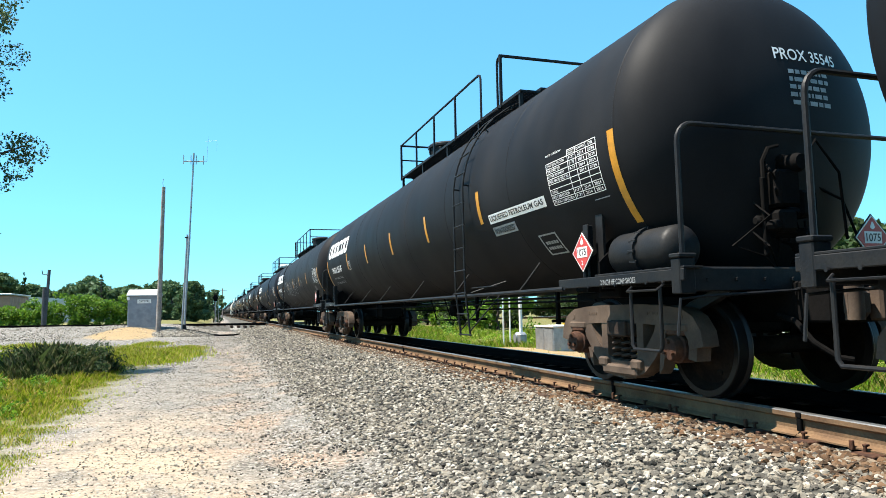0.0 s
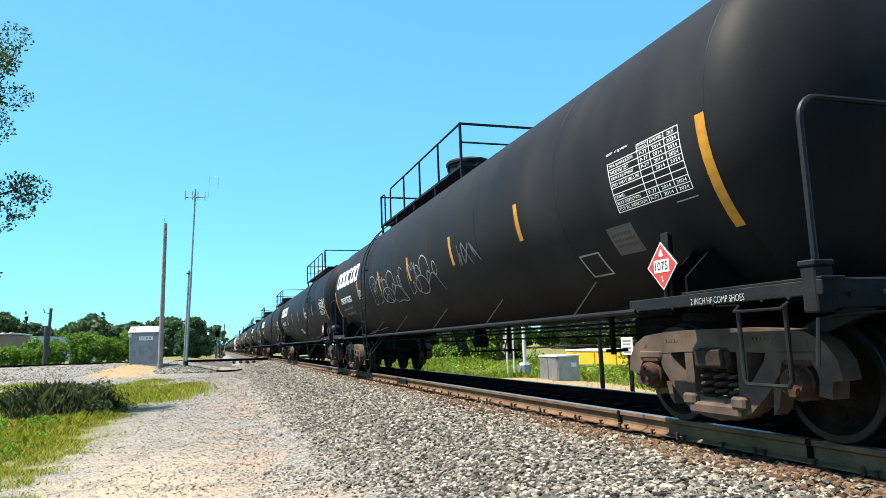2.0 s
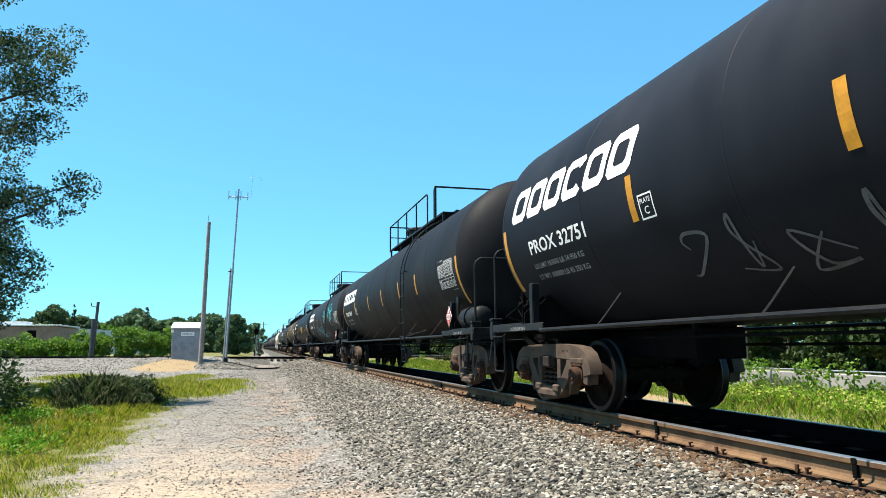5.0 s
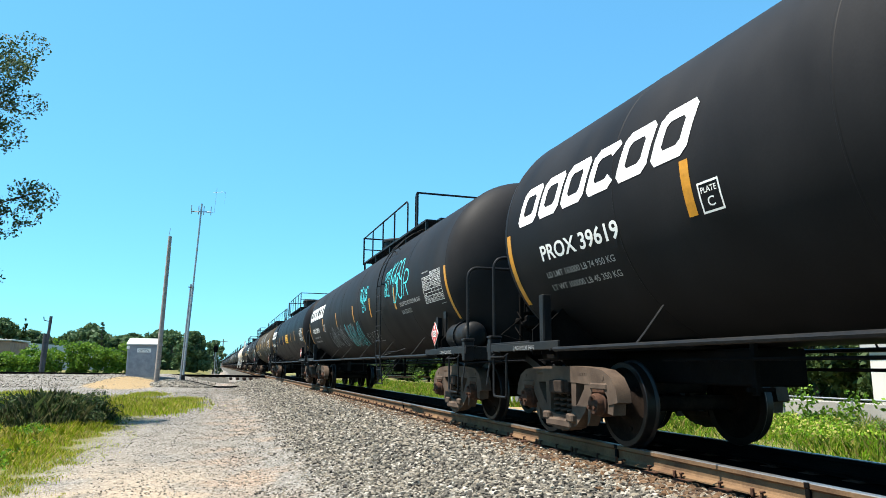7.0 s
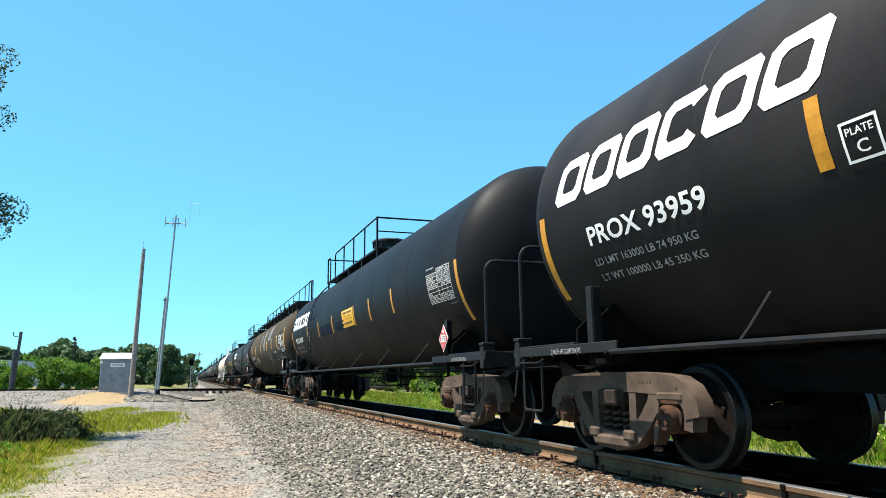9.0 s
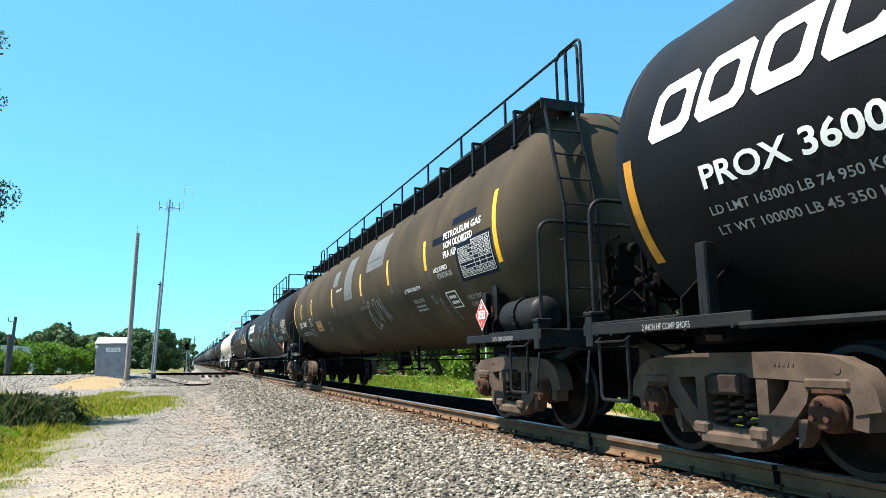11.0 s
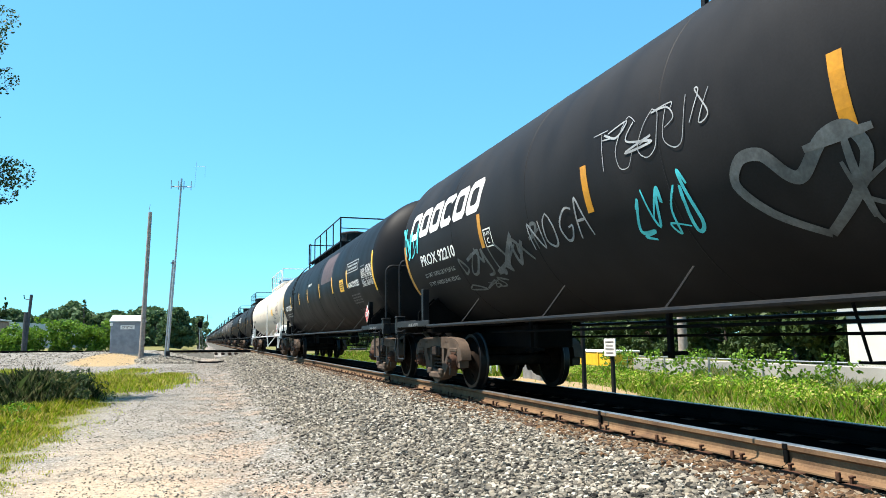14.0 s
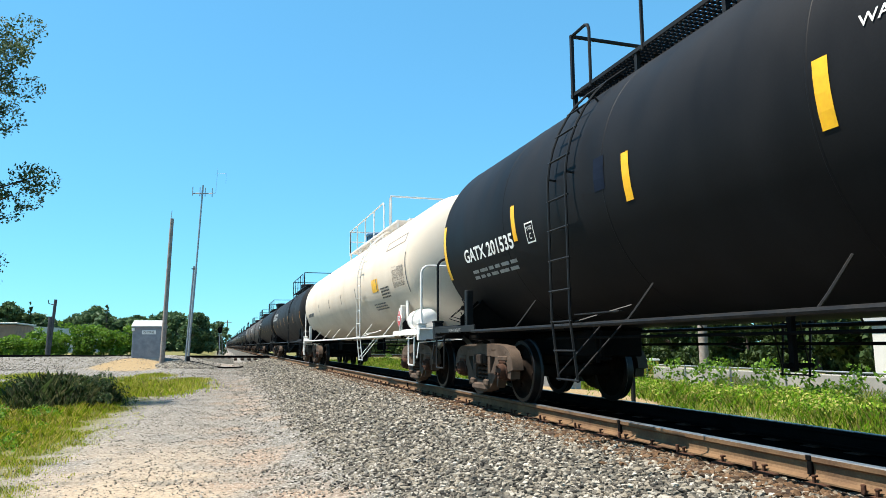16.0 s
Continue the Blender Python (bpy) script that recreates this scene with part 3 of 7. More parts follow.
def make_wheelset():
    """Two wheels on their axle; slots: 0 plate, 1 tread."""
    g = G()
    g.lathe([(0.075, -1.0), (0.085, -0.8), (0.085, 0.8), (0.075, 1.0)], 16, "x")
    for s in (-1, 1):
        f = lambda prof: [(r, s * d) for r, d in prof]
        g.slot = 0
        g.lathe(f([(0.09, 0.63), (0.13, 0.63), (0.15, 0.66), (0.22, 0.70), (0.33, 0.705), (0.385, 0.685), (0.40, 0.675)]), 40, "x", caps=False)
        g.lathe(f([(0.09, 0.83), (0.13, 0.83), (0.15, 0.80), (0.22, 0.75), (0.33, 0.745), (0.385, 0.79), (0.395, 0.815)]), 40, "x", caps=False)
        for i in range(3):
            a = 2 * math.pi * i / 3
            g.box((s * 0.76, 0.26 * math.cos(a), 0.26 * math.sin(a)), (0.02, 0.06, 0.04), 0.006)
        g.slot = 1
        g.lathe(f([(0.40, 0.675), (WR + 0.022, 0.678), (WR + 0.026, 0.69), (WR + 0.02, 0.702), (WR, 0.715), (WR - 0.005, 0.81), (WR - 0.012, 0.818), (0.395, 0.818)]), 48, "x", caps=False)
        g.slot = 0
    return g


WHEELSETS = []


def add_bogie(car, y, far):
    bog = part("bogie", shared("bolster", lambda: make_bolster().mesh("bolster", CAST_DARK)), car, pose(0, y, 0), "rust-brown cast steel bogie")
    for rz in (0, 180):
        m = pose(0, 0, 0, 0, 0, rz)
        part("side_frame", shared("side_frame", lambda: make_side_frame().mesh("side_frame", CAST)), bog, m)
        for yy in (-0.17, 0.0, 0.17):
            if not far:
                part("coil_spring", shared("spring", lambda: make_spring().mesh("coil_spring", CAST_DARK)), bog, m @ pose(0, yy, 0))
        for yy in (-0.89, 0.89):
            part("bearing", shared("bearing", lambda: make_bearing().mesh("bearing", RUSTY)), bog, pose(0, 0, 0, 0, 0, rz) @ pose(0, yy, WR), "rusty bearing cap")
    for rz in (0, 180):
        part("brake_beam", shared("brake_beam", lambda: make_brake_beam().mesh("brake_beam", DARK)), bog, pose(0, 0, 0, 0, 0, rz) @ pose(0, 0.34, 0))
    for yy in (-0.89, 0.89):
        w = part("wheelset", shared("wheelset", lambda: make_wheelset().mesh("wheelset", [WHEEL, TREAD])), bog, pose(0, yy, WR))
        if not far:
            WHEELSETS.append(w)
    return bog


def flip_y():
    return pose(0, 0, 0, 0, 0, 180)


def mirrored(make, key, mat_, sx, sy):
    """The mesh of a part made for side -x and end +y, mirrored to another corner."""
    def build():
        g = make()
        g.v = [(x * sx, y * sy, z) for x, y, z in g.v]
        return g.mesh(key, mat_)
    return shared((key, mat_.name, sx, sy), build)


def tank_car(label, paint, style="centre", steel=None, far=False, turn=1, name="tank_car", cap=None, ladder_y=-4.3, hoop_y=5.15):
    """A pressure tank car with its bogies, walkway, ladders and end gear. turn: -1 puts the ladder towards +y."""
    steel = steel or STEEL
    cap = cap or steel
    car = thing(name, label, "tank car", group="cars of the train")
    part("tank", shared(("tank", paint.name), lambda: make_tank().mesh("tank", paint, angle=25)), car, None)
    for sy in (1, -1):
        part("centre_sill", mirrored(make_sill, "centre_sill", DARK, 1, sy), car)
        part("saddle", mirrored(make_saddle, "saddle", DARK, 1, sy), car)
        part("end_beam", mirrored(make_end_beam, "end_beam", steel, 1, sy), car)
        part("end_handrail", mirrored(make_end_rail, "end_handrail", steel, 1, sy), car)
        part("coupler", mirrored(make_coupler, "coupler", CAST, 1, sy), car, None, "rust-brown knuckle coupler")
        part("air_hose", mirrored(make_air_hose, "air_hose", DARK, 1, sy), car)
        part("uncoupling_lever", mirrored(make_lever, "uncoupling_lever", steel, 1, sy), car)
        for sx in (1, -1):
            part("step_plate", mirrored(make_step_plate, "step_plate", steel, sx, sy), car)
            part("stirrup", mirrored(make_stirrup, "stirrup", steel, sx, sy), car)
            part("grab_iron", mirrored(make_grab, "grab_iron", steel, sx, sy), car)
            part("corner_post", mirrored(make_corner_post, "corner_post", steel, sx, sy), car)
        add_bogie(car, sy * BOGIE, far)
    for sx in (1, -1):
        if style == "centre":
            part("running_rail", mirrored(make_running_rail, "running_rail", steel, sx, 1), car)
            if not far:
                for y in (-6.6, -4.0, -1.4, 1.4, 3.6, 6.2):
                    part("strut", mirrored(lambda: make_strut(0), "strut", steel, sx, 1), car, pose(0, y, 0))
    for x, z in ((-0.6, 0.93), (0.4, 0.84)):
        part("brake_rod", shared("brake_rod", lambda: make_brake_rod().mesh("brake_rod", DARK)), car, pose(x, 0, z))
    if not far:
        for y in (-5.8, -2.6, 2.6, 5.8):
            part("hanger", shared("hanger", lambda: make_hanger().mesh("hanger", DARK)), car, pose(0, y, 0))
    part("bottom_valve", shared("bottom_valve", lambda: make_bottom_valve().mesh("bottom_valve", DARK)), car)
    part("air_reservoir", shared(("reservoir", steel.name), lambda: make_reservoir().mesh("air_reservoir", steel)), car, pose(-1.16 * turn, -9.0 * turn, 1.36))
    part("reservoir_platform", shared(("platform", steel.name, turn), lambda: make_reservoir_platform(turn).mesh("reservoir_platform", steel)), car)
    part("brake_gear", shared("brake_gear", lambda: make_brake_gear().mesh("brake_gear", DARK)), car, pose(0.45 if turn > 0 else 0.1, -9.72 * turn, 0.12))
    if style == "centre":
        far_y, near_y, gate, hoop, z = 1.52 * turn, -5.45 * turn, -3.85 * turn, -4.72 * turn, TOP + 0.0
        back = hoop + 0.14
        if turn < 0:      # the walkway's ladder end, with a round hoop
            near_y, gate, hoop, back = hoop_y + 0.06, 4.05, hoop_y, hoop_y - 0.45
        lo, hi = min(far_y, near_y), max(far_y, near_y)
        for x0, x1 in ((-0.82, -0.50), (0.50, 0.82)):
            part("walkway", shared(("deck", steel.name, near_y, x0), lambda: make_deck(lo, hi, x0, x1, z).mesh("walkway", steel, False)), car)
        for y in (lo + 0.16, hi - 0.16):
            part("walkway", shared(("deck", steel.name, near_y, y), lambda: make_deck(y - 0.16, y + 0.16, -0.48, 0.48, TOP + 0.06).mesh("walkway", steel, False)), car)
        for x in (-0.82, 0.82):
            posts = [far_y + (gate - far_y) * k / 4 for k in range(0, 4)]
            part("handrail", shared(("hr", steel.name, turn, x), lambda: make_handrail(far_y, gate, x, z, 0.80, posts).mesh("handrail", steel)), car)
            part("handrail", shared(("hr2", steel.name, hoop, x), lambda: make_handrail(hoop, back, x, z, 0.80, []).mesh("handrail", steel)), car)
        part("end_hoop", shared(("hoop", steel.name, turn), lambda: make_end_hoop(far_y, 1.64, z, 0.80, True).mesh("end_hoop", steel)), car)
        part("end_hoop", shared(("hoop2", steel.name, hoop), lambda: make_end_hoop(hoop, 1.64, z, 0.80, False).mesh("end_hoop", steel)), car)
        part("valve_housing", shared(("housing", cap.name), lambda: make_housing().mesh("valve_housing", cap)), car, pose(0, 0.25, 0.10))
        for sx in (1, -1):
            part("ladder", mirrored(make_ladder, "ladder", steel, sx, 1), car, pose(0, ladder_y, 0))
    else:
        part("walkway", shared(("long", steel.name), lambda: make_deck(-8.9, 8.9, -0.98, -0.36, TOP + 0.03).mesh("walkway", steel, False)), car)
        for k in range(13):
            y = -8.7 + k * 1.45
            part("bracket", shared(("bracket", steel.name), lambda: make_bracket().mesh("bracket", steel)), car, pose(0, y, 0))
        posts = [-8.8 + 17.6 * k / 9 for k in range(10)]
        part("handrail", shared(("lhr", steel.name), lambda: make_handrail(9.0, -9.1, -0.36, TOP + 0.03, 0.92, posts).mesh("handrail", steel)), car)
        part("valve_housing", shared(("housing", cap.name), lambda: make_housing().mesh("valve_housing", cap)), car, pose(0, 0.25, 0.10))
        for sy in (1, -1):
            part("end_ladder", mirrored(make_end_ladder, "end_ladder", steel, 1, sy), car)
    return car


def make_bracket():
    """A bent arm that holds the long walkway out from the shell."""
    g = G()
    x = -0.98
    b = TZ + math.sqrt(TR * TR - 1.12 ** 2)
    g.plate([(0.0, TOP + 0.02), (0.0, b)], 0.05, -1.14, -1.10)
    g.box((-1.04, 0, TOP + 0.02), (0.2, 0.05, 0.04), 0.006)
    g.box((-1.12, 0, b + 0.02), (0.10, 0.12, 0.03), 0.006)
    return g


def make_end_ladder():
    """Upright ladder before the dished head, with a step plate and a guard hoop at its top."""
    g = G()
    y = TC + 0.80
    for x in (-1.06, -0.62):
        g.plate([(y, 1.15), (y, 2.6), (y - 0.40, TOP - 0.06)], 0.05, x - 0.012, x + 0.012)
        g.pipe([(x, y - 0.02, 2.2), (x, TC + 0.66, 2.2)], 0.014, 6)
    for k in range(8):
        z = 1.3 + 0.33 * k
        yy = y if z < 2.6 else y - 0.40 * (z - 2.6) / (TOP - 0.06 - 2.6)
        g.pipe([(-1.08, yy, z), (-0.60, yy, z)], 0.013, 6)
    g.box((-0.80, TC + 0.18, TOP - 0.06), (0.62, 0.46, 0.03), 0.006)
    g.box((-0.80, TC + 0.42, TOP - 0.11), (0.62, 0.02, 0.14), 0.004)
    p = lambda u, v: (-0.47, u, v)
    g.pipe([p(TC - 0.25, TOP - 0.05), p(TC - 0.25, TOP + 0.80), p(TC - 0.15, TOP + 0.88)] + arc((TC + 0.28, TOP + 0.78), 0.10, 90, 0, 4, p) + [p(TC + 0.38, TOP - 0.08)], 0.02, 8)
    for x in (-1.06, -0.44):
        g.pipe([(x, TC - 0.35, TOP - 0.4), (x, TC + 0.3, TOP - 0.08)], 0.016, 6)
    return g

# ---- lettering and markings ----
def text_shape(body, bold=0.0):
    """Flat letters in a unit box: points (u, v) and faces."""
    cu = bpy.data.curves.new("letters", "FONT")
    cu.body, cu.size, cu.resolution_u, cu.offset = body, 1.0, 3, bold
    ob = new("letters", cu)
    me = bpy.data.meshes.new_from_object(ob)
    pts = [(v.co.x, v.co.y) for v in me.vertices]
    faces = [tuple(p.vertices) for p in me.polygons]
    bpy.data.objects.remove(ob)
    bpy.data.curves.remove(cu)
    bpy.data.meshes.remove(me)
    us, vs = [p[0] for p in pts], [p[1] for p in pts]
    w, h = max(us) - min(us), max(vs) - min(vs)
    return [((p[0] - min(us)) / w, (p[1] - min(vs)) / h) for p in pts], faces


def wrap(car, name, pts, faces, yl, yr, a0, a1, material, lift=0.004, label="", head=0):
    """Lays a flat shape (unit box) on the shell: u from yl to yr, v from angle a0 to a1 degrees; head: lays it on a dished end instead, with x and z."""
    bm = bmesh.new()
    vs = [bm.verts.new((p[0], p[1], 0)) for p in pts]
    for f in faces:
        try:
            bm.faces.new([vs[i] for i in f])
        except ValueError:
            pass
    span = abs(a1 - a0) if not head else abs(a1 - a0) * 40
    for k in range(1, int(span / 4.5) + 1):
        geom = bm.verts[:] + bm.edges[:] + bm.faces[:]
        bmesh.ops.bisect_plane(bm, geom=geom, plane_co=(0, k * 4.5 / span, 0), plane_no=(0, 1, 0))
    if head:
        for k in range(1, 8):
            geom = bm.verts[:] + bm.edges[:] + bm.faces[:]
            bmesh.ops.bisect_plane(bm, geom=geom, plane_co=(k / 8, 0, 0), plane_no=(1, 0, 0))
    for v in bm.verts:
        u, w = v.co.x, v.co.y
        if head:
            x, z = yl + (yr - yl) * u, a0 + (a1 - a0) * w
            q = 1 - (x * x + (z - TZ) ** 2) / TR ** 2
            v.co = (x, -TC - TH * math.sqrt(max(0.01, q)) - lift, z)
        else:
            a = radians(a0 + (a1 - a0) * w)
            v.co = (-(TR + lift) * math.cos(a), yl + (yr - yl) * u, TZ + (TR + lift) * math.sin(a))
    me = bpy.data.meshes.new(name)
    bm.to_mesh(me)
    bm.free()
    me.materials.append(material)
    tank = next(o for o in car.children if o.name.startswith("tank"))
    return part(name, me, tank, None, label)


SQ = ([(0, 0), (1, 0), (1, 1), (0, 1)], [(0, 1, 2, 3)])


def rect(car, name, yl, yr, a0, a1, m, lift=0.004, label="", head=0):
    return wrap(car, name, *SQ, yl, yr, a0, a1, m, lift, label, head)


def islands(pts, faces):
    """Splits a flat shape into its separate pieces."""
    root = list(range(len(pts)))

    def find(i):
        while root[i] != i:
            root[i] = root[root[i]]
            i = root[i]
        return i
    for f in faces:
        for i in f[1:]:
            root[find(i)] = find(f[0])
    sets = {}
    for f in faces:
        sets.setdefault(find(f[0]), []).append(f)
    for fs in sets.values():
        used = sorted({i for f in fs for i in f})
        at = {i: k for k, i in enumerate(used)}
        yield [pts[i] for i in used], [tuple(at[i] for i in f) for f in fs]


def words(car, body, yl, yr, a0, a1, m=None, lift=0.007, head=0, bold=0.0):
    bold += 0.012
    shape = text_shape(body, bold)
    if abs(a1 - a0) > (0.1 if head else 3.4):
        for piece in islands(*shape):
            wrap(car, "letter", *piece, yl, yr, a0, a1, m or LETTER, lift, "", head)
    else:
        tagged(wrap(car, "lettering", *shape, yl, yr, a0, a1, m or LETTER, lift, "", head), kind="stuff")


def ring_shape(t, s):
    o, i = [(0, 0), (1, 0), (1, 1), (0, 1)], [(t, s), (1 - t, s), (1 - t, 1 - s), (t, 1 - s)]
    return o + i, [(k, (k + 1) % 4, (k + 1) % 4 + 4, k + 4) for k in range(4)]


def outline(car, name, yl, yr, a0, a1, m, t=0.07, s=0.07, lift=0.005):
    return wrap(car, name, *ring_shape(t, s), yl, yr, a0, a1, m, lift)


def brand(car, yl=8.66, yr=5.08, a0=0.8, a1=18.6, m=None):
    """A row of six slanted, rounded plain shapes, as wide as the maker's mark."""
    pts, faces = [], []
    kinds = (0, 0, 0, 1, 0, 0)
    for k, kind in enumerate(kinds):
        o = len(pts)
        L, R_ = k / 6 + 0.006, (k + 1) / 6 - 0.012
        def rounded(x0, x1, y0, y1, cx, cy):
            return [(x0, y0 + cy), (x0 + cx, y0), (x1 - cx, y0), (x1, y0 + cy), (x1, y1 - cy), (x1 - cx, y1), (x0 + cx, y1), (x0, y1 - cy)]
        out = rounded(L, R_, 0, 1, 0.022, 0.14)
        inn = rounded(L + 0.036, R_ - 0.036, 0.24, 0.76, 0.012, 0.08)
        skew = lambda p: (p[0] * 0.955 + p[1] * 0.045, p[1])
        pts += [skew(p) for p in out + inn]
        faces += [(o + i, o + (i + 1) % 8, o + 8 + (i + 1) % 8, o + 8 + i) for i in range(8) if not (kind and i == 3)]
    for piece in islands(pts, faces):
        wrap(car, "maker_mark", *piece, yl, yr, a0, a1, m or LETTER, 0.005, "slanted white plain shape")


ROWS = ("STUB SILL INSPECTION", "88.B.2 INSPECTION", "LINING:", "", "PRD: VALVE 280.5 PSI", "SERVICE EQUIPMENT", "THICKNESS TEST", "TANK QUALIFICATION", "")


def table(car, yl, yr, a0, a1, rows=9, m=None, station="P-77", done="2014", due="2024"):
    """A stencilled data panel: a ruled grid with the tests, the shop, the year done and the year due."""
    pts, faces = [], []

    def add(p, f):
        o = len(pts)
        pts.extend(p)
        faces.extend(tuple(i + o for i in q) for q in f)

    def bar(u0, u1, v0, v1):
        add([(u0, v0), (u1, v0), (u1, v1), (u0, v1)], [(0, 1, 2, 3)])

    def write(body, u0, u1, v0, v1):
        p, f = shared(("text", body), text_shape, body, 0.014)
        add([(u0 + (u1 - u0) * u, v0 + (v1 - v0) * v) for u, v in p], f)
    cols = (0, 0.46, 0.62, 0.82, 1)
    for i in range(rows + 1):
        bar(0 if i < rows else 0.46, 1, i / rows - 0.007, i / rows + 0.007)
    for c in cols:
        bar(c - 0.005, c + 0.005, 0, 1 if c else 1 - 1 / rows)
    for i, body in enumerate(ROWS[:rows]):
        v0, v1 = (i + 0.24) / rows, (i + 0.76) / rows
        if not body:
            continue
        write(body, 0.02, 0.02 + 0.0205 * len(body), v0, v1)
        if i not in (2, 4):
            write(station, 0.485, 0.595, v0, v1)
        if i != 2:
            write(done, 0.66, 0.78, v0, v1), write(due, 0.85, 0.97, v0, v1)
    write("STATION", 0.475, 0.605, 1 - 0.42 / rows, 1 - 0.16 / rows), write("STENCIL", 0.475, 0.605, 1 - 0.82 / rows, 1 - 0.56 / rows)
    write("QUALIFIED", 0.64, 0.80, 1 - 0.76 / rows, 1 - 0.24 / rows), write("DUE", 0.87, 0.95, 1 - 0.76 / rows, 1 - 0.24 / rows)
    write("DOT 112J340W", 0.0, 0.34, 1.03, 1.08)
    return tagged(wrap(car, "data_panel", pts, faces, yl, yr, a0, a1, m or LETTER, 0.006, "ruled stencil panel of small print"), kind="stuff")


def bars(car, yl, yr, a0, a1, rows, m=None, seed=1, head=0):
    """Small print that cannot be read: bars of its size."""
    rnd = random.Random(seed)
    pts, faces = [], []
    for i in range(rows):
        u = rnd.uniform(0, 0.06)
        v0, v1 = 1 - (i + 0.75) / rows, 1 - (i + 0.2) / rows
        while u < 0.93:
            w = rnd.uniform(0.05, 0.2)
            e = min(1, u + w)
            o = len(pts)
            pts += [(u, v0), (e, v0), (e, v1), (u, v1)]
            faces.append((o, o + 1, o + 2, o + 3))
            u = e + 0.035
    return tagged(wrap(car, "small_print", pts, faces, yl, yr, a0, a1, m or LETTER_DIM, 0.006, "", head), kind="stuff")


def scribble(car, yl, yr, a0, a1, n, m, seed, thick=0.05, loops=5, wob=1.0):
    """Sprayed strokes: a row of n looping marks."""
    rnd = random.Random(seed)
    pts, faces = [], []
    W, Hh = abs(yr - yl), abs(a1 - a0) * math.pi / 180 * TR
    for k in range(n):
        u0, u1 = k / n - 0.03, (k + 1) / n + 0.03
        knots = []
        for j in range(loops):
            knots.append(((u0 + (u1 - u0) * rnd.uniform(0.0, 1.0)) * W, (rnd.uniform(0, 1) if j % 2 else rnd.choice((rnd.uniform(0, 0.3), rnd.uniform(0.7, 1)))) * Hh))
        line = []
        for j in range(len(knots) - 1):
            p0, p1, p2, p3 = (Vector(knots[max(0, min(len(knots) - 1, j + d))]) for d in (-1, 0, 1, 2))
            for s in range(7):
                t = s / 7
                line.append(0.5 * (2 * p1 + (p2 - p0) * t + (2 * p0 - 5 * p1 + 4 * p2 - p3) * t * t + (3 * p1 - p0 - 3 * p2 + p3) * t ** 3))
        o = len(pts)
        w = thick * rnd.uniform(0.7, 1.2)
        for j, p in enumerate(line):
            d = (line[min(j + 1, len(line) - 1)] - line[max(j - 1, 0)])
            d = d.normalized() if d.length > 1e-5 else Vector((1, 0))
            nrm = Vector((-d.y, d.x)) * w / 2 * (0.5 + 0.5 * math.sin(math.pi * (j + 0.6) / len(line)))
            pts += [((p + nrm).x / W, (p + nrm).y / Hh), ((p - nrm).x / W, (p - nrm).y / Hh)]
        faces += [(o + 2 * j, o + 2 * j + 1, o + 2 * j + 3, o + 2 * j + 2) for j in range(len(line) - 1)]
    return wrap(car, "graffiti", pts, faces, yl, yr, a0, a1, m, 0.008 + 0.0006 * (seed % 7), "sprayed scrawl of looping strokes")


# hand-drawn capitals on a grid of 8 by 8: strokes of points, parted by bars
GLYPHS = {"A": "00 38 48 70|14 64", "B": "00 08 58 67 55 04|55 63 50 00", "C": "77 48 16 03 20 50 72", "D": "00 08 48 75 73 40 00", "E": "78 08 00 70|04 64",
          "G": "77 48 16 03 20 50 73 43", "K": "00 08|78 04 70", "L": "08 00 70", "M": "00 18 43 78 80", "N": "00 08 70 78", "O": "48 16 02 30 61 74 67 48",
          "R": "00 08 58 76 54 04|34 70", "S": "77 48 17 15 64 62 30 01", "T": "08 78|48 40", "U": "08 02 30 60 72 78", "5": "78 18 15 55 73 51 10 01"}


def strokes(car, lines, yl, yr, a0, a1, m, thick, lift, head=0):
    """Sprayed lines, each a smooth ribbon through its points (0..1 along, 0..1 up)."""
    pts, faces = [], []
    W, Hh = abs(yr - yl), abs(a1 - a0) * (1 if head else math.pi / 180 * TR)
    for knots in lines:
        knots = [Vector((u * W, v * Hh)) for u, v in knots]
        line = []
        for j in range(len(knots) - 1):
            p0, p1, p2, p3 = (knots[max(0, min(len(knots) - 1, j + d))] for d in (-1, 0, 1, 2))
            for s in range(6):
                t = s / 6
                line.append(p1.lerp(p2, t) * 0.1 + 0.45 * (2 * p1 + (p2 - p0) * t + (2 * p0 - 5 * p1 + 4 * p2 - p3) * t * t + (3 * p1 - p0 - 3 * p2 + p3) * t ** 3))
        line.append(knots[-1])
        o = len(pts)
        for j, p in enumerate(line):
            d = line[min(j + 1, len(line) - 1)] - line[max(j - 1, 0)]
            d = d.normalized() if d.length > 1e-5 else Vector((1, 0))
            nrm = Vector((-d.y, d.x)) * thick / 2 * (0.65 + 0.35 * math.sin(math.pi * (j + 0.6) / len(line)))
            pts += [((p + nrm).x / W, (p + nrm).y / Hh), ((p - nrm).x / W, (p - nrm).y / Hh)]
        faces += [(o + 2 * j, o + 2 * j + 1, o + 2 * j + 3, o + 2 * j + 2) for j in range(len(line) - 1)]
    return wrap(car, "graffiti", pts, faces, yl, yr, a0, a1, m, lift, "sprayed hand-drawn tag", head)


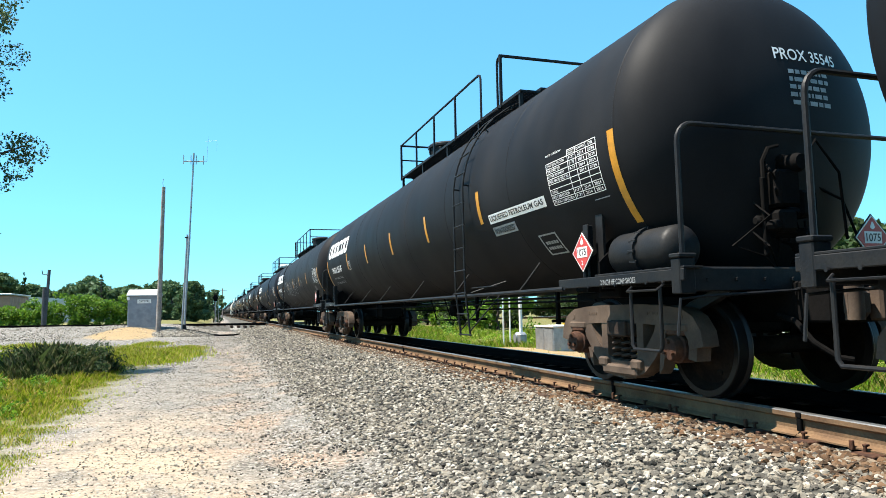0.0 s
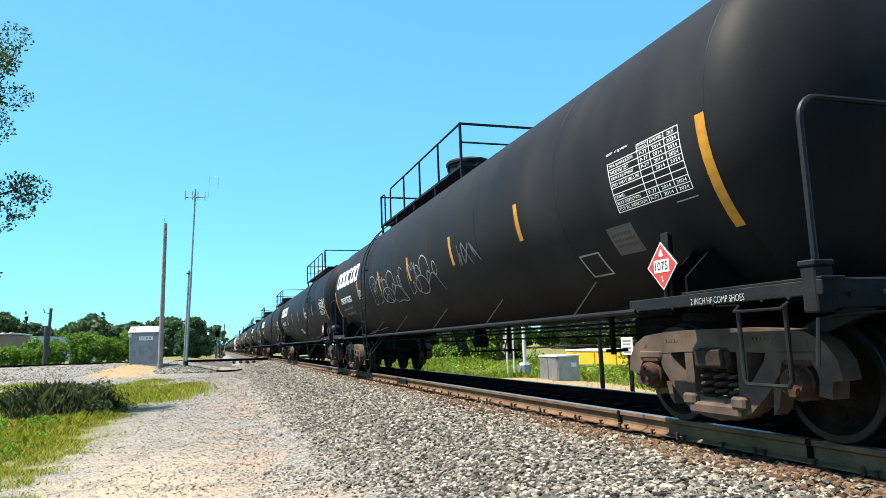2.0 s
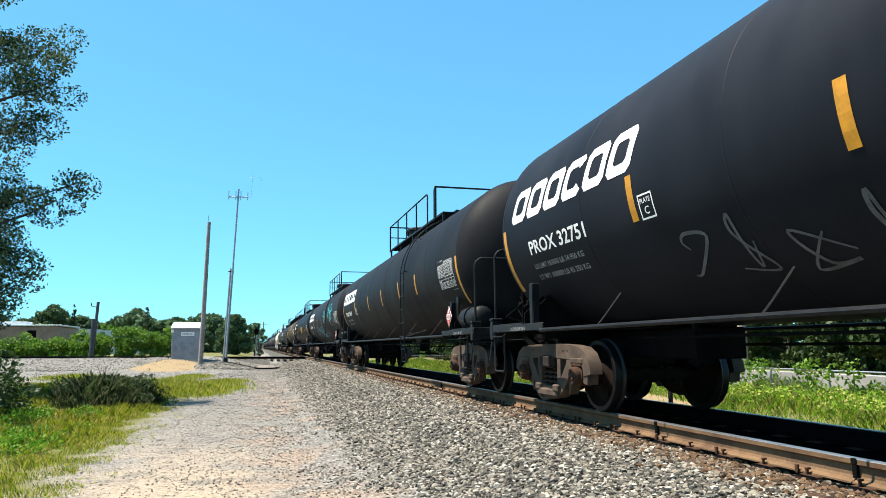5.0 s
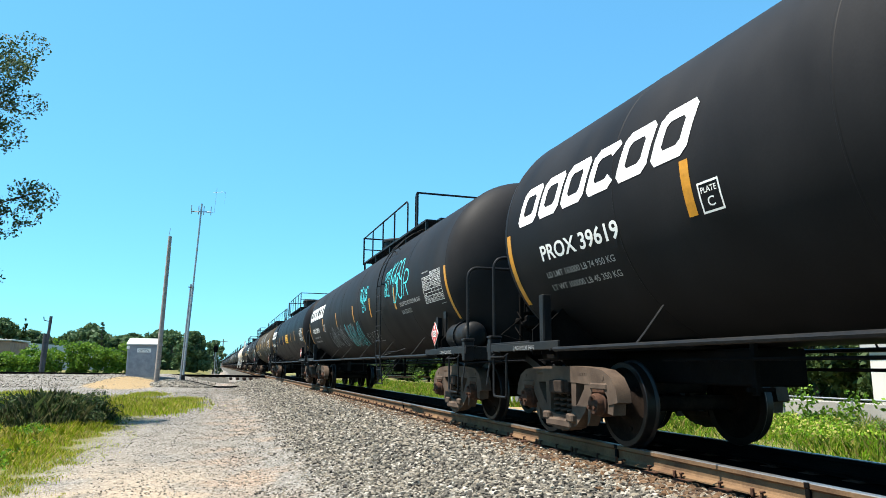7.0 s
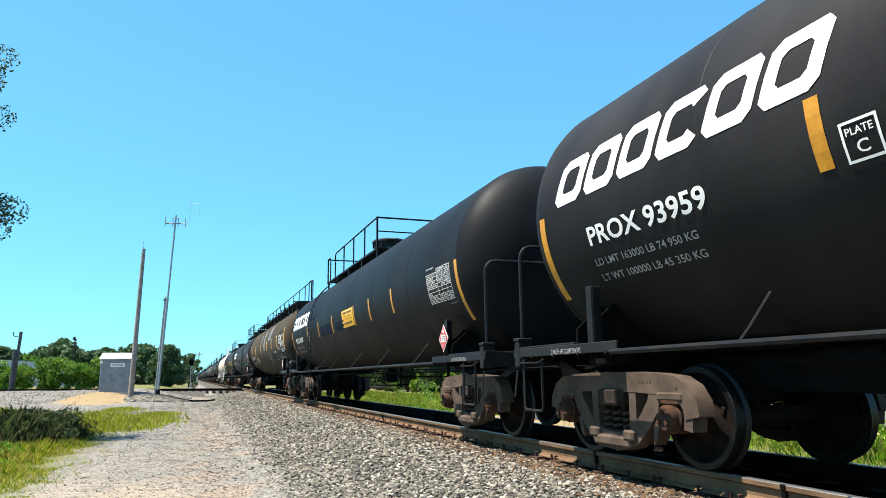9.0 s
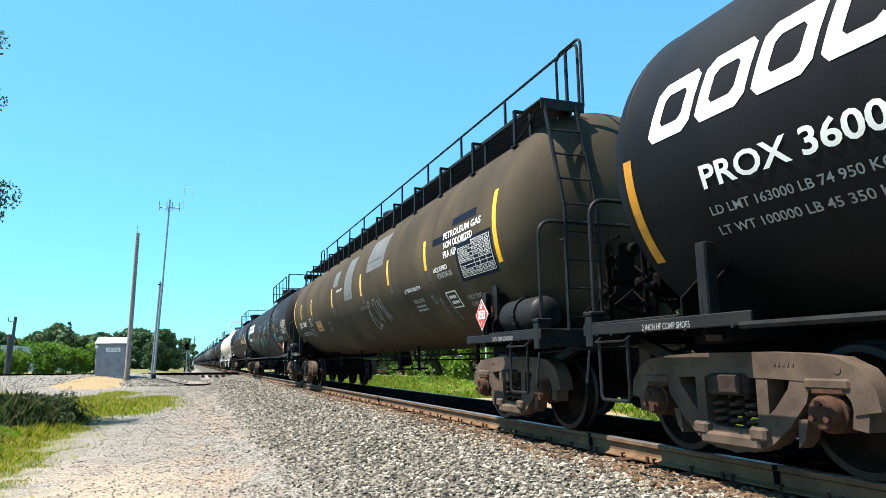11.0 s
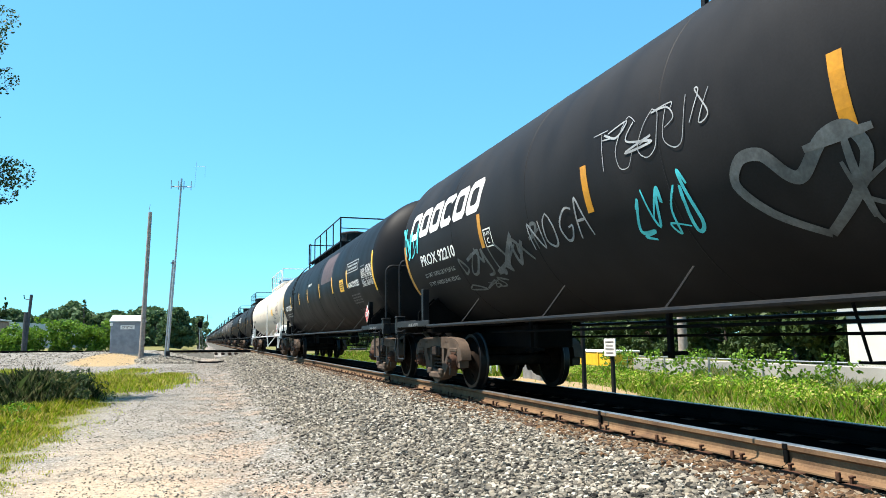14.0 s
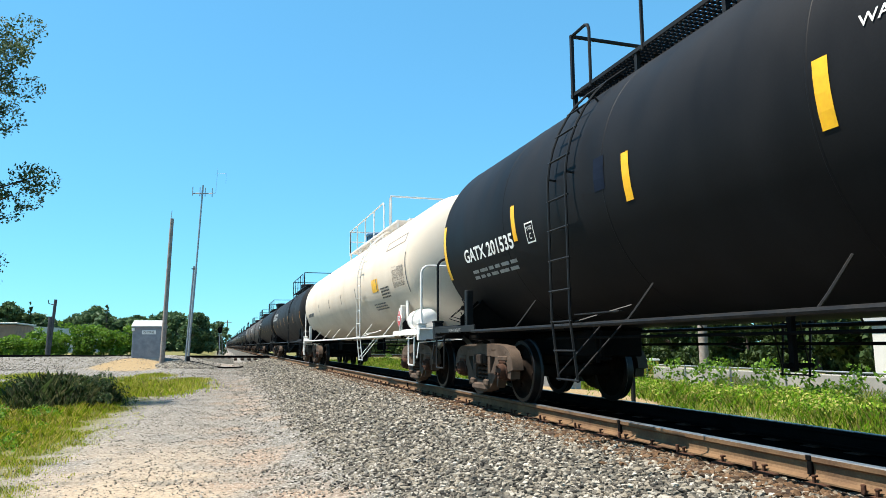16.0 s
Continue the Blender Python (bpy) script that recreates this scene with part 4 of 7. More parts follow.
def tag(car, body, yl, yr, a0, a1, m, thick, seed, head=0):
    """A sprayed word in uneven capitals."""
    rnd = random.Random(seed)
    n, lines = len(body), []
    for k, ch in enumerate(body):
        up, dn, sl = rnd.uniform(0.85, 1.0), rnd.uniform(0, 0.15), rnd.uniform(-0.1, 0.25)
        for st in GLYPHS[ch].split("|"):
            lines.append([((k + 0.06 + 0.105 * (int(q[0]) + rnd.uniform(-0.4, 0.4)) + sl * int(q[1]) / 8) / n,
                           dn + (up - dn) * (int(q[1]) + rnd.uniform(-0.3, 0.3)) / 8) for q in st.split()])
    return strokes(car, lines, yl, yr, a0, a1, m, thick, 0.0082 + 0.0006 * (seed % 7), head)


def stripes(car, ys, m, a0=-1, a1=-19, ends=(-1, -37), end_y=8.93, w=0.11):
    for y in ys:
        rect(car, "reflector", y + w / 2, y - w / 2, a1, a0, m, 0.005)
    for y in (end_y, -end_y):
        rect(car, "reflector", y + w / 2, y - w / 2, ends[1], ends[0], m, 0.005)


def flat_text(name, body, width, height, material, parent, at, bold=0.0):
    """Letters in a plane: centred, x to the right, y up, in the space of at."""
    pts, faces = text_shape(body, bold)
    me = bpy.data.meshes.new(name)
    me.from_pydata([((u - 0.5) * width, (v - 0.5) * height, 0) for u, v in pts], [], faces)
    me.materials.append(material)
    return part(name, me, parent, at)


SIDE = pose(0, 0, 0, 90, 0, -90)      # a plane that faces -x, its right towards -y


def add_placards(car, steel):
    for sx, y in ((1, -8.22),):
        pl = part("placard", shared(("placard", steel.name), lambda: make_placard().mesh("placard", [PLACARD, RED, steel, LETTER_DARK], False)), car, pose(-1.46, y, 0), "red and white diamond placard")
        flat_text("number", "1075", 0.175, 0.075, LETTER_DARK, pl, pose(-0.0095, 0, 1.42) @ SIDE, 0.01)
        flat_text("number", "2", 0.03, 0.045, PLACARD, pl, pose(-0.0065, 0, 1.31) @ SIDE, 0.01)
    # the one on the near end, on its bracket before the dished head
    pl = part("placard", shared(("placard", steel.name), None), car, pose(0.68, -9.80, 0.02, 0, 0, 90), "red and white diamond placard")
    flat_text("number", "1075", 0.175, 0.075, LETTER_DARK, pl, pose(-0.0095, 0, 1.42) @ SIDE, 0.01)
    flat_text("number", "2", 0.03, 0.045, PLACARD, pl, pose(-0.0065, 0, 1.31) @ SIDE, 0.01)


def shoe_text(car, body="2 INCH HF COMP SHOES", m=None):
    plate = [o for o in car.children if o.name.startswith("step_plate")]
    for y in (8.62, -8.88):
        flat_text("lettering", body, 0.60, 0.052, m or LETTER_DIM, plate[0], pose(-1.4775, y, 1.085) @ SIDE, 0.004)


STD = (-5.35, -2.68, 0.0, 2.67, 5.32)


def procor_style(car, number, m=None, near_text=True, ys_=STD):
    brand(car, m=m)
    words(car, number, 8.08, 6.40, -18.4, -11.2, m, bold=0.01)
    # The lower shell's shade is put into the dimmer white of these lines.
    words(car, "LD LMT 163000 LB 74 950 KG", 8.1, 6.62, -26.2, -23.4, LETTER_DIM)
    words(car, "LT WT 100000 LB 45 350 KG", 8.1, 6.62, -32.4, -29.6, LETTER_DIM)
    outline(car, "plate_box", 5.20, 4.95, -19.4, -9.8, LETTER)
    words(car, "PLATE", 5.165, 4.985, -13.2, -11.4)
    words(car, "C", 5.115, 5.035, -17.6, -14.6)
    stripes(car, ys_, AMBER)
    table(car, -7.57, -8.66, -21.5, -1.2)
    rect(car, "welded_strip", -8.4, -8.68, -24.4, -24.0, LETTER_DIM)
    if near_text:
        words(car, number, -0.19, 0.60, 3.12, 3.24, LETTER, head=1)
        bars(car, -0.07, 0.43, 2.66, 3.04, 5, LETTER_DIM, 3, head=1)
    shoe_text(car)
    add_placards(car, STEEL)


# ---- the train ----
CARS = []
FIRST, SPEED = 14.57, 11.1
DRIFT = ((0, 0), (1.5, -0.12), (2.2, -0.32), (3.5, -0.42), (7, -0.6), (10.4, -0.58), (12.5, -0.34), (14.5, 0), (16, -0.3))
T_ = "black pressure tank car with white lettering"
c0 = tank_car(T_ + ", leading the others", BLACK)
procor_style(c0, "PROX 35541", near_text=False)
c1 = tank_car(T_ + " and a petroleum gas label", BLACK, ladder_y=-4.78)
procor_style(c1, "PROX 35545")
rect(c1, "label_plate", -5.63, -7.38, -20.6, -15.6, LETTER)
words(c1, "LIQUEFIED PETROLEUM GAS", -5.68, -7.33, -19.8, -16.5, LETTER_DARK, 0.009, bold=0.01)
rect(c1, "label_plate", -5.65, -6.40, -27.6, -22.6, LETTER_DIM)
words(c1, "NON-ODORIZED", -5.70, -6.35, -26.6, -23.6, LETTER_DARK, 0.009, bold=0.01)
outline(c1, "stencil_box", -6.83, -7.28, -44.4, -32.6, LETTER_DIM)
bars(c1, -6.9, -7.22, -42, -36, 2, LETTER_DIM, 5)
c2 = tank_car("worn black tank car with white graffiti along its flank", BLACK_WORN, turn=-1, ladder_y=4.04, hoop_y=5.12)
procor_style(c2, "PROX 92202")
bowl = [(0.13, 0.50), (0.18, 0.55), (0.21, 0.72), (0.19, 0.90), (0.13, 0.97), (0.07, 0.94), (0.05, 0.80), (0.05, 0.55), (0.06, 0.30), (0.03, 0.14), (0.07, 0.10), (0.12, 0.16), (0.13, 0.34), (0.13, 0.50), (0.12, 0.66), (0.15, 0.76), (0.16, 0.64), (0.13, 0.50)]
teeth = [(0.22, 0.80), (0.25, 0.70), (0.28, 0.86), (0.32, 0.68), (0.35, 0.88), (0.38, 0.70), (0.40, 0.84), (0.40, 0.55), (0.42, 0.32), (0.37, 0.14), (0.33, 0.16), (0.32, 0.36), (0.29, 0.40), (0.28, 0.20), (0.23, 0.14), (0.18, 0.14), (0.20, 0.5), (0.22, 0.80)]
ball = [(0.46 + 0.125 * math.cos(a), 0.28 + 0.23 * math.sin(a)) for a in (2 * math.pi * k / 14 for k in range(15))]
beak = [(0.42, 0.32), (0.47, 0.30), (0.51, 0.42), (0.51, 0.10), (0.42, 0.32)]
hump = [(0.36, 0.42), (0.41, 0.72), (0.47, 0.74), (0.51, 0.52), (0.52, 0.80), (0.59, 0.92), (0.67, 0.80), (0.69, 0.48), (0.64, 0.54), (0.59, 0.26), (0.70, 0.46), (0.77, 0.40), (0.84, 0.02)]
under = [(0.56, 0.14), (0.62, 0.03), (0.70, 0.05), (0.84, 0.02), (0.80, 0.50), (0.84, 0.88), (0.90, 0.80)]
eye_ = [(0.79 + 0.035 * math.cos(a), 0.55 + 0.15 * math.sin(a)) for a in (2 * math.pi * k / 9 for k in range(10))]
for yl_, yr_, part_ in ((3.82, 0.1, [bowl, teeth, ball, beak, hump, under, eye_]), (0.75, -2.3, [hump, eye_, teeth, ball])):
    strokes(c2, part_, yl_, yr_, -33, -2, SPRAY, 0.027, 0.0085)
scribble(c2, -2.9, -3.9, -24, -8, 3, SPRAY_DIM, 12, 0.05)
rect(c2, "repaint_patch", -7.22, -7.66, -37.6, -25.8, PATCH)
bars(c2, -7.26, -7.62, -35, -28, 3, PATCH_RUST, 6)
outline(c2, "stencil_box", -6.46, -6.88, -45, -33.5, LETTER_DIM)
c3 = tank_car("black tank car with dark blue patches and cream valve cap", BLACK_BLUE, cap=WHITE_STEEL, ladder_y=-4.5)
procor_style(c3, "PROX 32751")
rect(c3, "repaint_patch", -4.25, -5.1, -5, 14, PATCH_BLUE)
rect(c3, "repaint_patch", -5.12, -6.6, -12, 3, PATCH_BLUE, 0.0042)
for k, s_ in enumerate(("LIQUEFIED", "PETROLEUM GAS", "NON-ODORIZED")):
    words(c3, s_, -2.72, -3.3 - 0.12 * k, -13 - 6 * k, -8.6 - 6 * k, LETTER if k < 2 else LETTER_DIM, bold=0.01)
rect(c3, "notice_plate", 0.98, 0.12, -45.5, -35, YELLOW)
bars(c3, 0.92, 0.2, -43, -37, 3, LETTER_DARK, 8)
scribble(c3, -0.5, -2.0, -52, -26, 3, SPRAY_DIM, 13, 0.05, 6)
scribble(c3, 4.9, 2.4, -50, -26, 4, SPRAY_DIM, 14, 0.04, 6)
c4 = tank_car(T_ + " and a clean flank", BLACK)
procor_style(c4, "PROX 39619", ys_=(-5.35, -3.3, -0.63, 2.02, 5.32))
c5 = tank_car("black tank car with cyan and white graffiti tags", BLACK_WORN)
procor_style(c5, "PROX 93959", ys_=(-5.35, -2.8, -0.5, 2.4, 5.35))
words(c5, "LIQUEFIED PETROLEUM, GAS", -5.72, -7.25, -18.5, -14.8, LETTER_DIM)
words(c5, "NON-ODORIZED", -5.72, -6.5, -24.5, -21, LETTER_DIM)
for s_, a, b, lo, hi, m_, w_ in (("TCUS", -1.6, -2.6, -2, 13, CYAN, 0.05), ("EN", -1.9, -2.35, -12, -3, CYAN, 0.03),
                                 ("KGO", -5.05, -6.2, 2, 22, CYAN, 0.042), ("DUR", -5.25, -6.6, -14, 8, CYAN, 0.042),
                                 ("COAB", -4.5, -5.0, 8, 16, CYAN, 0.022), ("BEL", -4.55, -5.05, -6, 6, CYAN, 0.025)):
    tag(c5, s_, a, b, lo, hi, m_, w_, int(20 * abs(a)))
scribble(c5, 4.3, 1.4, -48, -16, 7, SPRAY_DIM, 18, 0.05, 7)
scribble(c5, 4.2, 0.0, -46, -20, 9, SPRAY, 74, 0.028, 7)
scribble(c5, 1.2, -1.0, -50, -18, 6, CYAN, 19, 0.03, 7)
tag(c5, "SUGRE", -1.3, -2.95, -46, -33, SPRAY, 0.022, 5)
c6 = tank_car("clean black tank car with a large yellow notice plate", BLACK_CLEAN, turn=-1, ladder_y=4.1, hoop_y=5.35)
procor_style(c6, "PROX 36009", ys_=(-5.35, -3.5, -1.95, 0.85, 3.1, 5.25))
rect(c6, "repaint_patch", 2.78, 1.12, -19, -8, PATCH_BLUE)
rect(c6, "repaint_patch", 0.4, -0.7, -19, -10, PATCH_BLUE)
rect(c6, "notice_plate", -0.55, -1.85, -18, -1.5, YELLOW, label="yellow emergency notice plate")
words(c6, "For Chemical Emergency", -0.75, -1.7, -8.6, -7, LETTER_DARK, 0.008)
words(c6, "Spill, Leak, Fire, Exposure or Accident", -0.62, -1.78, -11.2, -9.6, LETTER_DARK, 0.008)
bars(c6, -0.7, -1.7, -6, -2.8, 1, LETTER_DARK, 21)
bars(c6, -0.7, -1.7, -16.5, -12.5, 1, LETTER_DARK, 22)
c7 = tank_car("dusty brown-black tank car with a full-length roof walkway", BROWN, style="long")
stripes(c7, (-6.05, -3.78, -1.5, 1.85, 5.2, 7.28), YELLOW, 7.5, -11, (16, -20), 8.82, 0.12)
for y_ in (-6.05, -3.78, -1.5, 1.85, 5.2):
    rect(c7, "repaint_patch", y_ - 0.04, y_ - 0.19, -18, 2, GHOST, 0.0035)
words(c7, "GATX", 7.92, 7.32, -22.6, -15.6, bold=0.012)
words(c7, "9668", 7.12, 6.58, -22.6, -15.6, bold=0.012)
bars(c7, 7.85, 6.3, -34.5, -29, 2, LETTER_DIM, 23)
outline(c7, "plate_box", 5.88, 5.57, -23.5, -14, LETTER)
words(c7, "PLATE", 5.84, 5.62, -17.6, -15.6)
words(c7, "C", 5.77, 5.69, -21.8, -18.8)
rect(c7, "notice_plate", 4.86, 4.05, -32, -20.5, AMBER, label="yellow emergency notice plate")
words(c7, "FOR CHEMICAL EMERGENCY", 4.82, 4.12, -23.4, -21.6, LETTER_DARK, 0.008)
bars(c7, 4.8, 4.12, -30.6, -27.4, 1, LETTER_DARK, 24)
rect(c7, "repaint_patch", 4.9, 3.95, -33.5, -19.2, LETTER_DARK, 0.003)
rect(c7, "repaint_patch", -7.4, -8.7, -24, -2, PATCH_BLUE, 0.003)
table(c7, -7.52, -8.64, -22, -4, station="CGMJ", done="2015", due="2025")
words(c7, "EXTERIOR COATING", -4.95, -5.5, -29.2, -26.6, LETTER_DIM)
rect(c7, "label_plate", -7.62, -7.92, -44.5, -40.5, RED)
words(c7, "2 INCH TREAD", -7.3, -7.85, -34.6, -31.8, LETTER_DIM)
words(c7, "COND. SHOES", -7.32, -7.9, -39, -36.2, LETTER_DIM)
for k, (s_, a, b) in enumerate((("PETROLEUM GAS", -6.95, -8.4), ("NON ODORIZED", -6.95, -8.1), ("FRA AIP", -6.92, -7.46))):
    words(c7, s_, a, b, 2.4 - 5.2 * k, 6.2 - 5.2 * k, bold=0.012)
rect(c7, "repaint_patch", -6.45, -7.3, 1.5, 5.5, PATCH_BLUE, 0.003)
rect(c7, "repaint_patch", -7.3, -8.2, 8, 12.5, PATCH_BLUE, 0.003)
words(c7, "LIQUEFIED", -6.38, -7.0, -14.6, -11.4, bold=0.012)
words(c7, "PETROLEUM GAS", -6.5, -7.13, -18.4, -15.2, LETTER_DIM, bold=0.012)
words(c7, ".65\" FIBERFRAX INSULATION", -4.66, -5.55, -20.6, -18.0)
words(c7, "WATER CAPY", 1.18, 0.56, 1.4, 3.8, LETTER)
outline(c7, "stencil_box", -6.56, -6.99, -38, -27, LETTER)
bars(c7, -6.64, -6.92, -36, -29, 2, LETTER, 25)
bars(c7, -4.95, -5.5, -36, -30.4, 2, LETTER_DIM, 26)
rect(c7, "repaint_patch", 0.25, -0.6, -10, 30, PATCH_PALE, 0.003)
rect(c7, "weld_line", 0.12, -0.45, -6.6, -6.1, LETTER_DARK, 0.004)
rect(c7, "repaint_patch", -2.0, -3.4, 6, 34, PATCH_PALE, 0.003)
rect(c7, "weld_line", -2.1, -3.2, 13.6, 14.2, LETTER_DARK, 0.004)
rect(c7, "repaint_patch", 1.76, 1.12, 8, 24, PATCH_PALE, 0.003)
scribble(c7, 6.2, 5.5, -39, -23, 4, SPRAY, 27, 0.02, 6)
scribble(c7, -1.7, -3.2, -42, -15, 3, SPRAY, 28, 0.035, 7)
scribble(c7, 0.3, -0.7, -53, -42, 5, PATCH_RUST, 31, 0.025, 6)
bars(c7, -1.1, -2.05, -23.2, -20.0, 2, PATCH_PALE, 33)
scribble(c7, -5.9, -6.6, -47, -26, 3, SPRAY_DIM, 29, 0.04, 5)
scribble(c7, 3.2, 2.5, -34, -24, 2, SPRAY, 30, 0.015, 6)
rect(c7, "placard_plate", -7.9, -8.5, -60, -35, DARK, 0.02)
shoe_text(c7, "2 INCH TREAD COND SHOES", LETTER_DIM)
add_placards(c7, STEEL)
c8 = tank_car("black tank car covered in white and cyan graffiti", BLACK_WORN)
procor_style(c8, "PROX 92210", ys_=(-5.08, -2.7, -0.43, 2.5, 5.3))
for i_, (a, b, lo, hi, n_, m_, w_) in enumerate((
        (9.05, 8.1, -12, 18, 4, CYAN, 0.055),
        (-1.2, -3.3, -57, -46, 7, SPRAY, 0.025), (1.85, 1.0, -35, -15, 4, CYAN, 0.035),
        (2.1, 0.7, -4, 8, 4, SPRAY, 0.02), (6.4, 3.6, -34, -16, 7, SPRAY_DIM, 0.06), (6.4, 4.8, -42, -36, 3, SPRAY_DIM, 0.03),
        (-5.16, -6.6, -3, 22, 5, SPRAY, 0.012), (-6.0, -6.5, -17, -9, 2, SPRAY, 0.04))):
    scribble(c8, a, b, lo, hi, n_, m_, 40 + i_, w_, 6)
for s_, a, b, lo, hi, m_, w_ in (
        ("GRER5", -2.3, -3.85, -2.5, 11, SPRAY, 0.022), ("AUTUS", -0.85, -1.55, 6, 15, SPRAY, 0.03), ("BOD", -1.2, -1.62, -3, 6, SPRAY, 0.03),
        ("STAK", -0.8, -1.45, -11, 2, CYAN, 0.028), ("MOC", -4.56, -5.32, -32, -16, CYAN, 0.06), ("NOGA", 3.9, 2.5, -28, -13, SPRAY, 0.05),
        ("TKSTEA", 0.0, -3.9, -44, -19, SPRAY_DIM, 0.10), ("KNEETR", -0.3, -3.7, -46, -24, SPRAY_DIM, 0.06), ("ATE", -4.5, -5.0, -9, 0, SPRAY, 0.02), ("CENE", -4.4, -5.15, 14, 24, SPRAY, 0.03),
        ("LESC", -4.5, -5.2, 5, 13, SPRAY, 0.03), ("TCOU", 2.3, 0.9, -9, 9, SPRAY, 0.016)):
    tag(c8, s_, a, b, lo, hi, m_, w_ * 0.62, len(s_) + int(9 * abs(a)))
tag(c8, "NODS", -0.86, -0.28, 2.70, 3.04, CYAN, 0.035, 6, 1)
tag(c8, "TNUCE", -0.84, -0.17, 3.07, 3.20, SPRAY, 0.022, 9, 1)
tag(c8, "OOOSA", -1.00, -0.34, 2.30, 2.56, SPRAY_DIM, 0.055, 4, 1)
tag(c8, "SAU", 0.72, 1.10, 2.20, 2.62, SPRAY_DIM, 0.05, 8, 1)
heart = [(0.5, 0.0), (0.2, 0.35), (0.02, 0.75), (0.12, 1.0), (0.3, 0.98), (0.45, 0.7), (0.55, 0.68), (0.75, 0.95), (0.92, 0.98), (0.98, 0.72), (0.8, 0.35), (0.5, 0.0)]
strokes(c8, [heart], 0.6, -0.5, -44, -18, SPRAY_DIM, 0.10, 0.009)
rect(c8, "notice_plate", -5.7, -7.25, -30.5, -24.5, LETTER_DIM, label="dirty white stencil plate")
words(c8, "NON ODORIZED", -5.76, -7.18, -29.5, -25.6, LETTER_DARK, 0.008, bold=0.012)
rect(c8, "notice_plate", -4.47, -5.21, -46, -35, AMBER, 0.004, label="dusty yellow emergency notice plate")
bars(c8, -4.55, -5.12, -44, -36.5, 3, LETTER_DARK, 71)
c9 = tank_car("clean black tank car with yellow reflectors", BLACK_CLEAN, turn=-1, ladder_y=4.65, hoop_y=5.62)
stripes(c9, (-6.03, -3.85, -1.5, 1.17, 3.42, 6.08), YELLOW, 3, -14.6, (10, -24.6), 8.95, 0.12)
words(c9, "GATX 201535", 8.06, 6.17, -17.5, -9.5, bold=0.012)
bars(c9, 7.95, 6.2, -29, -22, 2, LETTER_DIM, 61)
outline(c9, "plate_box", 5.75, 5.52, -17.8, -7.9, LETTER)
words(c9, "PLATE", 5.72, 5.56, -11.6, -9.8)
words(c9, "C", 5.67, 5.6, -16, -13)
words(c9, "WATER CAPY", 0.88, 0.1, 5.5, 8.5)
words(c9, "NON-ODORIZED", -6.15, -7.45, -15.5, -10, bold=0.01)
outline(c9, "stencil_box", -6.1, -7.5, -1, 9, LETTER_DIM, 0.03, 0.08)
bars(c9, -6.2, -7.4, 0.5, 7, 2, LETTER_DIM, 62)
rect(c9, "notice_plate", -4.98, -5.52, -16.5, -4, YELLOW)
bars(c9, -5.04, -5.46, -15, -6, 4, LETTER_DARK, 63)
table(c9, -7.8, -8.86, -18, -0.5)
rect(c9, "repaint_patch", -1.9, -3.9, 0, 34, PATCH_RUST, 0.003)
bars(c9, -6.2, -7.2, -33, -22, 4, PATCH, 64)
words(c9, "LIQUIFIED", -6.3, -6.9, -42, -38.5, PATCH, bold=0.01)
words(c9, "PETROLEUM GAS", -6.3, -7.3, -47, -43.5, PATCH, bold=0.01)
rect(c9, "repaint_patch", 4.0, 3.8, -7, 6, PATCH_BLUE)
shoe_text(c9)
add_placards(c9, STEEL)
c10 = tank_car("dusty white tank car with a white roof railing", WHITE, steel=WHITE_STEEL, cap=CAP_BLUE)
stripes(c10, (-6.05, -3.2, -0.7, 1.9, 4.6), PATCH, -4, -16, (8, -24), 8.93, 0.06)
table(c10, -7.75, -8.72, -17, -1, 9, LETTER_DARK)
rect(c10, "notice_plate", -5.5, -6.2, -15.5, -3.5, YELLOW)
bars(c10, -6.4, -7.3, -24, -13, 4, LETTER_DARK, 65)
outline(c10, "stencil_box", -6.9, -8.7, 18, 26, PATCH, 0.03, 0.08)
bars(c10, -5.2, -6.6, -34, -26, 3, PATCH, 66)
bars(c10, 8.1, 6.2, -22, -12, 1, PATCH, 67)
add_placards(c10, WHITE_STEEL)
CARS += [c0, c1, c2, c3, c4, c5, c6, c7, c8, c9, c10]
plain = [tank_car("worn black tank car far back in the train", BLACK_WORN, far=True), tank_car("black tank car far back in the train", BLACK, far=True, turn=-1, ladder_y=4.2),
         tank_car("faded grey tank car far back in the train", GREY, far=True)]
for p_ in plain:
    brand(p_, m=LETTER_DIM)
    stripes(p_, STD, AMBER)
CARS += plain
for i in range(14, 40):
    CARS.append(copy_thing(plain[(0, 1, 0, 1, 2)[i % 5]], Matrix()))

# ---- ground ----
rng = np.random.default_rng(7)


def sstep(a, b, x):
    t = min(1, max(0, (x - a) / (b - a)))
    return t * t * (3 - 2 * t)


def ground_z(x, y):
    """Height of the land: flat road, low verge, mounds by the signal hut and the cabinet."""
    z = 0.0
    z += 0.72 * math.exp(-(((x + 5.7) / 2.3) ** 2 + ((y - 52.0) / 3.2) ** 2))
    z += 0.46 * math.exp(-(((x + 2.3) / 1.6) ** 2 + ((y - 49.0) / 2.6) ** 2))
    z += 0.75 * sstep(55, 60.5, y) * sstep(1.5, -4.0, x)
    z += 0.30 * sstep(-3.4, -6.0, x) * sstep(12, 18, y) * sstep(30, 24, y)
    z += 0.10 * sstep(1.0, 2.2, x) + 0.07 * sstep(0.2, 1.9, x) * sstep(4.5, 3.0, x)
    z += 0.22 * math.exp(-(((x - 9.0) / 1.3) ** 2 + ((y - 18.4) / 3.4) ** 2))
    z += 0.04 * noise.noise((x * 0.35, y * 0.35, 0)) + 0.018 * noise.noise((x * 1.7, y * 1.7, 5))
    return z


